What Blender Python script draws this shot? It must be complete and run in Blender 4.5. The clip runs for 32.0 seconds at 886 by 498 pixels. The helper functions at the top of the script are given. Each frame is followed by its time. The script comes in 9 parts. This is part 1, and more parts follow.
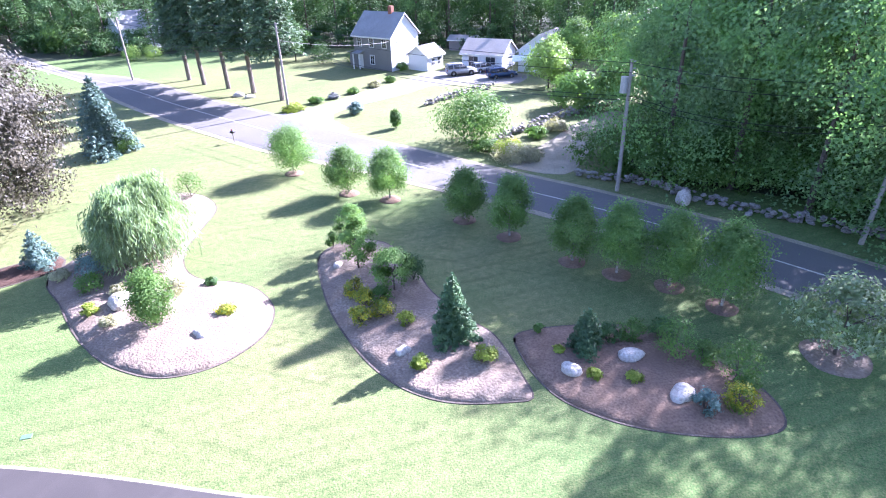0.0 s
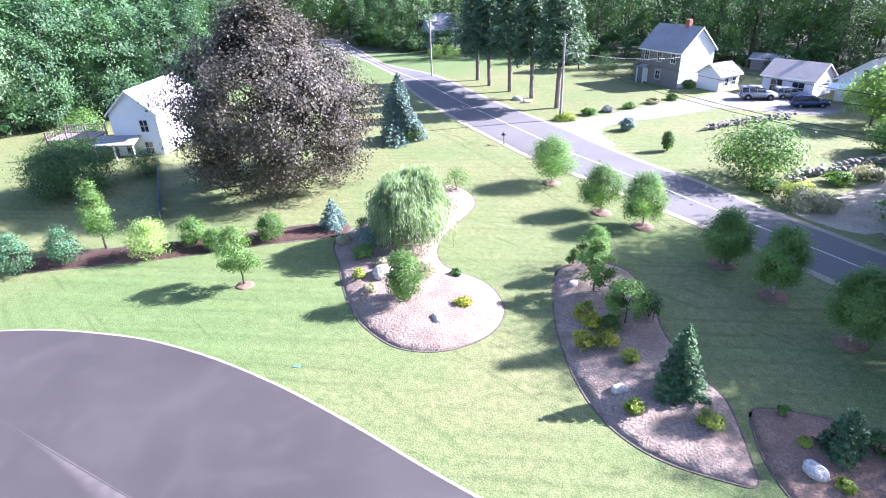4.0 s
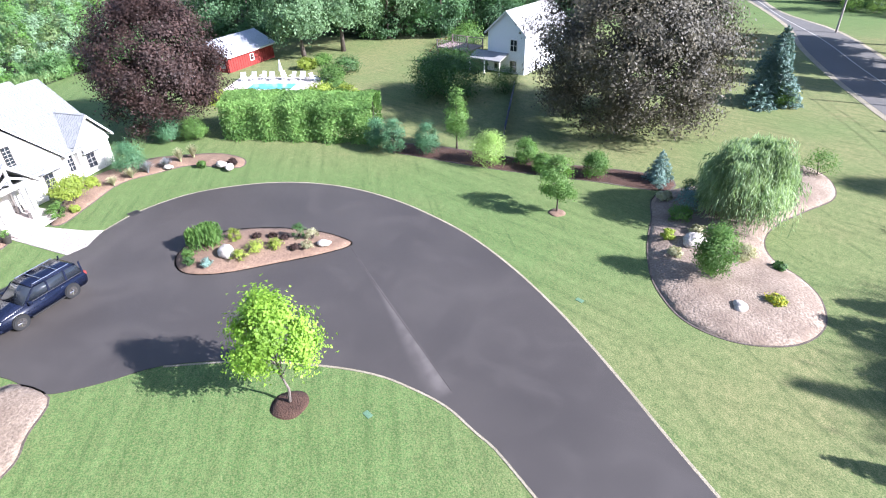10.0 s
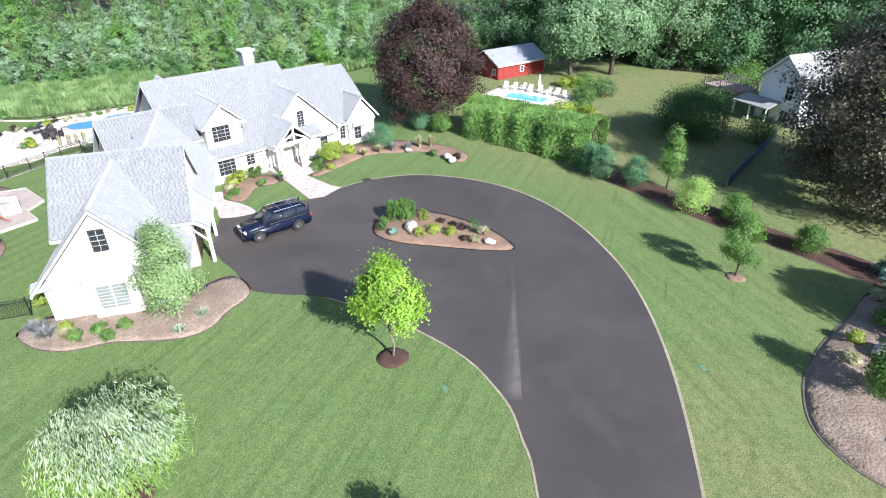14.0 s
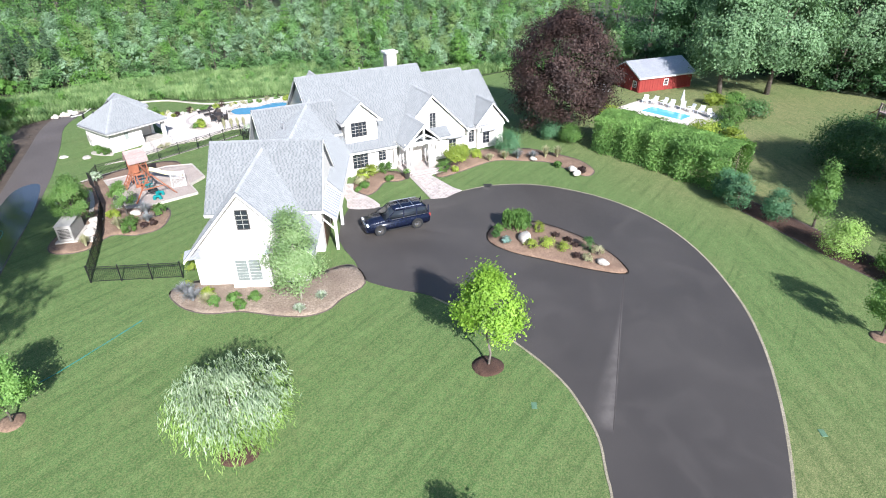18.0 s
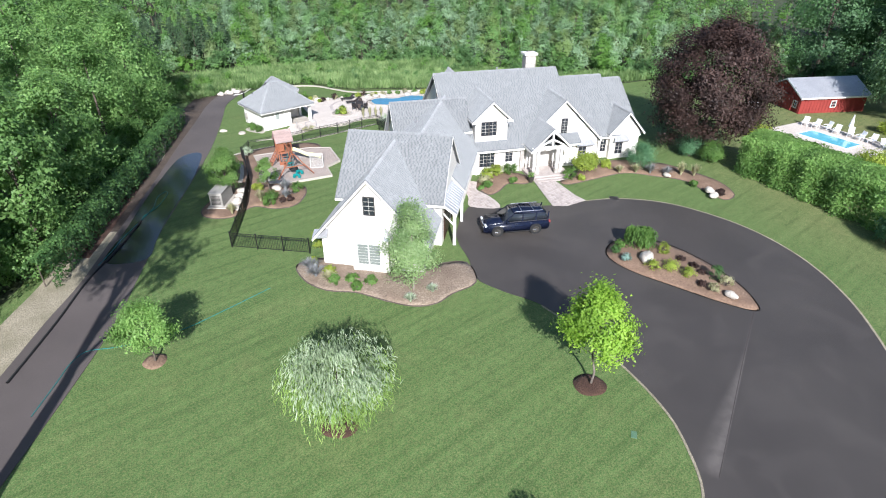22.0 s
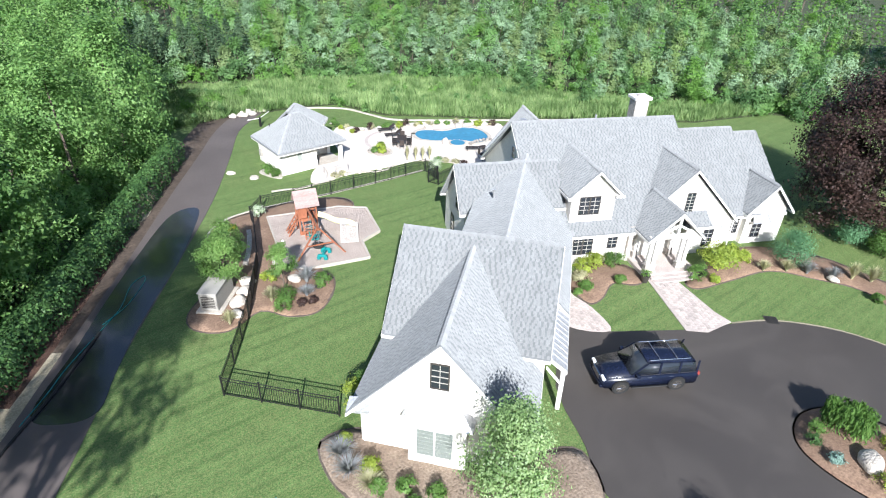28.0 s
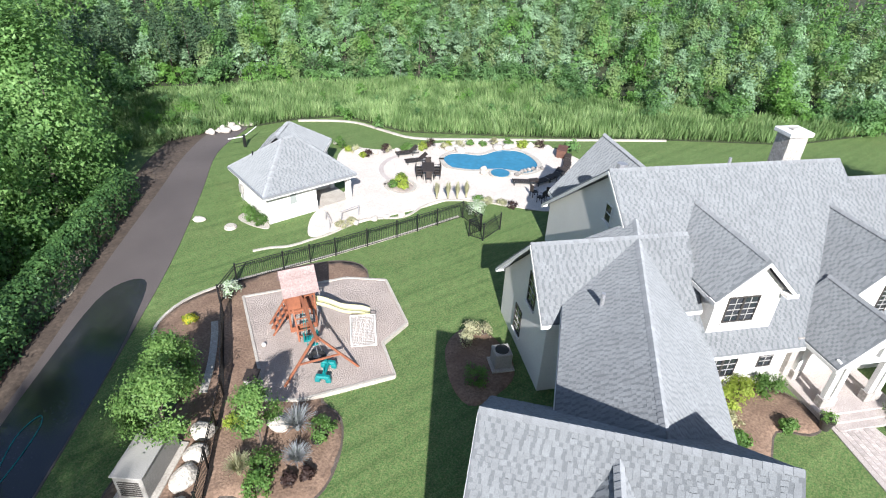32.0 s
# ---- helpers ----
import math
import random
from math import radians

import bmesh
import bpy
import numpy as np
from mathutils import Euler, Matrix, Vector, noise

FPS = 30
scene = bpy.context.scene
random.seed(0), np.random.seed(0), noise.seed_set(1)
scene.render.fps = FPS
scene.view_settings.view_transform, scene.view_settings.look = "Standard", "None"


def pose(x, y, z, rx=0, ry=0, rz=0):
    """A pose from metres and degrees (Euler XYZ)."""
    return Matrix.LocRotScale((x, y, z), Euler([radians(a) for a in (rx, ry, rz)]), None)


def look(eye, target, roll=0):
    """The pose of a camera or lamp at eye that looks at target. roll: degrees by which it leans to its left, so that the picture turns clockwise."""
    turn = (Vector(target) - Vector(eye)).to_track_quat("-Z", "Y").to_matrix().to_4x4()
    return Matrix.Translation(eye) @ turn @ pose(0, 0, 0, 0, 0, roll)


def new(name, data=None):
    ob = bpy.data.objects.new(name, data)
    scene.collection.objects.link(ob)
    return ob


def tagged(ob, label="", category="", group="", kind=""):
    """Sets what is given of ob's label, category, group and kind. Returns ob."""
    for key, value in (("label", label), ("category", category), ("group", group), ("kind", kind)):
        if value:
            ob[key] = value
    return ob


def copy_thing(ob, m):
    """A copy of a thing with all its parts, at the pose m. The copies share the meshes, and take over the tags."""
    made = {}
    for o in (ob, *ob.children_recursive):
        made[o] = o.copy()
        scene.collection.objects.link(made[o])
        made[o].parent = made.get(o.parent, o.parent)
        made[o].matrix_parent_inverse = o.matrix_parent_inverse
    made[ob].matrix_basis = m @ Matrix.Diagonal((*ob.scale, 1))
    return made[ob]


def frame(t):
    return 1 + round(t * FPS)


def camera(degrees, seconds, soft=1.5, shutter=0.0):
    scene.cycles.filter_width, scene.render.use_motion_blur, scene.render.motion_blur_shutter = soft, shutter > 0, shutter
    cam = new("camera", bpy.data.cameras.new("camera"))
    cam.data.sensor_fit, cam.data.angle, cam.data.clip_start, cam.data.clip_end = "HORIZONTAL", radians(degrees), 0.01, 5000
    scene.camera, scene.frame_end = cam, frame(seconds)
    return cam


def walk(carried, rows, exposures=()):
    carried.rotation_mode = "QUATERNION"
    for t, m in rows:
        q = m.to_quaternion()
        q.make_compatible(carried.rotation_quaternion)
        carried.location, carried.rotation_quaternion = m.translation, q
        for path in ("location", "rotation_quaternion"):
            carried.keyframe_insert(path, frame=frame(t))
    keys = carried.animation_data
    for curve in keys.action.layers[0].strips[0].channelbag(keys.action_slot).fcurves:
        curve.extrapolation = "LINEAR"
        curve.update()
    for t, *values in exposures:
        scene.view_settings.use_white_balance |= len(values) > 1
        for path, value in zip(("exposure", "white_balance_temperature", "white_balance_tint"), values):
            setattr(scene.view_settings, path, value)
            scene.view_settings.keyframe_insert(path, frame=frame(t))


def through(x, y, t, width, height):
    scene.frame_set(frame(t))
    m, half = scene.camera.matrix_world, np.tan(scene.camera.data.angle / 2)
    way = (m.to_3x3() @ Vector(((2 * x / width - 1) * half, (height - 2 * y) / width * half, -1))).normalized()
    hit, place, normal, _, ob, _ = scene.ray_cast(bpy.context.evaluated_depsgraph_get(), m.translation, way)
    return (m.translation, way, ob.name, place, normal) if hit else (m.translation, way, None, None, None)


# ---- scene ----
from mathutils import geometry

cam = camera(76.0, 32.0, 1.1)
PATH = [
    (0, (-0.361, 0.999, 17.889), (-0.584, 2.749, 16.948), -1.8),
    (0.5, (-0.346, 0.989, 18.01), (-0.674, 2.724, 17.071), -1.9),
    (1, (-0.308, 0.991, 18.179), (-0.739, 2.705, 17.243), -2.3),
    (1.5, (-0.399, 0.997, 18.265), (-0.917, 2.69, 17.335), -2.1),
    (2, (-0.362, 1.039, 18.382), (-0.974, 2.702, 17.456), -2.2),
    (2.5, (-0.299, 1.03, 18.473), (-1.013, 2.656, 17.552), -2.1),
    (3, (-0.17, 1.054, 18.557), (-0.992, 2.632, 17.642), -2.3),
    (3.5, (-0.169, 1.024, 18.667), (-1.091, 2.549, 17.758), -2.3),
    (5.5, (0.067, 0.86, 19.319), (-1.178, 2.145, 18.425), -2.3),
    (6, (0.182, 0.768, 19.307), (-1.14, 1.978, 18.419), -2.2),
    (6.5, (0.26, 0.68, 19.377), (-1.111, 1.834, 18.489), -2.0),
    (7, (0.355, 0.755, 19.489), (-1.055, 1.859, 18.599), -2.1),
    (7.5, (0.417, 0.666, 19.519), (-1.014, 1.716, 18.597), -2.0),
    (8, (0.417, 0.612, 19.568), (-1.04, 1.591, 18.61), -1.8),
    (8.5, (0.472, 0.662, 19.55), (-1.013, 1.565, 18.561), -1.8),
    (9, (0.441, 0.64, 19.456), (-1.074, 1.461, 18.44), -1.8),
    (9.5, (0.433, 0.518, 19.412), (-1.112, 1.251, 18.375), -1.7),
    (10, (0.467, 0.264, 19.408), (-1.117, 0.871, 18.349), -1.7),
    (10.5, (0.623, 0.038, 19.491), (-0.997, 0.5, 18.414), -1.6),
    (11, (1.003, 0.413, 19.63), (-0.636, 0.783, 18.545), -1.5),
    (11.5, (1.434, 0.943, 19.795), (-0.216, 1.264, 18.712), -1.3),
    (12, (1.837, 1.818, 19.926), (0.169, 2.03, 18.844), -1.0),
    (12.5, (2.344, 2.968, 19.994), (0.662, 3.049, 18.915), -1.2),
    (13, (2.841, 4.187, 20.239), (1.149, 4.163, 19.172), -1.1),
    (13.5, (3.351, 5.362, 20.301), (1.644, 5.234, 19.268), -0.9),
    (14, (3.848, 6.401, 20.371), (2.136, 6.14, 19.37), -0.7),
    (14.5, (4.15, 6.84, 20.526), (2.458, 6.442, 19.535), -0.7),
    (16.5, (3.872, 7.262, 21.114), (2.23, 6.729, 20.104), -1.1),
    (17, (3.935, 7.184, 21.148), (2.31, 6.588, 20.145), -1.0),
    (17.5, (3.925, 7.123, 21.13), (2.312, 6.489, 20.132), -0.8),
    (18, (3.882, 7.021, 21.199), (2.281, 6.357, 20.201), -0.7),
    (18.5, (3.875, 6.94, 21.288), (2.301, 6.215, 20.291), -0.6),
    (19, (3.873, 6.924, 21.355), (2.324, 6.145, 20.358), -0.5),
    (19.5, (3.873, 6.856, 21.424), (2.362, 6.008, 20.426), -0.3),
    (20, (3.828, 6.908, 21.446), (2.343, 6.014, 20.448), -0.3),
    (20.5, (3.818, 6.895, 21.444), (2.351, 5.97, 20.447), -0.2),
    (21, (3.858, 6.921, 21.444), (2.412, 5.965, 20.447), -0.1),
    (21.5, (3.865, 6.917, 21.449), (2.444, 5.925, 20.45), -0.0),
    (22, (3.869, 6.947, 21.457), (2.464, 5.935, 20.456), 0.0),
    (22.5, (3.88, 7.022, 21.363), (2.487, 5.992, 20.365), 0.0),
    (23, (3.883, 6.988, 21.377), (2.497, 5.949, 20.377), 0.1),
    (23.5, (3.513, 6.712, 21.341), (2.133, 5.665, 20.342), 0.1),
    (24, (2.829, 6.007, 21.337), (1.453, 4.957, 20.336), 0.3),
    (24.5, (1.842, 5.066, 21.38), (0.472, 4.012, 20.375), 0.4),
    (26.5, (-2.89, -0.975, 21.277), (-4.249, -2.038, 20.266), 1.2),
    (27, (-4.371, -2.86, 21.401), (-5.731, -3.916, 20.385), 1.4),
    (27.5, (-5.842, -4.764, 21.419), (-7.206, -5.814, 20.401), 1.6),
    (28, (-7.241, -6.599, 21.439), (-8.604, -7.646, 20.417), 1.8),
    (28.5, (-8.567, -8.315, 21.294), (-9.929, -9.363, 20.271), 2.0),
    (29, (-9.521, -9.58, 20.946), (-10.882, -10.632, 19.924), 1.9),
    (29.5, (-9.941, -10.271, 20.389), (-11.301, -11.322, 19.366), 1.9),
    (30, (-10.651, -11.229, 19.961), (-12.013, -12.277, 18.938), 2.0),
    (30.5, (-11.771, -12.6, 19.723), (-13.133, -13.644, 18.695), 2.0),
    (30.6, (-12.06, -12.817, 19.668), (-13.424, -13.871, 18.654), 1.3),
    (31, (-13.237, -14.284, 19.522), (-14.596, -15.326, 18.489), 2.3),
    (31.5, (-15.042, -16.17, 19.253), (-16.397, -17.213, 18.215), 2.4),
    (32, (-17.133, -18.262, 19.188), (-18.484, -19.3, 18.14), 2.5),
]
walk(cam, [(t, look(eye, target, roll)) for t, eye, target, roll in PATH],
     exposures=[(0.0, 2.92, 5350, 35), (3.5, 2.66, 5450, 32), (6.0, 2.33, 5600, 28), (9.0, 2.13, 5650, 23), (11.0, 1.73, 5700, 16), (13.0, 1.52, 5800, 15),
                (17.0, 1.46, 5850, 12), (18.5, 1.28, 5850, 12), (20.0, 0.99, 5900, 12), (22.0, 1.09, 5900, 12), (24.0, 1.54, 5850, 13), (27.0, 1.44, 5900, 10), (32.0, 1.24, 6000, 11)])

# ---- world and sun ----
SUN_AZ = Vector((0.72, 0.69, 0.0)).normalized()
SUN_EL = radians(31.5)
world = bpy.data.worlds.new("sky")
scene.world = world
world.use_nodes = True
wn = world.node_tree.nodes
sky = wn.new("ShaderNodeTexSky")
sky.sky_type, sky.sun_disc = "NISHITA", False
sky.sun_elevation, sky.sun_rotation = SUN_EL, math.atan2(SUN_AZ.x, SUN_AZ.y)
wn["Background"].inputs["Strength"].default_value = 0.075
world.node_tree.links.new(sky.outputs[0], wn["Background"].inputs["Color"])
sun_data = bpy.data.lights.new("sun", "SUN")
sun_data.energy, sun_data.angle, sun_data.color = 5.0, radians(0.6), (1.0, 0.96, 0.9)
sun = new("sun", sun_data)
sun.matrix_world = look(Vector((0, 0, 60)), Vector((0, 0, 60)) - (SUN_AZ * math.cos(SUN_EL) + Vector((0, 0, math.sin(SUN_EL)))))


# ---- materials ----
def node_mat(name):
    m = bpy.data.materials.new(name)
    m.use_nodes = True
    return m, m.node_tree.nodes, m.node_tree.links, m.node_tree.nodes["Principled BSDF"]


def mix_rgb(nodes, links, fac, a, b, blend="MIX"):
    n = nodes.new("ShaderNodeMix")
    n.data_type, n.blend_type = "RGBA", blend
    for slot, value in ((0, fac), (6, a), (7, b)):
        if hasattr(value, "is_linked"):
            links.new(value, n.inputs[slot])
        elif slot == 0:
            n.inputs[0].default_value = value
        else:
            n.inputs[slot].default_value = (*value, 1)
    return n.outputs[2]


def noise_fac(nodes, links, vec, scale, detail=4.0, lo=0.35, hi=0.65, stretch=None):
    if stretch:
        mp = nodes.new("ShaderNodeMapping")
        mp.inputs["Scale"].default_value = stretch
        links.new(vec, mp.inputs["Vector"])
        vec = mp.outputs[0]
    n = nodes.new("ShaderNodeTexNoise")
    n.inputs["Scale"].default_value, n.inputs["Detail"].default_value = scale, detail
    links.new(vec, n.inputs["Vector"])
    r = nodes.new("ShaderNodeMapRange")
    r.inputs["From Min"].default_value, r.inputs["From Max"].default_value = lo, hi
    links.new(n.outputs["Fac"], r.inputs["Value"])
    return r.outputs[0]


def mat(name, a, b=None, big=0.6, fine=25.0, rough=0.8, bump=0.3, dist=0.02, metal=0.0, vary=0.0, stretch=None, spec=0.4, dull=0.0):
    """Two colours mixed at a large and a fine scale, with relief; vary: how far pieces differ from one another."""
    m, nodes, links, bsdf = node_mat(name)
    b = b or tuple(c * 0.75 for c in a)
    vec = nodes.new("ShaderNodeTexCoord").outputs["Object"]
    c1 = mix_rgb(nodes, links, noise_fac(nodes, links, vec, big), a, b)
    fine_fac = noise_fac(nodes, links, vec, fine, 5.0, 0.3, 0.7, stretch)
    col = mix_rgb(nodes, links, fine_fac, c1, tuple(c * 0.7 for c in b))
    if vary:
        info = nodes.new("ShaderNodeObjectInfo")
        geo = nodes.new("ShaderNodeNewGeometry")
        add = nodes.new("ShaderNodeMath")
        add.operation = "ADD"
        links.new(info.outputs["Random"], add.inputs[0])
        links.new(geo.outputs["Random Per Island"], add.inputs[1])
        fr = nodes.new("ShaderNodeMath")
        fr.operation = "FRACT"
        links.new(add.outputs[0], fr.inputs[0])
        rng = nodes.new("ShaderNodeMapRange")
        rng.inputs["To Min"].default_value, rng.inputs["To Max"].default_value = 1 - vary, 1 + vary
        links.new(fr.outputs[0], rng.inputs["Value"])
        hsv = nodes.new("ShaderNodeHueSaturation")
        links.new(rng.outputs[0], hsv.inputs["Value"])
        links.new(col, hsv.inputs["Color"])
        col = hsv.outputs[0]
    links.new(col, bsdf.inputs["Base Color"])
    bsdf.inputs["Roughness"].default_value, bsdf.inputs["Metallic"].default_value = rough, metal
    bsdf.inputs["Specular IOR Level"].default_value = spec
    bsdf.inputs["Diffuse Roughness"].default_value = dull
    if bump:
        bp = nodes.new("ShaderNodeBump")
        bp.inputs["Strength"].default_value, bp.inputs["Distance"].default_value = bump, dist
        links.new(fine_fac, bp.inputs["Height"])
        links.new(bp.outputs[0], bsdf.inputs["Normal"])
    return m


def leaf_mat(name, a, b, through=0.35, gloss=0.3, other=None):
    """Leaves: each blade its own shade between a and b, letting light through; other: the shade of some of the trees in a wood."""
    m, nodes, links, bsdf = node_mat(name)
    geo = nodes.new("ShaderNodeNewGeometry")
    info = nodes.new("ShaderNodeObjectInfo")
    col = mix_rgb(nodes, links, geo.outputs["Random Per Island"], a, b)
    vec = nodes.new("ShaderNodeTexCoord").outputs["Object"]
    col = mix_rgb(nodes, links, noise_fac(nodes, links, vec, 0.5, 2.0), col, tuple(c * 0.62 for c in a))
    if other:
        col = mix_rgb(nodes, links, noise_fac(nodes, links, vec, 0.16, 1.5, 0.45, 0.62), col, other)
    rng = nodes.new("ShaderNodeMapRange")
    rng.inputs["To Min"].default_value, rng.inputs["To Max"].default_value = 0.85, 1.15
    links.new(info.outputs["Random"], rng.inputs["Value"])
    hsv = nodes.new("ShaderNodeHueSaturation")
    links.new(rng.outputs[0], hsv.inputs["Value"])
    links.new(col, hsv.inputs["Color"])
    col = hsv.outputs[0]
    links.new(col, bsdf.inputs["Base Color"])
    bsdf.inputs["Roughness"].default_value = 0.55
    bsdf.inputs["Specular IOR Level"].default_value = gloss
    tr = nodes.new("ShaderNodeBsdfTranslucent")
    links.new(mix_rgb(nodes, links, 0.5, col, (0.9, 1.0, 0.35), "MULTIPLY"), tr.inputs["Color"])
    mx = nodes.new("ShaderNodeMixShader")
    mx.inputs[0].default_value = through
    links.new(bsdf.outputs[0], mx.inputs[1])
    links.new(tr.outputs[0], mx.inputs[2])
    links.new(mx.outputs[0], nodes["Material Output"].inputs["Surface"])
    return m


def lawn_mat(name, lush, lush2, dry, dry2, spots):
    """Mown grass: blades, mowing stripes, clover patches; spots (x, y, inner, outer) of ground where it has dried out."""
    m, nodes, links, bsdf = node_mat(name)
    vec = nodes.new("ShaderNodeTexCoord").outputs["Object"]

    def math_node(op, a, b):
        n = nodes.new("ShaderNodeMath")
        n.operation = op
        for k, v in enumerate((a, b)):
            if hasattr(v, "is_linked"):
                links.new(v, n.inputs[k])
            else:
                n.inputs[k].default_value = v
        return n.outputs[0]

    total = None
    for x, y, inner, outer in spots:
        d = nodes.new("ShaderNodeVectorMath")
        d.operation = "DISTANCE"
        links.new(vec, d.inputs[0])
        d.inputs[1].default_value = (x, y, 0)
        r = nodes.new("ShaderNodeMapRange")
        r.interpolation_type = "SMOOTHSTEP"
        r.inputs["From Min"].default_value, r.inputs["From Max"].default_value = outer, inner
        links.new(d.outputs["Value"], r.inputs["Value"])
        total = r.outputs[0] if total is None else math_node("MAXIMUM", total, r.outputs[0])
    patch = noise_fac(nodes, links, vec, 0.11, 7.0, 0.36, 0.66)
    dryness = math_node("MULTIPLY", total, math_node("ADD", math_node("MULTIPLY", patch, 0.68), 0.17))
    small = noise_fac(nodes, links, vec, 0.35, 6.0, 0.55, 0.8)
    dryness = math_node("MINIMUM", math_node("ADD", dryness, math_node("MULTIPLY", small, 0.35)), 1.0)
    streaks = []
    for turn, across in ((15, 1.15), (-26, 1.0), (15, 6.5), (-26, 6.0)):
        rot = nodes.new("ShaderNodeMapping")
        rot.inputs["Rotation"].default_value = (0, 0, radians(turn))
        links.new(vec, rot.inputs["Vector"])
        streaks.append(noise_fac(nodes, links, rot.outputs[0], 1.0, 3.0, 0.38, 0.66, (0.045, across, 1.0)))
    split = nodes.new("ShaderNodeSeparateXYZ")
    links.new(vec, split.inputs[0])
    where = nodes.new("ShaderNodeMapRange")
    where.interpolation_type = "SMOOTHSTEP"
    where.inputs["From Min"].default_value, where.inputs["From Max"].default_value = 9.0, 15.0
    links.new(split.outputs[1], where.inputs["Value"])

    def zone(a, b):
        n = nodes.new("ShaderNodeMix")
        links.new(where.outputs[0], n.inputs[0])
        links.new(a, n.inputs[2])
        links.new(b, n.inputs[3])
        return n.outputs[0]

    st = math_node("ADD", math_node("MULTIPLY", zone(streaks[0], streaks[1]), 0.5), math_node("MULTIPLY", zone(streaks[2], streaks[3]), 0.5))
    passes, tracks = [], []
    for turn in (15, -26):
        rot = nodes.new("ShaderNodeMapping")
        rot.inputs["Rotation"].default_value = (0, 0, radians(turn))
        links.new(vec, rot.inputs["Vector"])
        sp = nodes.new("ShaderNodeSeparateXYZ")
        links.new(rot.outputs[0], sp.inputs[0])
        wander = math_node("MULTIPLY", noise_fac(nodes, links, rot.outputs[0], 1.0, 2.0, 0.0, 1.0, (0.06, 0.2, 1.0)), 1.6)
        y = math_node("ADD", sp.outputs[1], wander)
        passes.append(math_node("SINE", math_node("MULTIPLY", y, math.tau / 2.5), 0.0))
        tracks.append(math_node("POWER", math_node("ABSOLUTE", math_node("SINE", math_node("MULTIPLY", y, math.tau / 2.5), 0.0), 0.0), 14.0))
    mown, track = zone(*passes), zone(*tracks)
    st = math_node("MINIMUM", math_node("MAXIMUM", math_node("ADD", st, math_node("MULTIPLY", mown, 0.09)), 0.0), 1.0)
    dryness = math_node("MINIMUM", math_node("ADD", dryness, math_node("MULTIPLY", math_node("MULTIPLY", st, total), 0.6)), 1.0)
    rot = nodes.new("ShaderNodeMapping")
    rot.inputs["Rotation"].default_value = (0, 0, radians(12))
    links.new(vec, rot.inputs["Vector"])
    wheel = math_node("MULTIPLY", noise_fac(nodes, links, rot.outputs[0], 1.0, 2.0, 0.60, 0.66, (0.03, 2.3, 1.0)), noise_fac(nodes, links, vec, 0.3, 3.0, 0.45, 0.6))
    wheel = math_node("MAXIMUM", wheel, math_node("MULTIPLY", track, noise_fac(nodes, links, vec, 0.22, 4.0, 0.42, 0.62)))
    g = mix_rgb(nodes, links, st, lush, lush2)
    d = mix_rgb(nodes, links, math_node("MULTIPLY", st, 0.8), dry, dry2)
    c = mix_rgb(nodes, links, dryness, g, d)
    c = mix_rgb(nodes, links, math_node("MULTIPLY", noise_fac(nodes, links, vec, 0.8, 6.0, 0.4, 0.8), 0.4), c, tuple(x * 0.62 for x in lush))
    tuft = noise_fac(nodes, links, vec, 2.6, 10.0, 0.36, 0.66)
    c = mix_rgb(nodes, links, math_node("MULTIPLY", tuft, 0.55), c, tuple(x * 0.55 for x in lush))
    fine = noise_fac(nodes, links, vec, 9.0, 9.0, 0.36, 0.68)
    c = mix_rgb(nodes, links, math_node("MULTIPLY", fine, 0.42), c, tuple(x * 1.2 for x in dry))
    fine2 = noise_fac(nodes, links, vec, 16.0, 6.0, 0.4, 0.66)
    c = mix_rgb(nodes, links, math_node("MULTIPLY", fine2, 0.68), c, tuple(x * 0.45 for x in lush))
    c = mix_rgb(nodes, links, math_node("MULTIPLY", wheel, 0.3), c, tuple(x * 0.4 for x in lush))
    links.new(c, bsdf.inputs["Base Color"])
    bsdf.inputs["Roughness"].default_value = 0.85
    bsdf.inputs["Specular IOR Level"].default_value = 0.15
    bp = nodes.new("ShaderNodeBump")
    bp.inputs["Strength"].default_value, bp.inputs["Distance"].default_value = 0.35, 0.06
    links.new(noise_fac(nodes, links, vec, 11.0, 9.0, 0.2, 0.8), bp.inputs["Height"])
    links.new(bp.outputs[0], bsdf.inputs["Normal"])
    return m


def glass_mat(name, col):
    m, nodes, links, bsdf = node_mat(name)
    bsdf.inputs["Base Color"].default_value = (*col, 1)
    bsdf.inputs["Roughness"].default_value = 0.06
    bsdf.inputs["Specular IOR Level"].default_value = 0.7
    return m


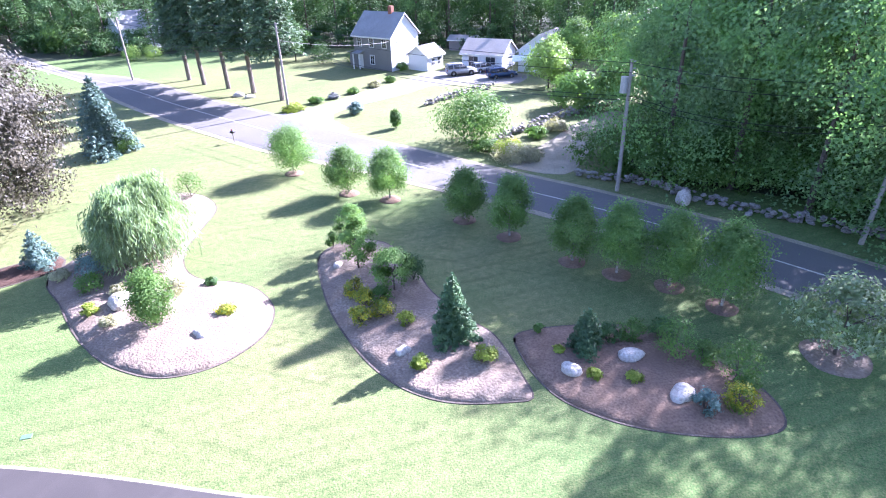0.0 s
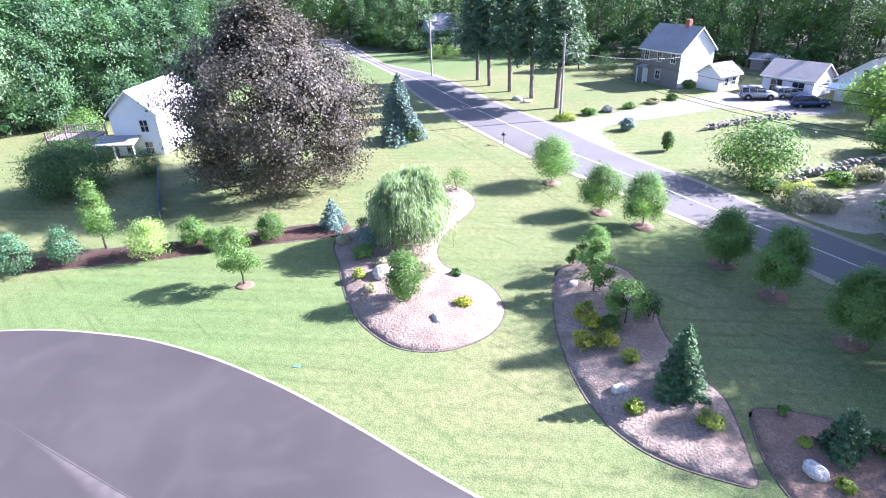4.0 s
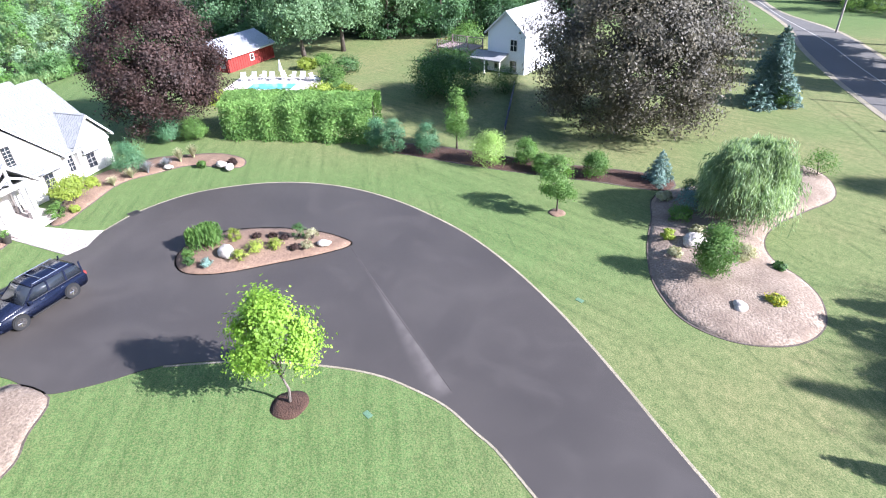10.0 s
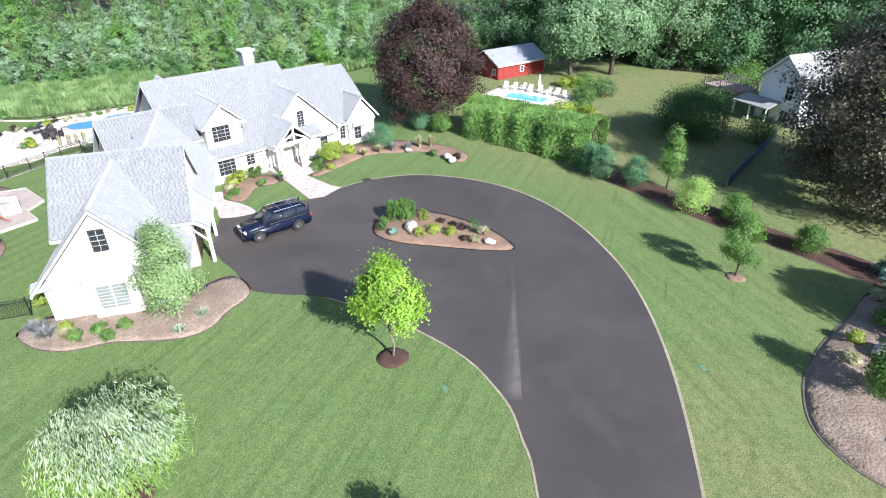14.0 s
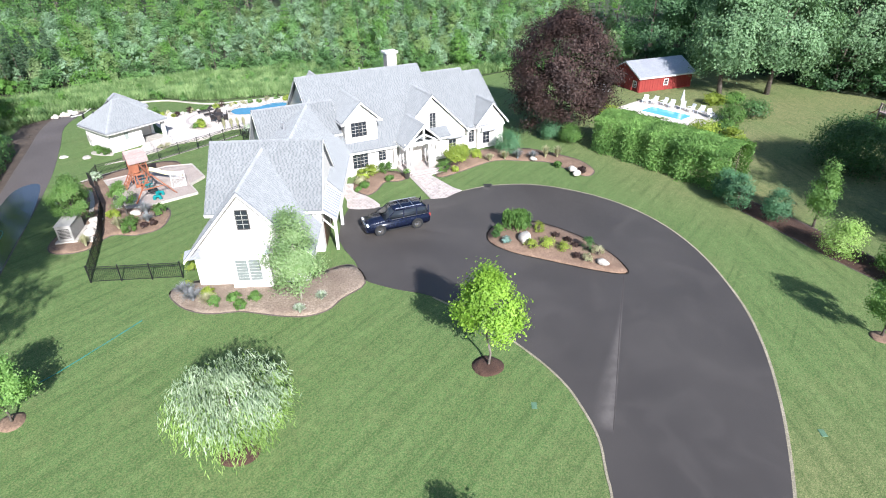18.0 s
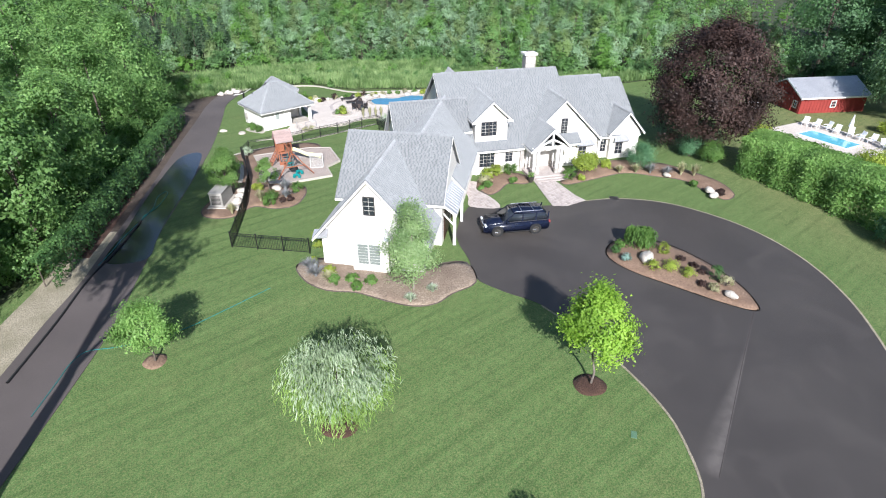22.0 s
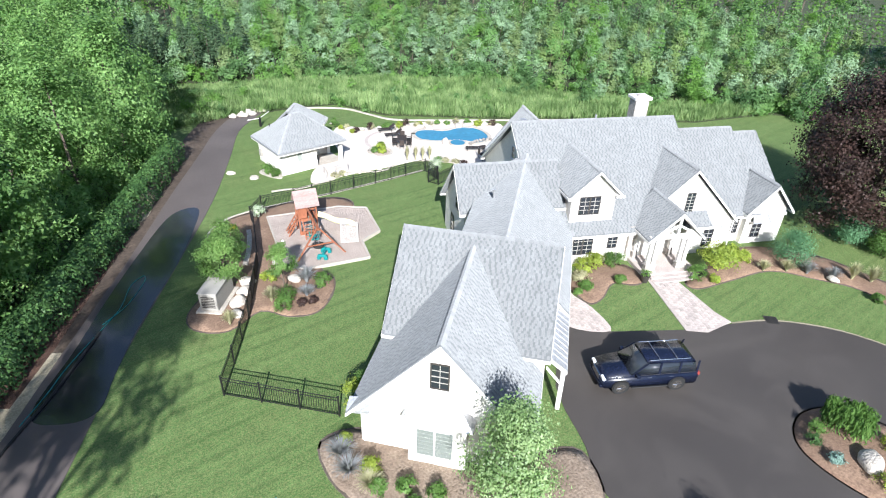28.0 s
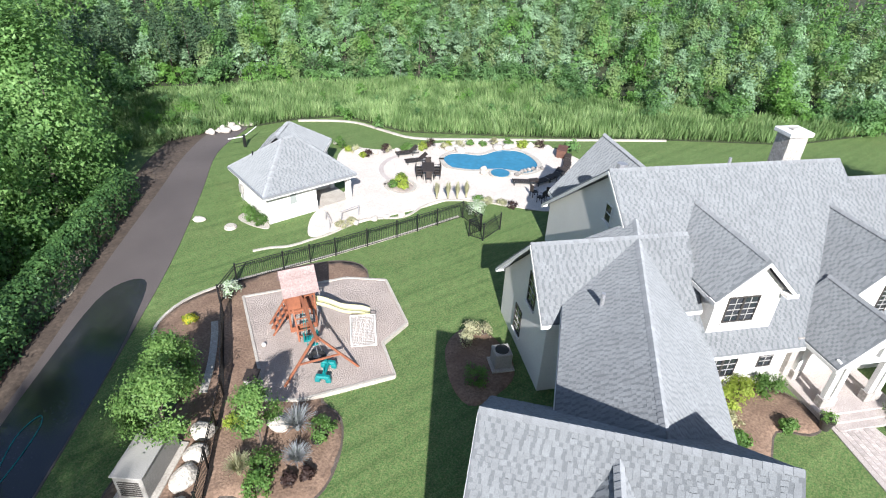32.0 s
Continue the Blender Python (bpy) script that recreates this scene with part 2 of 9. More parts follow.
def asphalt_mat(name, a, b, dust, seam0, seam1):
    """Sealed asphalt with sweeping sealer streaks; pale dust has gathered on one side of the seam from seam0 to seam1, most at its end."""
    m, nodes, links, bsdf = node_mat(name)
    vec = nodes.new("ShaderNodeTexCoord").outputs["Object"]

    def node(kind, *values):
        n = nodes.new("ShaderNodeMath")
        n.operation = kind
        for k, v in enumerate(values):
            if hasattr(v, "is_linked"):
                links.new(v, n.inputs[k])
            else:
                n.inputs[k].default_value = v
        return n.outputs[0]

    def ramp(value, lo, hi):
        r = nodes.new("ShaderNodeMapRange")
        r.interpolation_type = "SMOOTHSTEP"
        r.inputs["From Min"].default_value, r.inputs["From Max"].default_value = lo, hi
        links.new(value, r.inputs["Value"])
        return r.outputs[0]

    broad = noise_fac(nodes, links, vec, 0.16, 3.0, 0.35, 0.65)
    turn = nodes.new("ShaderNodeMapping")
    turn.inputs["Rotation"].default_value = (0, 0, radians(-8))
    links.new(vec, turn.inputs["Vector"])
    swirl = nodes.new("ShaderNodeTexNoise")
    swirl.inputs["Scale"].default_value, swirl.inputs["Detail"].default_value, swirl.inputs["Distortion"].default_value = 0.28, 5.0, 1.6
    links.new(turn.outputs[0], swirl.inputs["Vector"])
    grain = noise_fac(nodes, links, vec, 60.0, 4.0, 0.3, 0.7)
    c = mix_rgb(nodes, links, broad, a, b)
    c = mix_rgb(nodes, links, node("MULTIPLY", ramp(swirl.outputs["Fac"], 0.46, 0.68), 0.32), c, dust)
    c = mix_rgb(nodes, links, node("MULTIPLY", grain, 0.35), c, tuple(x * 0.6 for x in b))
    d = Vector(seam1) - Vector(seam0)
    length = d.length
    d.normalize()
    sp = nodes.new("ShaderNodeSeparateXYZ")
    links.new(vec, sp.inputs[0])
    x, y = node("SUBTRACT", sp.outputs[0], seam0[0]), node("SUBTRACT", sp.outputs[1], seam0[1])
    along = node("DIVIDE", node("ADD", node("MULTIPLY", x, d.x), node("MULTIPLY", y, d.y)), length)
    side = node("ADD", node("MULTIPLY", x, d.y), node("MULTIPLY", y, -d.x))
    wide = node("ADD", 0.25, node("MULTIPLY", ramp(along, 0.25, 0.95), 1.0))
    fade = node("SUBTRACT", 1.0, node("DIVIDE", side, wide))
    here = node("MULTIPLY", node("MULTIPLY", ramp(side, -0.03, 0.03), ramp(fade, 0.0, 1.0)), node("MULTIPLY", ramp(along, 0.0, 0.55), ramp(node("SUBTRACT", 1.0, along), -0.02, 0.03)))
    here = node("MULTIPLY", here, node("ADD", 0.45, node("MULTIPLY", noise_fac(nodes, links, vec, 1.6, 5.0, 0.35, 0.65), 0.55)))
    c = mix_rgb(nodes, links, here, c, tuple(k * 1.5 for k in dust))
    links.new(c, bsdf.inputs["Base Color"])
    rough = nodes.new("ShaderNodeMapRange")
    rough.inputs["To Min"].default_value, rough.inputs["To Max"].default_value = 0.5, 0.68
    links.new(swirl.outputs["Fac"], rough.inputs["Value"])
    links.new(rough.outputs[0], bsdf.inputs["Roughness"])
    bsdf.inputs["Specular IOR Level"].default_value = 0.4
    bp = nodes.new("ShaderNodeBump")
    bp.inputs["Strength"].default_value, bp.inputs["Distance"].default_value = 0.3, 0.006
    links.new(grain, bp.inputs["Height"])
    links.new(bp.outputs[0], bsdf.inputs["Normal"])
    return m


GRASS = lawn_mat("lawn_grass", (0.070, 0.146, 0.038), (0.133, 0.218, 0.071), (0.262, 0.226, 0.110), (0.165, 0.192, 0.074),
                 [(-34, 50, 14, 36), (-18, 82, 34, 52), (-72, 24, 24, 36), (-10, 18, 2, 16), (4, 46, 4, 16), (-60, 66, 10, 30), (-4, 30, 4, 18)])
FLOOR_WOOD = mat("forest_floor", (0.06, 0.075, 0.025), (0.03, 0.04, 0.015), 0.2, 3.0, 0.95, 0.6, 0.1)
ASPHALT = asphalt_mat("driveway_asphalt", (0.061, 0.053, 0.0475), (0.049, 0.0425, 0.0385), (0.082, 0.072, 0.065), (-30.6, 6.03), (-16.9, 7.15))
JOINT = mat("asphalt_dusty_seam", (0.088, 0.075, 0.070), (0.050, 0.041, 0.038), 1.2, 30.0, 0.85, 0.2, 0.006)
ROAD = mat("road_asphalt", (0.150, 0.142, 0.130), (0.118, 0.111, 0.102), 0.15, 40.0, 0.85, 0.25, 0.008)
LANE = mat("lane_asphalt", (0.130, 0.108, 0.100), (0.088, 0.073, 0.068), 0.2, 30.0, 0.75, 0.3, 0.01)
PAINT_LINE = mat("road_paint", (0.62, 0.60, 0.52), (0.4, 0.38, 0.33), 2.0, 30.0, 0.7, 0.1)
MULCH = mat("bark_mulch", (0.285, 0.19, 0.13), (0.175, 0.112, 0.076), 0.8, 9.0, 0.95, 0.6, 0.03)
MULCH_PALE = mat("sunbleached_mulch", (0.33, 0.262, 0.198), (0.205, 0.152, 0.112), 0.7, 8.0, 0.95, 0.7, 0.04)
MULCH_DARK = mat("dark_mulch", (0.115, 0.062, 0.042), (0.07, 0.036, 0.024), 1.5, 16.0, 0.95, 1.0, 0.05)
EDGE = mat("bed_edge_soil", (0.15, 0.12, 0.10), (0.09, 0.07, 0.055), 1.0, 12.0, 0.95, 0.6, 0.03)
GRAVEL = mat("pea_gravel", (0.52, 0.43, 0.375), (0.40, 0.33, 0.285), 0.8, 22.0, 0.9, 0.9, 0.04)
SAND = mat("sandy_verge", (0.40, 0.345, 0.26), (0.25, 0.22, 0.15), 0.5, 12.0, 0.95, 0.6, 0.03)
PAVER = mat("stone_paver", (0.52, 0.46, 0.42), (0.42, 0.36, 0.33), 1.2, 18.0, 0.85, 0.3, 0.01, vary=0.16)
DECK_STONE = mat("pale_pool_paving", (0.66, 0.59, 0.52), (0.56, 0.49, 0.43), 0.7, 12.0, 0.8, 0.2, 0.01)
ROCK = mat("pale_boulder", (0.62, 0.57, 0.50), (0.46, 0.41, 0.35), 1.2, 9.0, 0.9, 0.7, 0.05)
WALLROCK = mat("fieldstone", (0.36, 0.33, 0.30), (0.22, 0.20, 0.18), 0.9, 7.0, 0.92, 0.7, 0.06, vary=0.25)
DRIVE_GRAVEL = mat("drive_gravel", (0.24, 0.225, 0.20), (0.175, 0.165, 0.145), 0.4, 14.0, 0.95, 0.5, 0.02)
# mud of the far verge, its colour darkened for the shade there
MUD = mat("shaded_mud", (0.115, 0.085, 0.062), (0.06, 0.043, 0.032), 0.6, 5.0, 0.85, 0.5, 0.03)
STUCCO = mat("cream_stucco", (0.80, 0.765, 0.705), (0.745, 0.71, 0.65), 0.5, 30.0, 0.85, 0.12, 0.01)
TRIM = mat("white_trim", (0.80, 0.78, 0.74), (0.74, 0.72, 0.68), 1.0, 20.0, 0.55, 0.05)
STONE_VENEER = mat("stone_veneer", (0.50, 0.46, 0.42), (0.34, 0.31, 0.28), 3.0, 8.0, 0.9, 0.6, 0.03, vary=0.2)
SHINGLE = mat("slate_grey_shingle", (0.258, 0.268, 0.272), (0.222, 0.230, 0.235), 1.2, 45.0, 0.95, 0.25, 0.01, vary=0.06, spec=0.2, dull=1.0)
SHINGLE_UNDER = mat("shingle_under_layer", (0.190, 0.198, 0.203), (0.165, 0.172, 0.177), 1.2, 45.0, 0.95, 0.25, 0.01, spec=0.2, dull=1.0)
SHINGLE_CAP = mat("ridge_shingle", (0.285, 0.292, 0.298), (0.235, 0.242, 0.248), 1.5, 45.0, 0.95, 0.3, 0.01, vary=0.1, spec=0.2, dull=1.0)
METAL_ROOF = mat("standing_seam_metal", (0.62, 0.62, 0.63), (0.52, 0.52, 0.54), 0.8, 12.0, 0.45, 0.05, 0.01, 0.6)
GLASS = glass_mat("window_glass", (0.02, 0.024, 0.03))
PALE_GLASS = glass_mat("blind_behind_glass", (0.25, 0.27, 0.25))
SASH = mat("dark_bronze_sash", (0.05, 0.045, 0.04), (0.04, 0.035, 0.03), 2.0, 30.0, 0.5, 0.02)
DOOR_WOOD = mat("dark_stained_door", (0.075, 0.04, 0.024), (0.045, 0.024, 0.015), 1.5, 12.0, 0.45, 0.1, 0.01, stretch=(6, 6, 0.6))
BARK = mat("tree_bark", (0.17, 0.135, 0.105), (0.095, 0.075, 0.06), 1.5, 14.0, 0.95, 0.8, 0.03, stretch=(3, 3, 0.5))
PINE_BARK = mat("pine_bark", (0.27, 0.225, 0.19), (0.16, 0.13, 0.11), 1.2, 9.0, 0.95, 0.8, 0.04, stretch=(3, 3, 0.5))
BIRCH_BARK = mat("birch_bark", (0.66, 0.60, 0.54), (0.34, 0.27, 0.22), 5.0, 12.0, 0.85, 0.4, 0.01, stretch=(1, 1, 4))
POLE_WOOD = mat("weathered_pole", (0.40, 0.36, 0.32), (0.27, 0.24, 0.21), 0.8, 16.0, 0.9, 0.4, 0.01, stretch=(5, 5, 0.3))
STEEL = mat("grey_steel", (0.46, 0.46, 0.47), (0.36, 0.36, 0.37), 2.0, 30.0, 0.5, 0.1, 0.01, 0.5)
BLACK_METAL = mat("black_metal", (0.018, 0.018, 0.018), (0.012, 0.012, 0.012), 2.0, 30.0, 0.5, 0.0)
RUBBER = mat("rubber", (0.022, 0.022, 0.023), (0.015, 0.015, 0.015), 3.0, 40.0, 0.85, 0.2, 0.004)
RED_BARN = mat("barn_red_boards", (0.30, 0.040, 0.030), (0.21, 0.028, 0.022), 0.8, 16.0, 0.85, 0.3, 0.02, stretch=(6, 6, 0.4))
WHITE_SIDING = mat("white_siding", (0.80, 0.80, 0.80), (0.72, 0.73, 0.74), 0.5, 20.0, 0.7, 0.1)
GREY_SIDING = mat("grey_siding", (0.25, 0.235, 0.225), (0.20, 0.19, 0.18), 0.5, 20.0, 0.8, 0.1, stretch=(0.4, 0.4, 8))
GREY_ROOF = mat("grey_asphalt_roof", (0.34, 0.335, 0.33), (0.26, 0.255, 0.25), 0.7, 20.0, 0.9, 0.3, 0.01)
TAN_ROOF = mat("tan_asphalt_roof", (0.52, 0.46, 0.40), (0.42, 0.37, 0.32), 0.7, 20.0, 0.9, 0.3, 0.01)
CEDAR = mat("red_cedar", (0.34, 0.125, 0.06), (0.23, 0.08, 0.04), 1.0, 10.0, 0.75, 0.2, 0.01, stretch=(5, 5, 0.5))
CEDAR_PALE = mat("weathered_cedar_slat", (0.36, 0.27, 0.25), (0.28, 0.20, 0.18), 1.2, 12.0, 0.8, 0.2, 0.01, vary=0.12)
BRICK_RED = mat("red_brick", (0.36, 0.15, 0.10), (0.26, 0.10, 0.07), 2.0, 12.0, 0.9, 0.4, 0.01)

L_MAPLE = leaf_mat("young_maple_leaf", (0.23, 0.40, 0.045), (0.36, 0.52, 0.075), 0.45)
L_GREEN = leaf_mat("leaf_green", (0.105, 0.215, 0.050), (0.195, 0.320, 0.080), 0.45)
L_BIRCH = leaf_mat("birch_leaf", (0.20, 0.33, 0.11), (0.40, 0.50, 0.25), 0.4, 0.6)
L_FRESH = leaf_mat("fresh_green_leaf", (0.15, 0.29, 0.07), (0.27, 0.41, 0.12), 0.45)
L_BIRCHROW = leaf_mat("birch_row_leaf", (0.165, 0.31, 0.085), (0.30, 0.45, 0.145), 0.55)
L_LANE = leaf_mat("lane_wood_leaf", (0.14, 0.28, 0.075), (0.28, 0.43, 0.14), 0.45)
L_SILVER = leaf_mat("silver_willow_leaf", (0.33, 0.44, 0.25), (0.60, 0.66, 0.50), 0.4)
L_LIME = leaf_mat("lime_willow_leaf", (0.25, 0.40, 0.09), (0.40, 0.52, 0.17), 0.45)
L_DEEP = leaf_mat("leaf_deep_green", (0.058, 0.133, 0.039), (0.111, 0.204, 0.059), 0.3)
L_FOREST = leaf_mat("woodland_leaf", (0.115, 0.235, 0.085), (0.22, 0.355, 0.14), 0.5, 0.3, (0.15, 0.29, 0.06))
L_FOREST2 = leaf_mat("woodland_leaf_pale", (0.215, 0.34, 0.19), (0.35, 0.475, 0.295), 0.4, 0.3, (0.15, 0.285, 0.085))
L_FOREST3 = leaf_mat("woodland_leaf_olive", (0.175, 0.265, 0.10), (0.29, 0.365, 0.17), 0.4, 0.3, (0.20, 0.30, 0.10))
L_BARN = leaf_mat("barn_wood_leaf", (0.075, 0.165, 0.075), (0.14, 0.25, 0.115), 0.4, 0.3, (0.10, 0.205, 0.075))
L_SHADE = leaf_mat("shade_tree_leaf", (0.155, 0.27, 0.125), (0.265, 0.385, 0.205), 0.4)
L_EAST = leaf_mat("roadside_wood_leaf", (0.19, 0.33, 0.15), (0.32, 0.47, 0.24), 0.6, 0.4, (0.22, 0.40, 0.13))
L_COPPER = leaf_mat("copper_beech_leaf", (0.060, 0.053, 0.034), (0.145, 0.128, 0.086), 0.2, 0.35)
L_PURPLE = leaf_mat("purple_maple_leaf", (0.034, 0.021, 0.018), (0.076, 0.045, 0.037), 0.15, 0.2)
L_WILLOW = leaf_mat("willow_leaf", (0.33, 0.46, 0.22), (0.54, 0.66, 0.40), 0.5)
L_DAPPLE = leaf_mat("dappled_willow_leaf", (0.25, 0.37, 0.14), (0.56, 0.62, 0.48), 0.45)
L_BLUE = leaf_mat("blue_spruce_needle", (0.13, 0.22, 0.175), (0.26, 0.37, 0.33), 0.15)
L_ARBOR = leaf_mat("arborvitae_spray", (0.065, 0.165, 0.072), (0.13, 0.26, 0.125), 0.15)
L_SPRUCE = leaf_mat("spruce_needle", (0.082, 0.165, 0.075), (0.15, 0.25, 0.108), 0.2)
L_PINE = leaf_mat("pine_needle", (0.070, 0.132, 0.066), (0.135, 0.205, 0.10), 0.25)
L_GOLD = leaf_mat("golden_shrub_leaf", (0.27, 0.37, 0.05), (0.42, 0.47, 0.085), 0.4)
L_FLOWER = leaf_mat("yellow_flower", (0.14, 0.25, 0.04), (0.72, 0.58, 0.03), 0.3)
L_WHITE = leaf_mat("white_blossom", (0.28, 0.40, 0.20), (0.80, 0.80, 0.76), 0.3)
L_GRASS = leaf_mat("ornamental_grass_blade", (0.374, 0.374, 0.215), (0.550, 0.506, 0.329), 0.35)
L_SAGE = leaf_mat("russian_sage", (0.26, 0.29, 0.27), (0.42, 0.40, 0.46), 0.3)
L_MARSH = leaf_mat("marsh_reed", (0.13, 0.23, 0.07), (0.30, 0.38, 0.17), 0.35)


# ---- building helpers ----
def part(name, bm, material, parent=None, label="", tf=None):
    """Links a bmesh as one mesh object under a thing or a part."""
    if tf is not None:
        bm.transform(tf)
    me = bpy.data.meshes.new(name)
    bm.to_mesh(me)
    bm.free()
    me.materials.append(material)
    ob = new(name, me)
    if parent is not None:
        ob.parent = parent
    if label:
        ob["label"] = label
    return ob


def link_mesh(name, me, parent=None, label="", m=None):
    ob = new(name, me)
    if parent is not None:
        ob.parent = parent
    if m is not None:
        ob.matrix_basis = m
    if label:
        ob["label"] = label
    return ob


def thing(name, label, category, m=None, group="", kind=""):
    ob = new(name)
    ob.empty_display_size = 0.2
    if m is not None:
        ob.matrix_basis = m
    return tagged(ob, label, category, group, kind)


def box(bm, x0, x1, y0, y1, z0, z1, bevel=0.0):
    vs = [bm.verts.new((x, y, z)) for z in (z0, z1) for x, y in ((x0, y0), (x1, y0), (x1, y1), (x0, y1))]
    fs = [bm.faces.new([vs[i] for i in ids]) for ids in ((3, 2, 1, 0), (4, 5, 6, 7), (0, 1, 5, 4), (1, 2, 6, 5), (2, 3, 7, 6), (3, 0, 4, 7))]
    if bevel:
        bmesh.ops.bevel(bm, geom=list({e for f in fs for e in f.edges}), offset=bevel, segments=1, affect="EDGES")
    return bm


def boxed(x0, x1, y0, y1, z0, z1, bevel=0.0):
    return box(bmesh.new(), x0, x1, y0, y1, z0, z1, bevel)


def prism(bm, pts, down):
    """A slab: the polygon pts and its copy moved by the vector down."""
    a = [bm.verts.new(p) for p in pts]
    b = [bm.verts.new(Vector(p) + Vector(down)) for p in pts]
    bm.faces.new(a)
    bm.faces.new(b[::-1])
    n = len(pts)
    for i in range(n):
        bm.faces.new((a[i], b[i], b[(i + 1) % n], a[(i + 1) % n]))
    return bm


def slab(pts, thick):
    bm = prism(bmesh.new(), pts, (0, 0, -thick))
    bmesh.ops.recalc_face_normals(bm, faces=bm.faces)
    return bm


def tube(bm, a, b, r0, r1, seg=8):
    a, b = Vector(a), Vector(b)
    q = (b - a).to_track_quat("Z", "Y")
    rings = [[bm.verts.new(p + q @ Vector((r * math.cos(k * math.tau / seg), r * math.sin(k * math.tau / seg), 0))) for k in range(seg)] for p, r in ((a, r0), (b, r1))]
    for k in range(seg):
        bm.faces.new((rings[0][k], rings[0][(k + 1) % seg], rings[1][(k + 1) % seg], rings[1][k]))
    bm.faces.new(rings[0][::-1])
    bm.faces.new(rings[1])
    return bm


def smooth_loop(pts, n=6, closed=True):
    """A smooth line through the points."""
    out, k = [], len(pts)
    for i in range(k if closed else k - 1):
        p = [Vector(pts[(i + d) % k] if closed else pts[min(max(i + d, 0), k - 1)]) for d in (-1, 0, 1, 2)]
        for s in range(n):
            t = s / n
            out.append(0.5 * ((2 * p[1]) + (p[2] - p[0]) * t + (2 * p[0] - 5 * p[1] + 4 * p[2] - p[3]) * t * t + (3 * p[1] - p[0] - 3 * p[2] + p[3]) * t ** 3))
    if not closed:
        out.append(Vector(pts[-1]))
    return out


def flat_poly(loop, z, thick=0.25):
    return slab([(p[0], p[1], z) for p in loop], thick)


def ribbon(line, half, z, thick=0.2, half2=None):
    """A strip along a line of points, half to the left of it and half2 to its right."""
    bm, rows = bmesh.new(), []
    half2 = half if half2 is None else half2
    for i, p in enumerate(line):
        d = (Vector(line[min(i + 1, len(line) - 1)]) - Vector(line[max(i - 1, 0)])).to_2d().normalized()
        n = Vector((-d.y, d.x))
        q = Vector(p[:2])
        rows.append([bm.verts.new((*(q + n * half), z)), bm.verts.new((*(q - n * half2), z)), bm.verts.new((*(q - n * half2), z - thick)), bm.verts.new((*(q + n * half), z - thick))])
    for a, b in zip(rows, rows[1:]):
        for k in range(4):
            bm.faces.new((a[k], a[(k + 1) % 4], b[(k + 1) % 4], b[k]))
    bm.faces.new(rows[0][::-1])
    bm.faces.new(rows[-1])
    bmesh.ops.recalc_face_normals(bm, faces=bm.faces)
    return bm


def inside(x, y, poly):
    hit = False
    for (ax, ay), (bx, by) in zip(poly, poly[1:] + poly[:1]):
        if (ay > y) != (by > y) and x < (bx - ax) * (y - ay) / (by - ay) + ax:
            hit = not hit
    return hit


def mound(loop, height, step=0.5, rough=0.05, seed=0, lip=0.03):
    """A bed of mulch: its outline low, its middle raised, its surface uneven."""
    rng = random.Random(seed)
    edge = [(p[0], p[1]) for p in loop]
    line = edge + edge[:1]
    xs, ys = [p[0] for p in edge], [p[1] for p in edge]
    step = min(step, (max(xs) - min(xs)) / 5)
    pts, depth = [Vector(p) for p in edge], [0.0] * len(edge)
    for i in range(int((max(xs) - min(xs)) / step) + 1):
        for j in range(int((max(ys) - min(ys)) / step) + 1):
            x = min(xs) + (i + rng.uniform(0.2, 0.8)) * step
            y = min(ys) + (j + rng.uniform(0.2, 0.8)) * step
            if inside(x, y, edge):
                d = depth_from(x, y, line)
                if d > step * 0.35:
                    pts.append(Vector((x, y)))
                    depth.append(d)
    n = len(edge)
    out, _, faces, _, _, _ = geometry.delaunay_2d_cdt(pts, [(k, (k + 1) % n) for k in range(n)], [], 1, 1e-5)
    bm = bmesh.new()
    full = max(min(1.6, max(depth)), 0.1)
    verts = []
    for k, p in enumerate(out):
        d = depth[k] if k < len(depth) else 0.0
        z = lip + height * min(1.0, d / full) ** 0.75 + noise.noise((p.x * 1.4 + seed, p.y * 1.4, seed)) * rough * (1 if d else 0.2) + noise.noise((p.x * 5.0, p.y * 5.0, seed)) * rough * 0.4 * (1 if d else 0)
        verts.append(bm.verts.new((p.x, p.y, z)))
    for f in faces:
        bm.faces.new([verts[k] for k in f])
    for e in [e for e in bm.edges if e.is_boundary]:
        a, b = e.verts
        low = [bm.verts.new((v.co.x, v.co.y, -0.15)) for v in (a, b)]
        bm.faces.new((a, b, low[1], low[0]))
    bmesh.ops.recalc_face_normals(bm, faces=bm.faces)
    for f in bm.faces:
        f.smooth = True
    return bm


def depth_from(x, y, line):
    """How far a place lies from a line of points."""
    best = 1e9
    for (ax, ay), (bx, by) in zip(line, line[1:]):
        dx, dy = bx - ax, by - ay
        f = min(1.0, max(0.0, ((x - ax) * dx + (y - ay) * dy) / max(dx * dx + dy * dy, 1e-9)))
        best = min(best, math.hypot(x - ax - f * dx, y - ay - f * dy))
    return best


# ---- the ground and what is laid on it ----
def structure(name, bm, material, label, category, kind="structure"):
    return tagged(part(name, bm, material), label, category, "", kind)


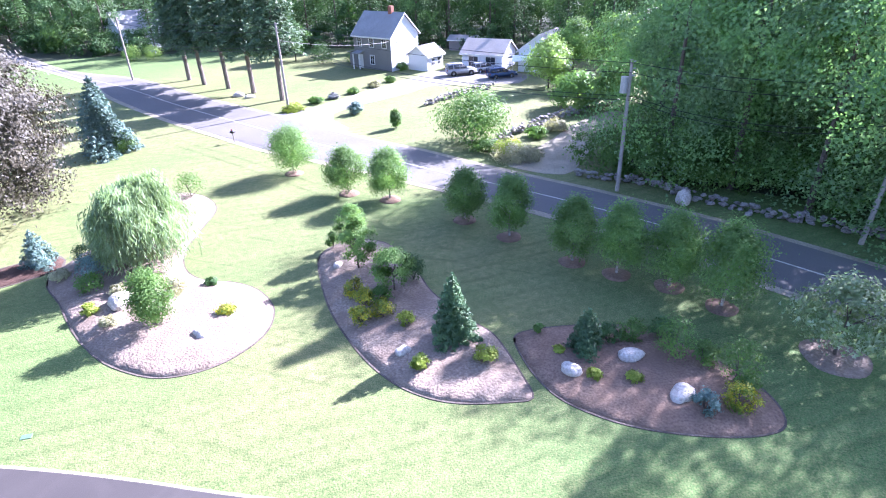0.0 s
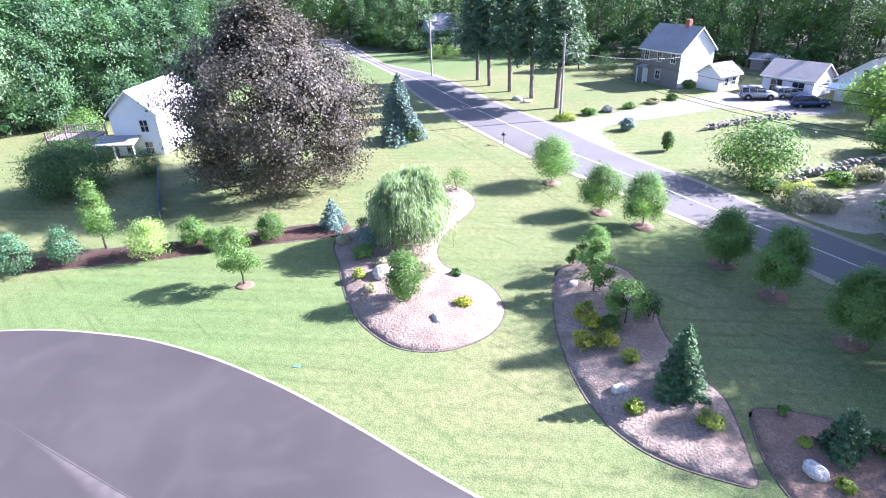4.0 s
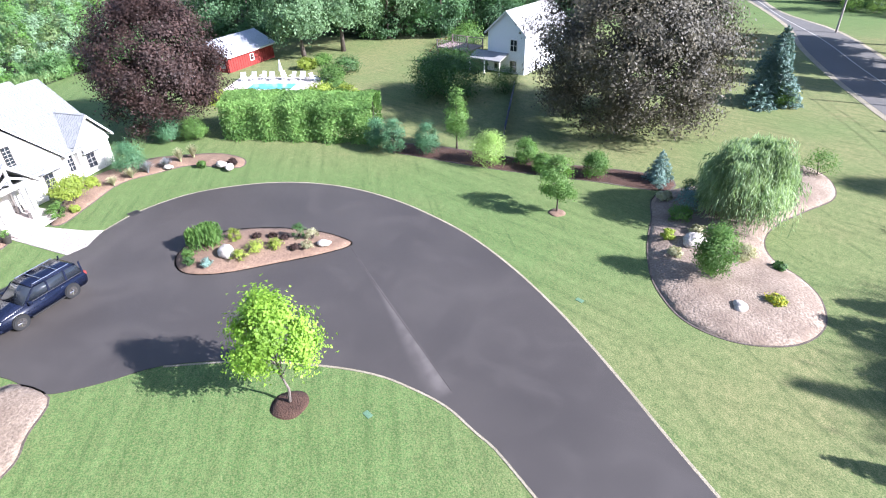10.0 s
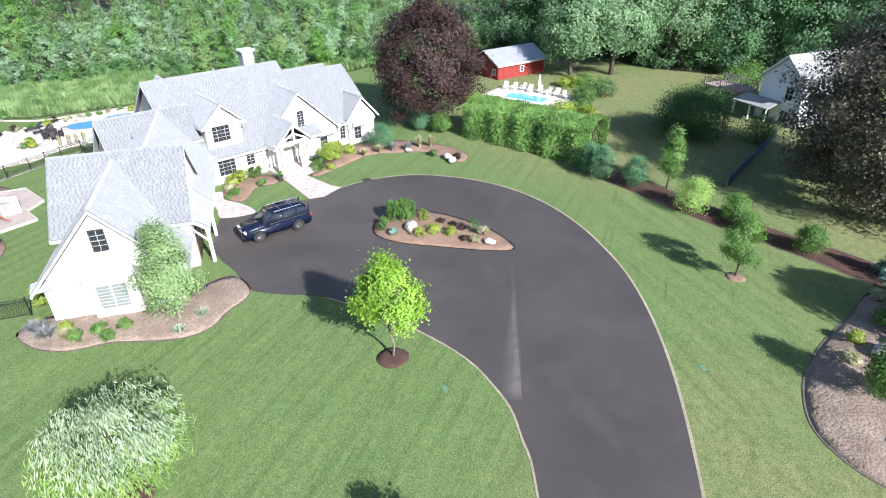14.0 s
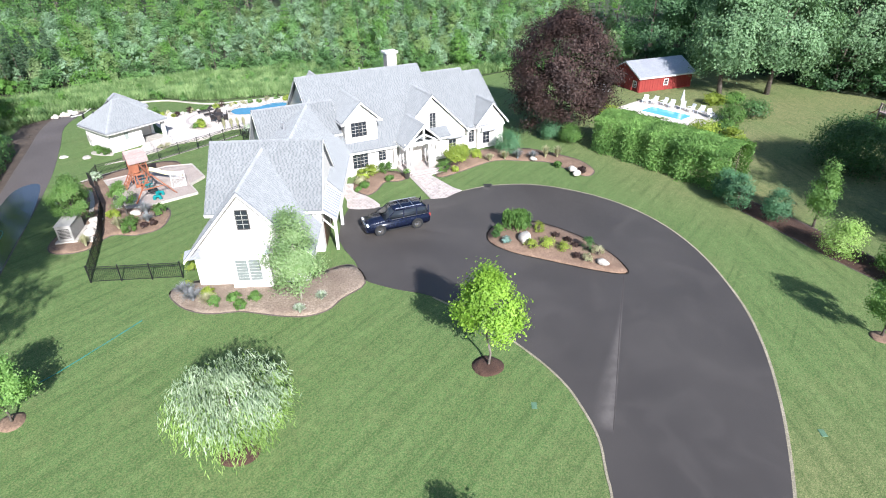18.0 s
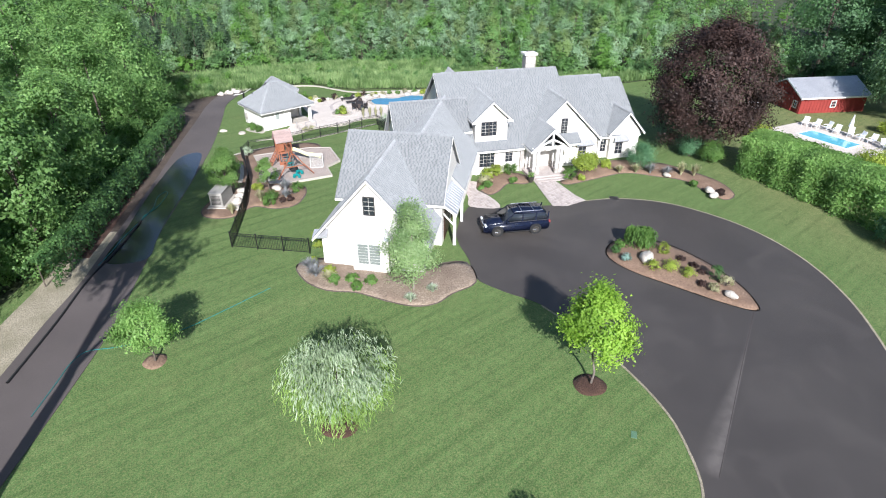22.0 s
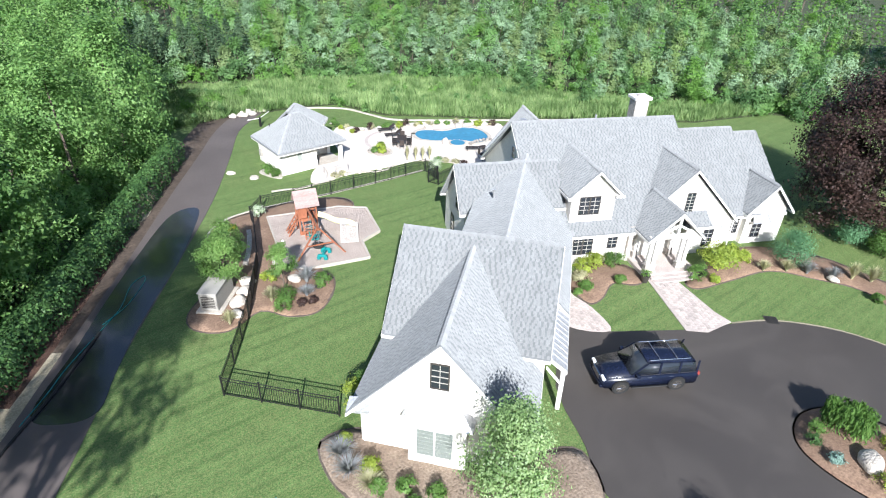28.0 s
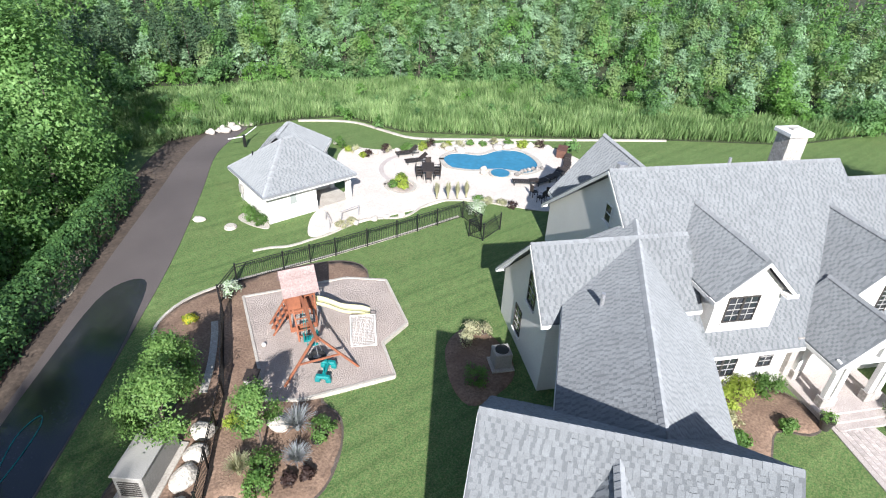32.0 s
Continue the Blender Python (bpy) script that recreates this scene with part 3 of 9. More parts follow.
structure("ground", boxed(-900, 900, -900, 900, -1.0, 0.0), GRASS, "broad mown lawn with faint mowing stripes", "ground")
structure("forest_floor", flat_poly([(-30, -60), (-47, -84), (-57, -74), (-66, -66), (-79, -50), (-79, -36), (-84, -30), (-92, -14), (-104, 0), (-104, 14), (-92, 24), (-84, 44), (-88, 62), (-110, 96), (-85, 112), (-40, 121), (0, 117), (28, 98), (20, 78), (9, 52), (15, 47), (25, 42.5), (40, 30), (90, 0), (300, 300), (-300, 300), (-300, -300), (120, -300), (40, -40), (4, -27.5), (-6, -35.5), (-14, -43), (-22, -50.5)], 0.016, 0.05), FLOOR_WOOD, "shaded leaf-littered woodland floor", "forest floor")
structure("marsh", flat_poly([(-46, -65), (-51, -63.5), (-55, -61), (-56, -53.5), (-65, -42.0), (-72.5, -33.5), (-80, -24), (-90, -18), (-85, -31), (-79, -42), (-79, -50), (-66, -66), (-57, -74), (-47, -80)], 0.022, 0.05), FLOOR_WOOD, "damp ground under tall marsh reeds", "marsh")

OUTER = [(60, 9), (30, 11.5), (10, 13.4), (-1, 14.0), (-7.8, 14.2), (-11.2, 14.35), (-14, 14.55), (-17.8, 14.7), (-21.5, 14.65), (-25.5, 14.3), (-29.6, 13.5), (-33.2, 12.2), (-36.3, 10.7), (-39.3, 8.6), (-41.7, 6.0), (-43.4, 2.9), (-44.2, -0.6), (-44.1, -4.0), (-42.6, -7.3), (-40.5, -9.4)]
INNER = [(-27.4, -14.0), (-26.0, -12.2), (-24.3, -10.6), (-24.0, -8.2), (-24.1, -5.3), (-22.9, -1.6), (-21.0, 2.0), (-19.4, 4.2), (-17.9, 5.5), (-16.2, 6.6), (-14.4, 7.2), (-12.5, 7.75), (-7, 8.3), (4, 7.9), (20, 6.6), (40, 4.5), (60, 2.5)]
drive_loop = smooth_loop(OUTER, 4, False) + [Vector((-38.2, -11.2)), Vector((-34.9, -14.8)), Vector((-33.5, -17.2)), Vector((-31.3, -16.6)), Vector((-28.6, -15.2))] + smooth_loop(INNER, 4, False)
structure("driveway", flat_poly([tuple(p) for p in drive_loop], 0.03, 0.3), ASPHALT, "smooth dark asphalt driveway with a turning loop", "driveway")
edge_line = [tuple(p) for p in smooth_loop(OUTER, 4, False)]
structure("driveway_edge", ribbon(edge_line, 0.0, 0.022, 0.06, 0.15), SAND, "crumbly pale gravel verge along the asphalt", "verge")
structure("driveway_edge", ribbon([tuple(p) for p in smooth_loop(INNER[4:], 4, False)], 0.0, 0.022, 0.06, 0.12), SAND, "thin pale verge along the asphalt", "verge")
structure("asphalt_seam", ribbon([(-31.2, 5.95), (-25.9, 6.36), (-22.4, 6.67), (-19.8, 6.9), (-16.9, 7.15)], 0.0, 0.0345, 0.02, 0.05), JOINT, "dusty pale seam between two asphalt passes", "seam")

NEAR = [(-150, 136), (-100, 108), (-71, 89.5), (-58, 78), (-48.7, 70.6), (-39.5, 64), (-31.2, 58.5), (-24.4, 54.2), (-19, 51.8), (-13.8, 49.0), (-8.6, 46.4), (0, 41.9), (7.5, 37.2), (10.6, 34.7), (15.7, 30.4), (26, 22.5), (45, 10), (80, -12)]
FAR = [(-150, 144), (-104, 115), (-80, 97.5), (-62, 90.2), (-44, 77.4), (-35.3, 71.6), (-28.5, 67.2), (-20.2, 61.4), (-14, 57.4), (-8.9, 54.6), (-3, 50.6), (2, 47.6), (7, 44.6), (14.2, 39.8), (19.4, 35.6), (30, 27), (49, 15), (84, -7)]
near, far = smooth_loop(NEAR, 4, False), smooth_loop(FAR, 4, False)
structure("road", flat_poly([tuple(p) for p in near + far[::-1]], 0.035, 0.3), ROAD, "sun-faded grey country road", "road")
mid = [tuple((a + b) / 2) for a, b in zip(near, far)]
structure("road_line", ribbon(mid, 0.07, 0.040, 0.01), PAINT_LINE, "worn painted centre line", "road marking")
structure("road_verge", ribbon([tuple(p) for p in near], 0.0, 0.024, 0.06, 0.7), SAND, "sandy verge along the road", "verge")
structure("road_verge", ribbon([tuple(p) for p in far], 0.6, 0.024, 0.06, 0.0), SAND, "sandy verge across the road", "verge")
structure("side_drive", flat_poly([(-29.8, 67.7), (-28.3, 68.8), (-24.9, 73.1), (-22.7, 77.4), (-20.9, 81.3), (-16.0, 89.3), (-13.6, 95.1), (-8.3, 97.0), (-1.5, 94.5), (3.0, 92.0), (0.7, 85.8), (-6.6, 85.0), (-11.9, 84.4), (-14.9, 79.4), (-17.8, 75.3), (-20.7, 72.0), (-22.1, 68.7), (-21.2, 65.6), (-18.6, 62.6), (-18.2, 60.4)], 0.028, 0.2), DRIVE_GRAVEL, "worn grey gravel drive to the farmhouse", "driveway")
structure("gravel_yard", flat_poly([tuple(p) for p in smooth_loop([(-0.4, 50.6), (0.7, 53.2), (4.0, 58.9), (7.0, 64.9), (11.6, 70.4), (13.0, 67.8), (9.2, 59.8), (6.6, 53.0), (4.4, 48.6)], 3)], 0.028, 0.2), SAND, "bare sandy ground beside the stone wall", "ground")

LANE_R = [(-60, -72), (-50, -67), (-46, -64.6), (-41, -61.4), (-36, -55.6), (-29.4, -48.2), (-21.4, -40.4), (-15.6, -34.9), (-11.3, -30.3), (-6.8, -25.6), (-1.9, -21.4), (8, -13.5), (30, 4)]
LANE_L = [(-62, -75), (-52, -70), (-44.5, -67), (-39, -63), (-34, -58), (-27.7, -51.8), (-20.3, -44.2), (-13.3, -37.4), (-8.0, -32.2), (-4.6, -29.4), (0.6, -24.9), (11, -16.5), (33, 1)]
lane_r, lane_l = smooth_loop(LANE_R, 4, False), smooth_loop(LANE_L, 4, False)
structure("lane", flat_poly([tuple(p) for p in lane_r + lane_l[::-1]], 0.03, 0.3), LANE, "narrow damp asphalt lane beside the woods", "lane")
structure("lane_verge", ribbon([tuple(p) for p in lane_l[28:]], 0.0, 0.024, 0.06, 2.6), SAND, "bare sandy verge beneath the trees", "verge")
structure("lane_verge", ribbon([tuple(p) for p in lane_l[:29]], 0.0, 0.024, 0.06, 2.6), MUD, "muddy verge darkened with the woodland shade", "verge")
structure("sand_patch", flat_poly([tuple(p) for p in smooth_loop([(-22.6, -48.6), (-24.4, -49.4), (-25.8, -51.2), (-27.2, -52.8), (-27.6, -54.2), (-26.0, -53.6), (-24.2, -51.8), (-22.6, -50.2)], 4)], 0.03, 0.05), SAND, "pale dry sand patch on the verge", "sand")

# near-black wet sheet; its colour also carries tree shade on the lane
WET_SHADE = mat("wet_shaded_asphalt", (0.030, 0.030, 0.034), (0.02, 0.02, 0.024), 0.4, 8.0, 0.12, 0.06, 0.004, spec=0.7)
structure("lane_puddle", flat_poly([tuple(p) for p in smooth_loop([(-10.4, -33.8), (-11.2, -32.0), (-12.6, -31.6), (-14.2, -33.4), (-16.6, -36.0), (-19.7, -38.9), (-22.4, -41.4), (-25.4, -44.6), (-27.6, -47.4), (-27.0, -48.4), (-25.0, -47.8), (-20.6, -43.9), (-16.8, -40.2), (-13.6, -36.9)], 4)], 0.036, 0.02), WET_SHADE, "wet asphalt and tree shade dark on the lane", "puddle", "structure")

# ---- planted beds ----
BEDS = {
    "willow": ([(-29.0, 28.6), (-26.3, 26.1), (-23.6, 23.6), (-21.0, 21.7), (-19.0, 20.8), (-17.0, 20.4), (-15.4, 20.8), (-14.1, 21.8), (-13.2, 23.4), (-13.0, 25.0), (-13.6, 26.8), (-15.2, 28.4), (-17.0, 29.1), (-19.2, 29.3), (-21.0, 30.6), (-22.2, 33), (-22.8, 36.5), (-23.2, 39.4), (-24.3, 41.2), (-26.2, 42.6), (-28.3, 42.8), (-29.2, 40.6), (-28.4, 36), (-29.0, 32.6)], 0.35, MULCH_PALE, "kidney-shaped mulch bed with willow and boulders"),
    "middle": ([(-12.6, 32.6), (-11.5, 29.5), (-10.2, 26.8), (-8.7, 24.5), (-7.0, 22.4), (-5.3, 20.9), (-3.6, 20.1), (-2.0, 19.9), (-0.1, 20.15), (0.95, 20.5), (0.55, 21.8), (-0.3, 23.8), (-1.1, 25.2), (-2.6, 26.5), (-4.7, 28.9), (-5.9, 31.2), (-7.5, 33.7), (-8.9, 35.0), (-10.4, 35.2), (-11.9, 34.5)], 0.30, MULCH_PALE, "leaf-shaped mulch bed with conifer and flowers"),
    "east": ([(0.2, 24.8), (0.7, 23.0), (1.45, 21.5), (2.4, 20.4), (4.0, 19.5), (5.8, 19.0), (8.0, 18.85), (9.8, 19.0), (11.1, 19.5), (11.45, 20.4), (11.3, 21.5), (10.7, 22.6), (9.8, 23.7), (8.3, 25.0), (6.8, 26.0), (5.1, 26.3), (2.8, 26.0), (1.0, 25.5)], 0.28, MULCH, "leaf-shaped mulch bed with dark conifer and boulders"),
    "island": ([(-31.5, 6.0), (-31.2, 4.0), (-31.3, 1.0), (-31.5, -2.0), (-32.3, -4.0), (-33.6, -4.7), (-35.2, -4.5), (-36.6, -3.2), (-36.8, -1.0), (-35.9, 1.7), (-34.3, 4.2), (-32.6, 5.7)], 0.30, MULCH, "teardrop mulch island in the driveway"),
    "garage": ([(-18.3, -21.9), (-17.2, -20.0), (-17.2, -17.9), (-18.2, -16.0), (-18.6, -13.9), (-19.2, -12.0), (-20.3, -11.0), (-21.8, -10.8), (-23.9, -10.3), (-25.6, -12.2), (-24.4, -13.6), (-22.2, -14.5), (-21.0, -17.6), (-20.2, -20.8)], 0.12, MULCH_PALE, "mulch bed along the garage gable"),
    "entry": ([(-38.0, -19.4), (-36.6, -17.3), (-37.7, -16.8), (-39.8, -17.0), (-40.6, -15.8), (-41.6, -15.6), (-42.6, -17.2), (-41.2, -19.3)], 0.12, MULCH, "mulch bed beneath the front windows"),
    "front": ([(-43.6, -13.2), (-43.0, -12.3), (-45.5, -10.9), (-48.8, -9.0), (-49.8, -6.2), (-50.3, -3.6), (-49.0, -1.5), (-48.0, 0.4), (-49.6, 0.9), (-51.9, -0.9), (-53.0, -3.9), (-53.4, -7.4), (-51.3, -11.2), (-48.0, -12.6)], 0.22, MULCH, "curving mulch bed with grasses and shrubs"),
    "play": ([(-25.9, -43.2), (-24.9, -40.2), (-24.0, -37.8), (-22.0, -36.8), (-19.6, -35.4), (-19.0, -33.8), (-20.2, -32.2), (-22.6, -32.4), (-23.4, -30.6), (-24.8, -29.7), (-26.6, -30.4), (-28.0, -31.8), (-28.4, -33.6), (-31.6, -36), (-36.4, -38.6), (-36.6, -40.9), (-33.5, -42.9), (-30.6, -43.9), (-28.0, -44.2)], 0.10, MULCH, "mulched playground surround with shrubs"),
    "hedgerow": ([(-29.4, 29.8), (-33.0, 26.0), (-36.0, 22.6), (-39.4, 19.0), (-43.6, 15.2), (-46.0, 13.2), (-47.5, 14.2), (-45.0, 17.6), (-40.8, 21.6), (-37.0, 25.4), (-34.0, 29.0), (-31.0, 31.6)], 0.06, MULCH_DARK, "long strip of dark mulch under shrubs"),
}
for bed_key, (pts, high, material, label) in BEDS.items():
    loop = [tuple(p) for p in smooth_loop(pts, 4)]
    structure("mulch_bed", mound(loop, high, seed=len(bed_key) * 3.7), material, label, "mulch bed")
    structure("bed_edge", ribbon(loop + loop[:2], 0.09, 0.03, 0.1, 0.09), EDGE, "cut soil edge round the bed", "bed edge")

# walks of pale stone
structure("front_walk", flat_poly([(-43.3, -14.1), (-42.0, -15.5), (-37.9, -11.4), (-38.6, -10.3), (-40.6, -9.5), (-41.0, -10.6)], 0.05, 0.2), PAVER, "pale stone front walk to the porch", "walk")
structure("garage_walk", flat_poly([tuple(p) for p in smooth_loop([(-38.4, -19.6), (-36.9, -18.6), (-36.3, -16.8), (-34.9, -14.9), (-33.6, -17.1), (-35.2, -18.4), (-37.2, -20.5)], 4)], 0.045, 0.2), PAVER, "curved stone walk beside the garage court", "walk")
structure("pool_deck", flat_poly([tuple(p) for p in smooth_loop([(-49.5, -54.5), (-51.5, -51.6), (-55.5, -49.6), (-58.5, -47.6), (-61.2, -44.4), (-62.5, -40.5), (-60.5, -35.4), (-56.5, -32.4), (-51.6, -34.4), (-49.9, -37.4), (-49.2, -39.4), (-47.7, -41.2), (-44.8, -42.1), (-41.2, -43.5), (-39.0, -44.1), (-37.2, -44.6), (-38.0, -45.9), (-39.9, -47.2), (-43.6, -48.2), (-46.2, -52.2)], 4)], 0.05, 0.2), DECK_STONE, "bright pale stone pool terrace", "terrace")


# ---- the house ----
HF = Matrix(((-0.764, 0.645, 0, -42.8), (0.645, 0.764, 0, -27.5), (0, 0, 1, 0), (0, 0, 0, 1)))
GF = Matrix(((-0.442, 0.897, 0, -26.54), (0.897, 0.442, 0, -23.89), (0, 0, 1, 0), (0, 0, 0, 1)))


def fr(m, u, v, z=0.0):
    return m @ Vector((u, v, z))


house = thing("house", "large cream stucco house with grey shingle roofs", "house", pose(-38, -22, 0))
HI = house.matrix_basis.inverted()


def hpart(name, bm, material, m, parent=None, label=""):
    bm.transform(HI @ m)
    bmesh.ops.recalc_face_normals(bm, faces=bm.faces)
    return part(name, bm, material, parent or house, label)


ROOFS = []


def beam(bm, a, b, w, h, out=(0, 0, 0)):
    """A board from a to b, w thick sideways and h deep, hanging below the line."""
    a, b = Vector(a) + Vector(out), Vector(b) + Vector(out)
    d = (b - a).to_2d()
    n = Vector((-d.y, d.x, 0)).normalized() * (w / 2) if d.length > 1e-4 else Vector((w / 2, 0, 0))
    pts = [a - n, a + n, b + n, b - n]
    return prism(bm, pts, (0, 0, -h))


def roof_plane(m, pts, name="roof", material=None, thick=0.14, label="", shingles=True):
    ob = hpart(name, prism(bmesh.new(), pts, (0, 0, -thick)), material or SHINGLE_UNDER, m, None, label)
    if shingles:
        ROOFS.append((m, [Vector(p) for p in pts], ob))
    down = Vector((0, 0, -0.085))
    k = len(pts)
    for i in range(1, k):
        hpart("fascia", beam(bmesh.new(), Vector(pts[i]) + down, Vector(pts[(i + 1) % k]) + down, 0.05, 0.18), TRIM, m)
    return ob


def gable_roof(m, u0, u1, vr, vf, vb, zr, zf, zb):
    """A ridge along u at v = vr; eaves at vf (front) and vb (back)."""
    roof_plane(m, [(u0, vr, zr), (u1, vr, zr), (u1, vf, zf), (u0, vf, zf)])
    roof_plane(m, [(u0, vr, zr), (u1, vr, zr), (u1, vb, zb), (u0, vb, zb)])
    cap_ridge(m, (u0, vr, zr), (u1, vr, zr))


def cross_roof(m, v0, v1, ur, ul, ut, zr, zl, zt):
    """A ridge along v at u = ur; eaves at ul and ut."""
    roof_plane(m, [(ur, v0, zr), (ur, v1, zr), (ul, v1, zl), (ul, v0, zl)])
    roof_plane(m, [(ur, v0, zr), (ur, v1, zr), (ut, v1, zt), (ut, v0, zt)])
    cap_ridge(m, (ur, v0, zr), (ur, v1, zr))


CAPS = []


def cap_ridge(m, a, b):
    CAPS.append((m, Vector(a), Vector(b)))


def gable_wall(m, along, lo, hi, c, half_l, half_r, zr, zl, zt, name="wall", material=None):
    """A block with a gabled top; along: 'u' when the ridge runs along u, else 'v'. lo, hi: its ends; c: the ridge's place across."""
    bm = bmesh.new()
    sec = [(c - half_l, -0.2), (c + half_r, -0.2), (c + half_r, zt), (c, zr), (c - half_l, zl)]
    rows = [[bm.verts.new((e, s, z) if along == "u" else (s, e, z)) for s, z in sec] for e in (lo, hi)]
    bm.faces.new(rows[0])
    bm.faces.new(rows[1][::-1])
    for k in range(5):
        bm.faces.new((rows[0][k], rows[0][(k + 1) % 5], rows[1][(k + 1) % 5], rows[1][k]))
    return hpart(name, bm, material or STUCCO, m)


# garage: ridge along u, a cross gable to the front, a pent roof over the doors
gable_roof(GF, -0.1, 8.12, 0.0, 4.25, -4.25, 7.48, 3.65, 3.65)
gable_wall(GF, "u", 0.2, 7.9, 0.0, 3.8, 3.8, 7.2, 3.75, 3.75)
cross_roof(GF, 0.4, 8.35, 3.68, -0.5, 7.9, 7.05, 2.35, 2.35)
gable_wall(GF, "v", 0.7, 7.8, 3.68, 3.6, 3.6, 6.75, 2.75, 2.75)
roof_plane(GF, [(7.6, 3.7, 3.75), (7.6, -0.6, 3.75), (8.98, -0.6, 2.72), (8.98, 3.7, 2.72)], "pent_roof", METAL_ROOF, 0.12, "pale metal pent roof over the garage doors", False)
# link wing, in line with the garage
cross_roof(GF, -14.2, -1.0, 5.1, 2.15, 9.0, 6.65, 4.75, 2.6)
gable_wall(GF, "v", -14.0, -3.5, 5.1, 2.5, 3.4, 6.4, 4.75, 2.9)
# rear-left gable
gable_roof(HF, -5.5, 2.0, 3.9, 6.3, -0.4, 6.75, 4.2, 2.7)
gable_wall(HF, "u", -5.1, 2.0, 3.9, 3.9, 2.1, 6.5, 2.85, 4.3)
# main body
gable_roof(HF, -0.35, 12.9, 0.0, 7.6, -7.6, 8.25, 2.55, 2.55)
gable_wall(HF, "u", 0.0, 12.6, 0.0, 7.1, 7.1, 7.95, 2.75, 2.75)
gable_roof(HF, 12.3, 18.0, 0.35, 6.4, -6.0, 7.3, 2.5, 2.5)
gable_roof(HF, 17.6, 20.2, 0.6, 6.3, -5.6, 6.95, 2.5, 2.5)
gable_wall(HF, "u", 12.0, 17.8, 0.35, 5.6, 5.5, 7.0, 2.75, 2.75)
gable_wall(HF, "u", 17.0, 19.8, 0.6, 5.4, 5.2, 6.65, 2.7, 2.7)
# rear wing
cross_roof(HF, -7.9, -0.5, 3.3, 0.1, 6.5, 7.05, 3.3, 3.3)
gable_wall(HF, "v", -7.5, -2.0, 3.3, 2.8, 2.8, 6.8, 3.4, 3.4)
# entry gable and its porch
cross_roof(HF, 1.2, 6.95, 11.2, 7.0, 15.5, 6.7, 2.55, 2.5)
gable_wall(HF, "v", 2.0, 6.6, 11.2, 3.7, 3.9, 6.35, 2.75, 2.6)
cross_roof(HF, 5.4, 9.35, 9.1, 6.95, 11.2, 4.75, 2.75, 2.75)
# dormer
cross_roof(HF, 1.2, 7.15, 3.75, 1.75, 5.75, 7.1, 5.25, 5.25)
gable_wall(HF, "v", 2.5, 6.75, 3.75, 1.6, 1.6, 6.8, 5.3, 5.3)
# small gable at the right end
cross_roof(HF, 3.5, 6.75, 18.4, 16.4, 20.4, 4.95, 2.75, 2.75)
gable_wall(HF, "v", 3.6, 6.35, 18.4, 1.6, 1.6, 4.65, 2.85, 2.85)

chimney = hpart("chimney", boxed(9.6, 10.7, -1.25, -0.25, 5.5, 9.45, 0.02), STONE_VENEER, HF)
hpart("chimney_cap", boxed(9.45, 10.85, -1.4, -0.1, 9.45, 9.68, 0.03), TRIM, HF, chimney, "pale stone chimney cap")
hpart("flue", boxed(9.9, 10.4, -0.95, -0.55, 9.68, 9.78, 0.03), STONE_VENEER, HF, chimney)


def face(m, side, at, a, z):
    """Local axes of a wall: x along it, y out of it, z up."""
    rot = {"v": Matrix(((1, 0, 0), (0, 1, 0), (0, 0, 1))), "-u": Matrix(((0, -1, 0), (1, 0, 0), (0, 0, 1))), "u": Matrix(((0, 1, 0), (1, 0, 0), (0, 0, 1)))}[side].to_4x4()
    pos = (a, at, z) if side == "v" else (at, a, z)
    return m @ Matrix.Translation(pos) @ rot


def window(m, side, at, a, z, w, h, cols=2, rows=4, frame_mat=None, glass=None, double=False):
    """A sash window set on a wall: its frame is the part, with panes, bars and a sill under it."""
    f = face(m, side, at, a, z)
    t = 0.06
    bm = bmesh.new()
    for x0, x1, z0, z1 in ((-w / 2 - t, -w / 2, -h / 2 - t, h / 2 + t), (w / 2, w / 2 + t, -h / 2 - t, h / 2 + t), (-w / 2, w / 2, h / 2, h / 2 + t), (-w / 2, w / 2, -h / 2 - t, -h / 2)):
        box(bm, x0, x1, -0.02, 0.05, z0, z1)
    if double:
        box(bm, -0.05, 0.05, -0.02, 0.05, -h / 2, h / 2)
    win = hpart("window", bm, frame_mat or SASH, f)
    hpart("pane", boxed(-w / 2, w / 2, -0.02, 0.012, -h / 2, h / 2), glass or GLASS, f, win)
    total = cols * (2 if double else 1)
    for i in range(1, total):
        if not (double and i == cols):
            x = -w / 2 + w * i / total
            hpart("glazing_bar", boxed(x - 0.014, x + 0.014, 0.012, 0.035, -h / 2, h / 2), frame_mat or BAR, f, win)
    for j in range(1, rows):
        z1 = -h / 2 + h * j / rows
        hpart("glazing_bar", boxed(-w / 2, w / 2, 0.012, 0.037 if j * 2 != rows else 0.05, z1 - 0.014, z1 + 0.014), frame_mat or BAR, f, win)
    hpart("sill", boxed(-w / 2 - 0.14, w / 2 + 0.14, -0.02, 0.12, -h / 2 - t - 0.1, -h / 2 - t, 0.01), TRIM, f, win)
    return win


BAR = mat("pale_glazing_bar", (0.42, 0.40, 0.37), (0.36, 0.34, 0.31), 2.0, 30.0, 0.6, 0.02)
window(HF, "v", 7.1, 3.3, 1.45, 1.4, 1.35, 2, 4, None, None, True)
window(HF, "v", 7.1, 5.55, 1.68, 0.62, 1.1, 2, 4)
window(HF, "v", 6.75, 3.5, 4.4, 1.42, 1.25, 2, 4, None, None, True)
window(HF, "v", 6.6, 11.35, 3.95, 0.55, 1.55, 2, 6)
window(HF, "v", 6.6, 13.6, 0.95, 0.7, 1.35, 2, 4)
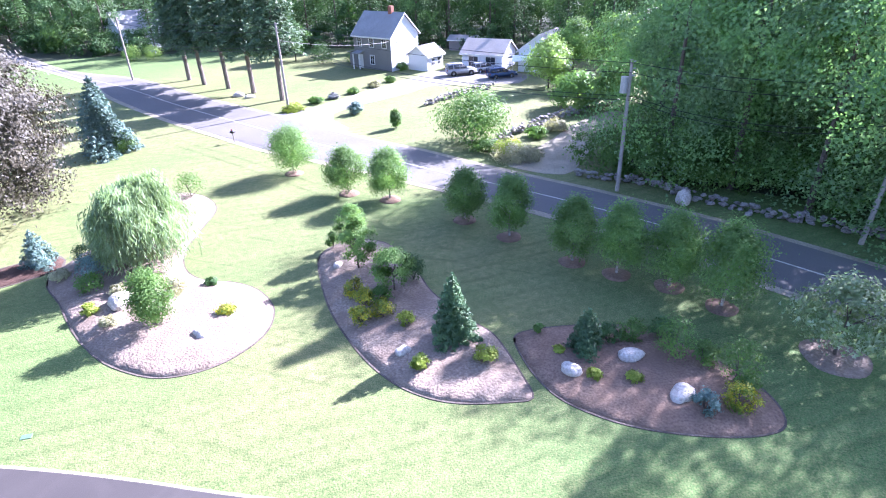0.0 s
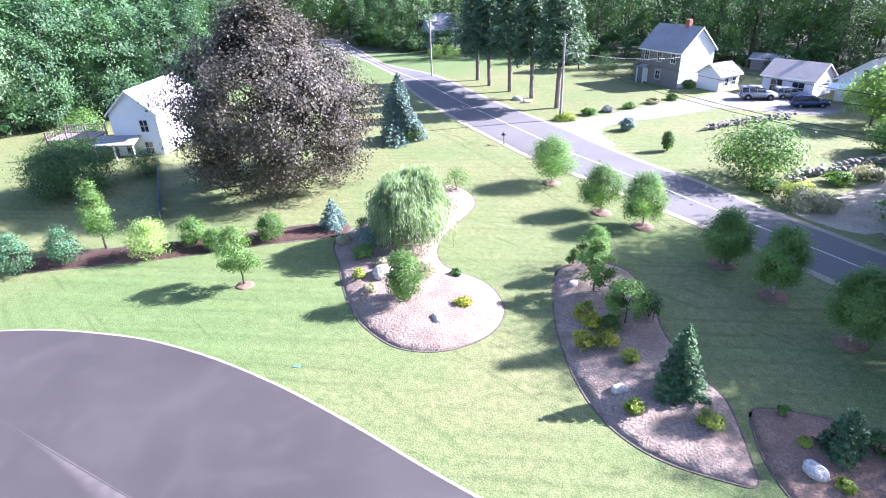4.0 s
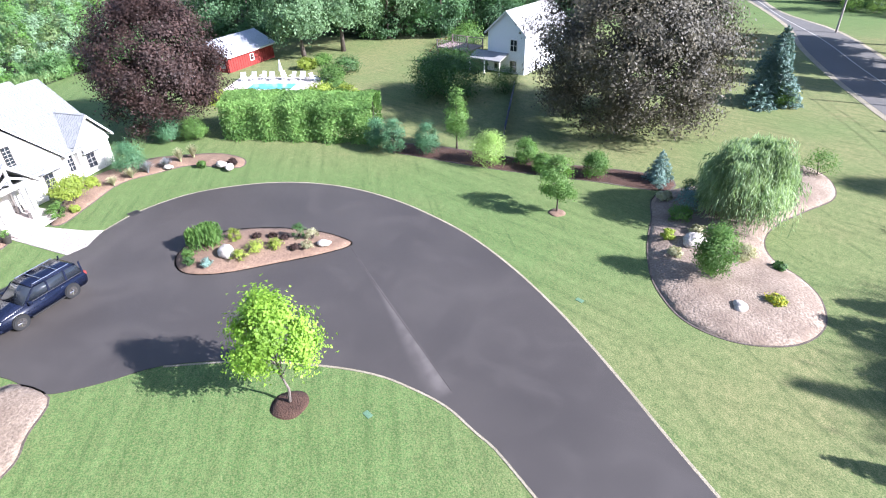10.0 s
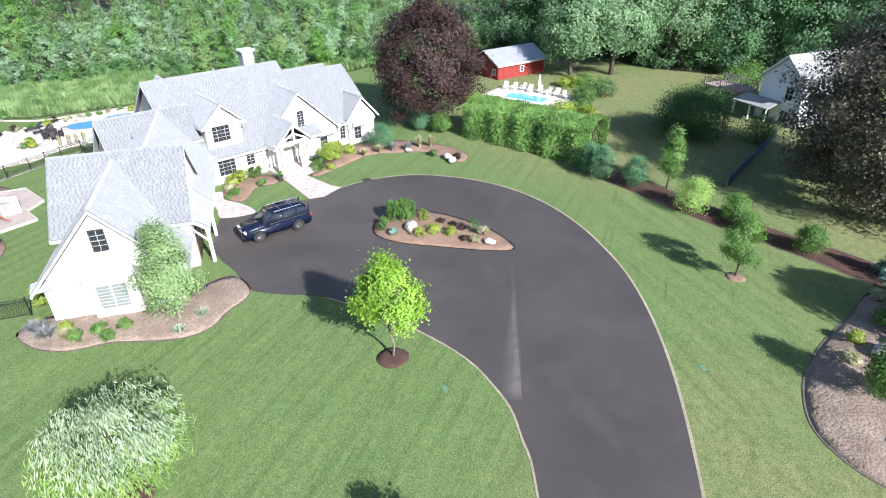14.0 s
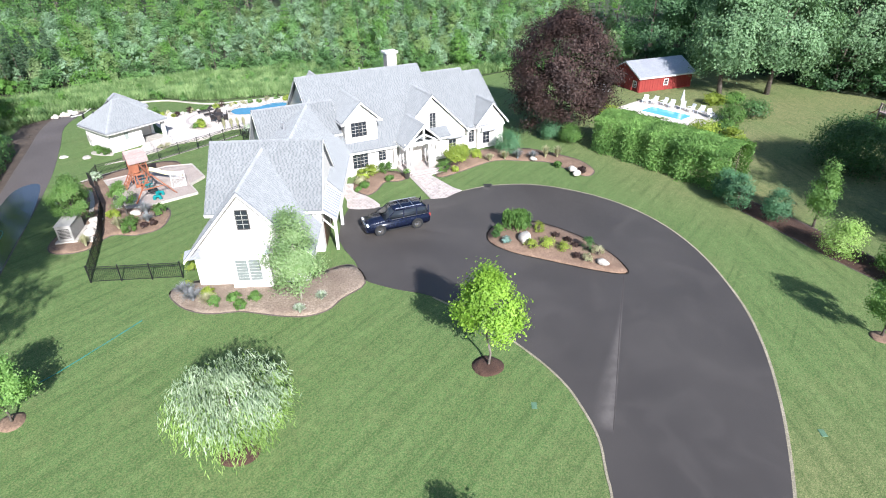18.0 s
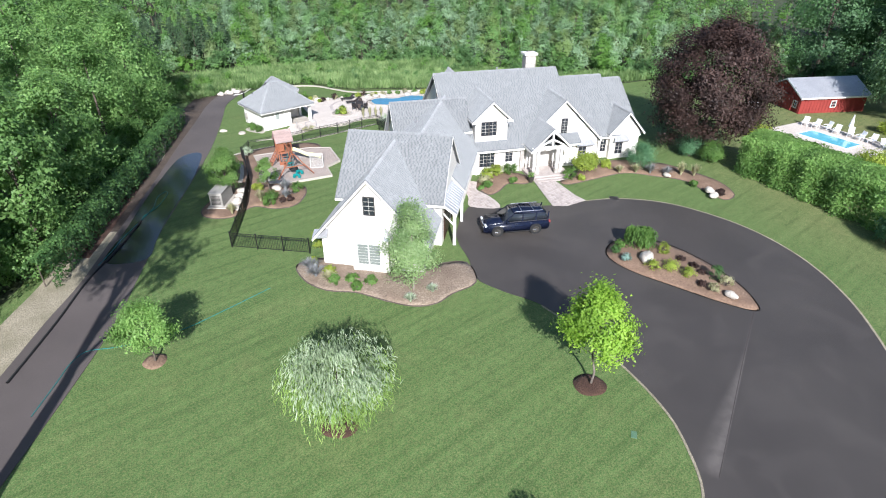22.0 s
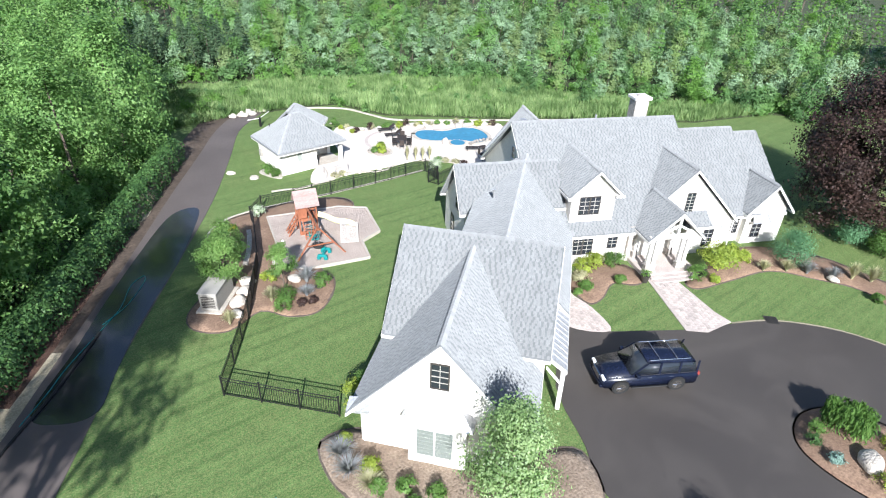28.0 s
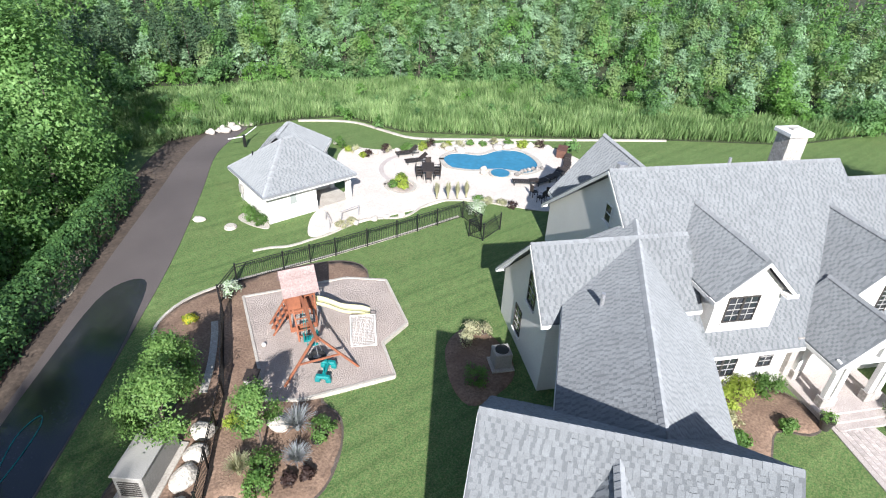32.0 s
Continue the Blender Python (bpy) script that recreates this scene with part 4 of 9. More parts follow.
window(HF, "v", 5.86, 16.3, 1.45, 0.5, 1.35, 2, 4)
window(HF, "v", 6.35, 17.85, 1.3, 0.68, 1.45, 2, 4)
window(GF, "v", 7.8, 3.6, 4.88, 0.72, 1.28, 2, 4)
window(HF, "-u", -5.1, 3.9, 4.2, 0.8, 1.5, 2, 4)
window(HF, "-u", -5.1, 2.6, 1.5, 0.8, 1.4, 2, 4)
window(HF, "-u", 0.5, -5.3, 2.2, 1.2, 1.3, 2, 4)
window(HF, "-u", 0.0, 0.2, 5.9, 0.6, 0.9, 1, 2, TRIM)

# bay on the garage gable, with its flared metal roof
hpart("bay", boxed(2.35, 4.95, 7.7, 8.35, -0.2, 2.7, 0.01), STUCCO, GF)
bm = bmesh.new()
top = [bm.verts.new(p) for p in ((3.0, 7.8, 3.75), (4.3, 7.8, 3.75))]
low = [bm.verts.new(p) for p in ((2.05, 7.8, 2.72), (2.05, 8.6, 2.72), (5.25, 8.6, 2.72), (5.25, 7.8, 2.72))]
for ids in ((top[0], low[0], low[1]), (top[0], low[1], low[2], top[1]), (top[1], low[2], low[3]), (low[0], low[3], low[2], low[1]), (top[0], top[1], low[3], low[0])):
    bm.faces.new(ids)
hpart("bay_roof", bm, METAL_ROOF, GF, None, "pale metal roof of the bay")
SHUTTER = mat("sage_shutter", (0.20, 0.225, 0.205), (0.165, 0.185, 0.17), 1.0, 16.0, 0.6, 0.1)
bay_window = hpart("window", boxed(2.7, 4.42, 8.33, 8.4, 0.6, 2.3), TRIM, GF)
for a, b in ((2.77, 3.52), (3.6, 4.35)):
    for k in range(7):
        z0 = 0.68 + k * 0.225
        hpart("louvre", boxed(a, b, 8.39, 8.425, z0, z0 + 0.2, 0.008), SHUTTER, GF, bay_window, "sage green louvre")

# small metal hoods over the lower windows of the entry gable and the right gable
for u0, u1, v0 in ((12.7, 14.75, 6.6), (17.0, 18.8, 6.35)):
    bm = bmesh.new()
    pts = [(u0 + 0.3, v0, 2.5), (u1 - 0.3, v0, 2.5), (u1, v0 + 0.55, 2.02), (u0, v0 + 0.55, 2.02)]
    prism(bm, pts, (0, 0, -0.06))
    for u in np.arange(u0 + 0.4, u1 - 0.2, 0.35):
        beam(bm, (u, v0, 2.55), (u, v0 + 0.55, 2.08), 0.03, 0.06)
    hpart("window_hood", bm, METAL_ROOF, HF, None, "pale metal hood over a window")
    for u in (u0 + 0.15, u1 - 0.15):
        hpart("bracket", boxed(u - 0.05, u + 0.05, v0, v0 + 0.4, 1.85, 1.98), TRIM, HF)

# entry porch
porch = hpart("porch_floor", boxed(6.9, 11.0, 6.6, 9.7, -0.1, 0.28, 0.02), PAVER, HF, None, "stone porch floor")
for k in range(2):
    hpart("step", boxed(7.3, 10.6, 9.7 + 0.38 * k, 10.1 + 0.38 * k, -0.1, 0.19 - 0.09 * k, 0.02), PAVER, HF, porch, "pale stone step")
for u, v in ((7.35, 9.1), (7.35, 7.3), (10.1, 9.1), (10.1, 7.3), (7.75, 9.1), (9.7, 9.1)):
    col = hpart("column", boxed(u - 0.13, u + 0.13, v - 0.13, v + 0.13, 0.75, 2.75, 0.02), TRIM, HF)
    hpart("column_base", boxed(u - 0.2, u + 0.2, v - 0.2, v + 0.2, 0.28, 0.78, 0.02), STONE_VENEER, HF, col, "stone column base")
    hpart("capital", boxed(u - 0.17, u + 0.17, v - 0.17, v + 0.17, 2.62, 2.76, 0.01), TRIM, HF, col)
hpart("porch_beam", boxed(7.1, 10.5, 8.98, 9.24, 2.72, 2.98, 0.02), TRIM, HF)
for a, b in (((7.25, 9.15, 3.0), (9.1, 9.15, 4.62)), ((10.95, 9.15, 3.0), (9.1, 9.15, 4.62))):
    hpart("truss", beam(bmesh.new(), a, b, 0.16, 0.26), TRIM, HF)
hpart("truss", boxed(9.02, 9.18, 9.08, 9.24, 2.98, 4.5), TRIM, HF)
for s_ in (-1, 1):
    hpart("truss", beam(bmesh.new(), (9.1 + s_ * 1.25, 9.15, 3.12), (9.1 + s_ * 0.05, 9.15, 3.75), 0.12, 0.16), TRIM, HF)
door = hpart("front_door", boxed(8.55, 9.6, 6.58, 6.68, 0.28, 2.4, 0.01), DOOR_WOOD, HF, None, "dark stained double front door")
for u in (8.82, 9.33):
    hpart("door_pane", boxed(u - 0.17, u + 0.17, 6.68, 6.70, 1.0, 2.2), GLASS, HF, door)
hpart("door_handle", boxed(9.04, 9.1, 6.68, 6.75, 1.15, 1.5), BLACK_METAL, HF, door)
hpart("door_surround", boxed(8.35, 9.8, 6.55, 6.62, 0.28, 2.62), STONE_VENEER, HF)
for u in (8.42, 9.73):
    hpart("sidelight", boxed(u - 0.06, u + 0.06, 6.6, 6.64, 0.5, 2.35), GLASS, HF)
hpart("stone_pier", boxed(6.65, 7.0, 6.4, 7.35, -0.1, 2.8, 0.01), STONE_VENEER, HF, None, "stone-faced corner beside the porch")
hpart("stone_plinth", boxed(2.4, 6.7, 7.08, 7.2, -0.1, 0.55, 0.01), STUCCO, HF)
for u, v in ((15.65, 6.3), (15.95, 5.75), (2.2, 7.2)):
    hpart("downspout", tube(bmesh.new(), (u, v + 0.1, -0.05), (u, v + 0.1, 2.6), 0.05, 0.05, 6), TRIM, HF)
hpart("downspout", tube(bmesh.new(), (0.0, 7.7, -0.05), (0.0, 7.7, 2.4), 0.05, 0.05, 6), TRIM, GF)
hpart("eave_return", prism(bmesh.new(), [(-0.5, 8.3, 2.45), (0.6, 8.3, 2.6), (0.6, 7.75, 2.95), (-0.5, 7.75, 2.75)], (0, 0, -0.16)), METAL_ROOF, GF)
hpart("eave_return", prism(bmesh.new(), [(7.9, 8.3, 2.45), (6.8, 8.3, 2.6), (6.8, 7.75, 2.95), (7.9, 7.75, 2.75)], (0, 0, -0.16)), METAL_ROOF, GF)
for u in (2.0, 5.5):
    hpart("eave_return", boxed(u - 0.3, u + 0.3, 6.75, 7.2, 5.05, 5.22, 0.01), TRIM, HF)

# garage doors under the pent roof, its posts and braces
for v0 in (-3.2, 0.3):
    gd = hpart("garage_door", boxed(7.88, 7.95, v0, v0 + 2.7, 0.03, 2.35, 0.01), DOOR_WOOD, GF, None, "dark panelled garage door")
    for k in range(4):
        hpart("door_panel", boxed(7.95, 7.975, v0 + 0.08, v0 + 2.62, 0.1 + k * 0.56, 0.6 + k * 0.56, 0.008), DOOR_WOOD, GF, gd)
for v0 in (-0.45, 3.55):
    post = hpart("post", boxed(8.72, 8.94, v0 - 0.11, v0 + 0.11, 0.03, 2.68, 0.015), TRIM, GF, None, "white square post")
    hpart("brace", beam(bmesh.new(), (8.8, v0, 1.75), (8.0, v0, 2.65), 0.12, 0.14), TRIM, GF, post)
hpart("pent_beam", boxed(8.7, 8.96, -0.6, 3.7, 2.48, 2.7, 0.01), TRIM, GF)
for v in np.arange(-0.5, 3.7, 0.42):
    hpart("roof_seam", beam(bmesh.new(), (7.62, v, 3.80), (8.97, v, 2.77), 0.03, 0.05), METAL_ROOF, GF)
# vents and stacks on the roofs
for m, u, v, z, h, w in ((GF, 3.6, -8.2, 5.75, 0.5, 0.09), (HF, 1.0, -1.2, 7.3, 0.7, 0.28), (HF, 6.5, -0.3, 8.0, 0.45, 0.08)):
    hpart("roof_vent", tube(bmesh.new(), (u, v, z - 0.2), (u, v, z + h), w, w, 8), STEEL, m)


# ---- plants ----
def mesh_from(name, verts, quads, material, smooth=False):
    me = bpy.data.meshes.new(name)
    quads = np.asarray(quads, np.int32)
    n, (k, c) = len(verts), quads.shape
    me.vertices.add(n)
    me.vertices.foreach_set("co", np.asarray(verts, np.float32).ravel())
    me.loops.add(c * k)
    me.loops.foreach_set("vertex_index", quads.ravel())
    me.polygons.add(k)
    me.polygons.foreach_set("loop_start", np.arange(0, c * k, c, dtype=np.int32))
    me.polygons.foreach_set("loop_total", np.full(k, c, np.int32))
    me.polygons.foreach_set("use_smooth", np.full(k, smooth))
    me.update(calc_edges=True)
    me.materials.append(material)
    return me


def unit(v):
    return v / np.maximum(np.linalg.norm(v, axis=1, keepdims=True), 1e-6)


def leaf_faces(rng, centres, size, long=1.5, out=None, bias=0.6):
    """Three corners for each leaf: turned at random, leaning to the directions out."""
    n = len(centres)
    nrm = rng.normal(size=(n, 3))
    if out is not None:
        nrm = nrm * (1 - bias) + out * bias * 1.6
    nrm = unit(nrm + np.array([0, 0, 0.25]))
    t = unit(np.cross(nrm, rng.normal(size=(n, 3))))
    b = np.cross(nrm, t)
    s = size * rng.uniform(0.7, 1.3, (n, 1)) * 0.5
    t, b = t * s * long, b * s
    return np.stack([centres - t * 0.85, centres + b * 0.85 + t * 0.6, centres - b * 0.85 + t * 0.6], 1).reshape(-1, 3)


def crown_points(rng, n, w, h, z0, clumps, spread, top=0.55, shell=0.75, lump=0.25):
    """Leaf places in an uneven crown: clumps over an egg-shaped body with gaps between them."""
    d = unit(rng.normal(size=(clumps, 3)))
    d[:, 2] = np.where(d[:, 2] < -0.75, -d[:, 2], d[:, 2])
    r = shell + (1 - shell) * rng.random((clumps, 1)) ** 0.6
    r = r * (1 + lump * (rng.random((clumps, 1)) - 0.6))
    taper = np.where(d[:, 2:] > 0, 1 - (1 - top) * d[:, 2:] ** 2, 1.0)
    c = d * r * np.array([w / 2, w / 2, h / 2]) * np.concatenate([taper, taper, np.ones_like(taper)], 1)
    k = rng.integers(0, clumps, n)
    p = c[k] + rng.normal(size=(n, 3)) * spread * np.array([1, 1, 0.75])
    p[:, 2] = np.maximum(p[:, 2], -h / 2 * 1.02)
    return p + np.array([0, 0, z0 + h / 2]), d[k], c + np.array([0, 0, z0 + h / 2])


def quad_index(n):
    return np.arange(4 * n, dtype=np.int32).reshape(-1, 4)


def leaf_index(n):
    return np.arange(3 * n, dtype=np.int32).reshape(-1, 3)


def trunk_bm(rng, h, r, top=0.75, lean=0.03, seg=8):
    """One tapered, slightly bent trunk with a flared foot."""
    bm, n, prev = bmesh.new(), 5, None
    for i in range(n + 1):
        c = Vector((rng.normal() * lean * h * 0.3 * (i > 0), rng.normal() * lean * h * 0.3 * (i > 0), h * top * i / n if i else -0.1))
        rad = r * (1.3 if i == 0 else 1 - 0.78 * i / n)
        row = [bm.verts.new(c + Vector((rad * math.cos(k * math.tau / seg), rad * math.sin(k * math.tau / seg), 0))) for k in range(seg)]
        if prev:
            for k in range(seg):
                bm.faces.new((prev[k], prev[(k + 1) % seg], row[(k + 1) % seg], row[k]))
        else:
            bm.faces.new(row[::-1])
        prev = row
    bm.faces.new(prev)
    for f in bm.faces:
        f.smooth = True
    return bm


def add_limbs(ends, h, r, bark, parent):
    """Limbs that leave the trunk and taper towards the clumps of the crown."""
    for c in ends:
        c = Vector(c)
        a = Vector((0, 0, max(h * 0.22, c.z * 0.55)))
        part("limb", tube(bmesh.new(), a, a.lerp(c, 0.92), r * 0.42, r * 0.08, 5), bark, parent)


def broad_tree(name, label, category, x, y, h, w, leaf, bark, seed, bare=0.25, n=2600, size=0.2, clumps=60, trunk=None, group="", spread=None, top=0.55, shell=0.7, limbs=10, z=0.0, rot=0.0):
    rng = np.random.default_rng(seed)
    t = thing(name, label, category, pose(x, y, z, 0, 0, rot), group)
    ch = h * (1 - bare)
    n, size = int(n * 1.8), size * 0.9
    pts, out, c = crown_points(rng, n, w * 0.92, ch, h * bare, clumps, spread or w * 0.075, top, shell)
    girth = trunk or max(0.05, h * 0.017)
    part("trunk", trunk_bm(rng, h, girth), bark, t)
    add_limbs(c[rng.integers(0, len(c), limbs)], h, girth, bark, t)
    link_mesh("crown", mesh_from("crown", leaf_faces(rng, pts, size, 1.5, out), leaf_index(n), leaf), t)
    return t


def conifer(name, label, category, x, y, h, w, leaf, bark, seed, n=2600, size=0.22, bare=0.04, group="", power=0.9, layers=None, z=0.0):
    """Whorls of branches, shorter towards the tip, with drooping sprays."""
    rng = np.random.default_rng(seed)
    t = thing(name, label, category, pose(x, y, z, 0, 0, seed * 37 % 360), group)
    part("trunk", tube(bmesh.new(), (0, 0, -0.1), (0, 0, h * 0.97), h * 0.018 + 0.02, 0.01, 7), bark, t)
    n, size = int(n * 4.0), size * 0.5
    layers = layers or max(7, int(h * 2.6))
    k = rng.integers(0, layers, n * 2)
    k = k[rng.random(n * 2) < (1.05 - k / layers)][:n]
    m = len(k)
    f = k / layers
    per = 9
    ang = (rng.integers(0, per, m) + (k % 2) * 0.5) * math.tau / per + rng.normal(size=m) * 0.13
    reach = (1 - f) ** power * (0.82 + 0.3 * np.sin(k * 12.9 + (ang * 3).astype(int))) * w / 2
    r = np.sqrt(rng.random(m)) * reach
    zz = h * (bare + (1 - bare) * f) + (0.10 * h / layers * 4) * (r / (w / 2)) - 0.16 * r + rng.normal(size=m) * 0.05 * h / layers * 3
    pts = np.stack([r * np.cos(ang), r * np.sin(ang), np.maximum(zz, 0.03)], 1)
    out = np.stack([np.cos(ang) * 0.7, np.sin(ang) * 0.7, np.full(m, 0.7)], 1)
    tip = np.stack([rng.normal(size=40) * 0.03, rng.normal(size=40) * 0.03, h * rng.uniform(0.9, 1.0, 40)], 1)
    pts, out = np.concatenate([pts, tip]), np.concatenate([out, np.tile([0, 0, 1.0], (40, 1))])
    link_mesh("foliage", mesh_from("foliage", leaf_faces(rng, pts, size, 3.2, out, 0.4), leaf_index(len(pts)), leaf), t)
    return t


def shrub(name, label, x, y, h, w, leaf, seed, n=700, size=0.12, category="shrub", group="", z=0.0, top=0.9, d=None):
    rng = np.random.default_rng(seed)
    label = label if len(label.split()) > 3 else label + " in the mulch"
    t = thing(name, label, category, pose(x, y, z, 0, 0, seed * 53 % 360), group)
    n, size = int(n * 1.8), size * 0.88
    pts, out, c = crown_points(rng, n, w * 0.9, h * 0.95, 0.02, 26 if h < 1.6 else 90, w * (0.085 if h < 1.6 else 0.1), top, 0.7, 0.3 if h < 1.6 else 0.18)
    pts[:, 2] = np.maximum(pts[:, 2], 0.02)
    if d:
        pts[:, 1] *= d / w
    bm = bmesh.new()
    for cc in c[:6]:
        tube(bm, (0, 0, -0.05), Vector(cc) * 0.9, 0.03, 0.008, 5)
    part("stem", bm, BARK, t)
    link_mesh("foliage", mesh_from("foliage", leaf_faces(rng, pts, size, 1.4, out), leaf_index(n), leaf), t)
    return t


def understory(name, label, line, half, leaf, seed, count, hmin, hmax, size, per=520):
    """Brush and saplings that close the foot of the woods, scattered along a line."""
    rng = np.random.default_rng(seed)
    pts = [Vector(p) for p in line]
    lens = np.array([(b - a).length for a, b in zip(pts, pts[1:])])
    verts = []
    for _ in range(count):
        i = rng.choice(len(lens), p=lens / lens.sum())
        c = pts[i].lerp(pts[i + 1], rng.random())
        h = rng.uniform(hmin, hmax)
        w = h * rng.uniform(0.7, 1.1)
        p, out, _ = crown_points(rng, per, w, h * 1.15, -0.12 * h, 18, w * 0.1, 0.7, 0.7, 0.35)
        p[:, 2] = np.maximum(p[:, 2], 0.05)
        verts.append(leaf_faces(rng, p, size, 1.3, out) + np.array([c.x + rng.normal() * half, c.y + rng.normal() * half, 0]))
    v = np.concatenate(verts)
    return tagged(link_mesh(name, mesh_from(name, v, leaf_index(len(v) // 3), leaf)), label, "brush", "", "stuff")


def reeds(name, label, poly, leaf, seed, n, hmin, hmax):
    rng = np.random.default_rng(seed)
    xs, ys = [p[0] for p in poly], [p[1] for p in poly]
    spots = []
    while len(spots) < n:
        x, y = rng.uniform(min(xs), max(xs)), rng.uniform(min(ys), max(ys))
        if inside(x, y, poly):
            spots.append((x, y))
    b = np.array(spots)
    h = rng.uniform(hmin, hmax, n) * (0.75 + 0.5 * (np.sin(b[:, 0] * 0.35) * np.sin(b[:, 1] * 0.28 + 1) * 0.5 + 0.5))
    a = rng.random(n) * math.tau
    side = np.stack([np.cos(a), np.sin(a), np.zeros(n)], 1) * rng.uniform(0.025, 0.06, (n, 1))
    lean = rng.normal(size=(n, 2)) * 0.25
    base = np.concatenate([b, np.zeros((n, 1))], 1)
    tip = np.concatenate([b + lean, h[:, None]], 1)
    mid = base * 0.45 + tip * 0.55 + np.concatenate([-lean * 0.2, np.zeros((n, 1))], 1)
    v = np.stack([base - side * 0.5, mid - side, tip, mid + side], 1).reshape(-1, 3)
    return tagged(link_mesh(name, mesh_from(name, v, quad_index(n), leaf)), label, "reeds", "", "stuff")


def strands(rng, n, root, w, h, low, size, per=14, drop=0.6, wild=1.0):
    """Hanging shoots of a weeping tree: sprays of them rise from the limbs, arch over and fall to different heights, with gaps between the sprays."""
    k = 46
    ca, cr = rng.random(k) * math.tau, np.sqrt(rng.random(k)) * 0.36
    ct = h * (0.97 - 0.5 * (cr / 0.4) ** 2 * rng.uniform(0.3, 1.0, k)) - rng.random(k) * 0.2 * h * wild
    cd = rng.uniform(0.72, 1.0, k)
    cl = rng.uniform(0.05, 0.24, k) * wild
    i = rng.integers(0, k, n)
    ang = ca[i] + rng.normal(size=n) * 0.22 / np.maximum(cr[i] * 2.4, 0.3)
    r0 = np.clip(cr[i] + rng.normal(size=n) * 0.03, 0.0, 0.42) * w
    top = ct[i] - np.abs(rng.normal(size=n)) * 0.05 * h
    end = top - (top - low) * cd[i] * rng.uniform(drop, 1.0, n)
    reach = cl[i] * rng.uniform(0.5, 1.15, n)
    rows = []
    for s in np.linspace(0, 1, per):
        rr = r0 + w * reach * np.sin(np.minimum(1, s * 1.35) * 1.57)
        zz = top + 0.62 * h * reach * np.sin(s * math.pi * 0.9) - (top - end) * s ** 1.7
        rows.append(np.stack([root[0] + rr * np.cos(ang), root[1] + rr * np.sin(ang), np.maximum(zz, 0.05)], 1))
    return np.concatenate(rows) + rng.normal(size=(n * per, 3)) * size * 0.4


def weeping(name, label, x, y, h, w, leaf, bark, seed, n=420, size=0.17, low=0.15, z=0.0, per=14, drop=0.6, thin=0.55, under=None, wild=1.0):
    rng = np.random.default_rng(seed)
    t = thing(name, label, "tree", pose(x, y, z))
    p = strands(rng, n, (0, 0), w, h, low, size, per, drop, wild)
    m = len(p)
    nrm = unit(rng.normal(size=(m, 3)) * np.array([1, 1, 0.3]))
    tan = unit(np.stack([p[:, 0] * 0.12, p[:, 1] * 0.12, -np.ones(m)], 1) + rng.normal(size=(m, 3)) * 0.35)
    b = unit(np.cross(nrm, tan))
    s = size * rng.uniform(0.7, 1.3, (m, 1)) * 0.5
    q = np.stack([p - tan * s * 2.6, p + b * s * thin, p + tan * s * 2.6, p - b * s * thin], 1).reshape(-1, 3)
    limbs = [(w * 0.3 * math.cos(a), w * 0.3 * math.sin(a), h * 0.8) for a in (0.3, 1.5, 2.6, 3.9, 5.1)]
    part("trunk", trunk_bm(rng, h, max(0.07, h * 0.025), 0.7), bark, t)
    add_limbs(limbs, h, max(0.07, h * 0.025), bark, t)
    if under is None:
        link_mesh("crown", mesh_from("crown", q, quad_index(m), leaf), t)
    else:
        upper = p[:, 2] + rng.normal(size=m) * 0.1 * h > h * 0.66
        q = q.reshape(-1, 4, 3)
        link_mesh("crown", mesh_from("crown", q[upper].reshape(-1, 3), quad_index(int(upper.sum())), leaf), t)
        link_mesh("skirt", mesh_from("skirt", q[~upper].reshape(-1, 3), quad_index(int((~upper).sum())), under), t, "fresh green lower shoots")
    return t


# ---- woods: many trees, past counting ----
def bough_points(rng, n, h, w, bare=0.05, power=0.8, per=8):
    """Needle places along whorls of drooping boughs, shorter towards the tip."""
    layers = max(7, int(h * 1.5))
    k = (layers * rng.random(n) ** 1.35).astype(int)
    f = (k + 0.5) / layers
    which = rng.integers(0, per, n)
    ang = (which + (k * 0.37) % 1) * math.tau / per + rng.normal(size=n) * 0.17
    reach = (1.03 - f) ** power * w / 2 * (0.72 + 0.42 * np.abs(np.sin(k * 12.9 + which * 4.7)))
    along = np.sqrt(rng.random(n))
    r = along * reach
    z = h * (bare + (1 - bare) * f) + 0.12 * r - 0.3 * r * along + rng.normal(size=n) * 0.09 * h / layers * 1.6
    out = np.stack([np.cos(ang) * 0.5, np.sin(ang) * 0.5, np.full(n, 0.9)], 1)
    return np.stack([r * np.cos(ang), r * np.sin(ang), np.maximum(z, 0.05)], 1), out


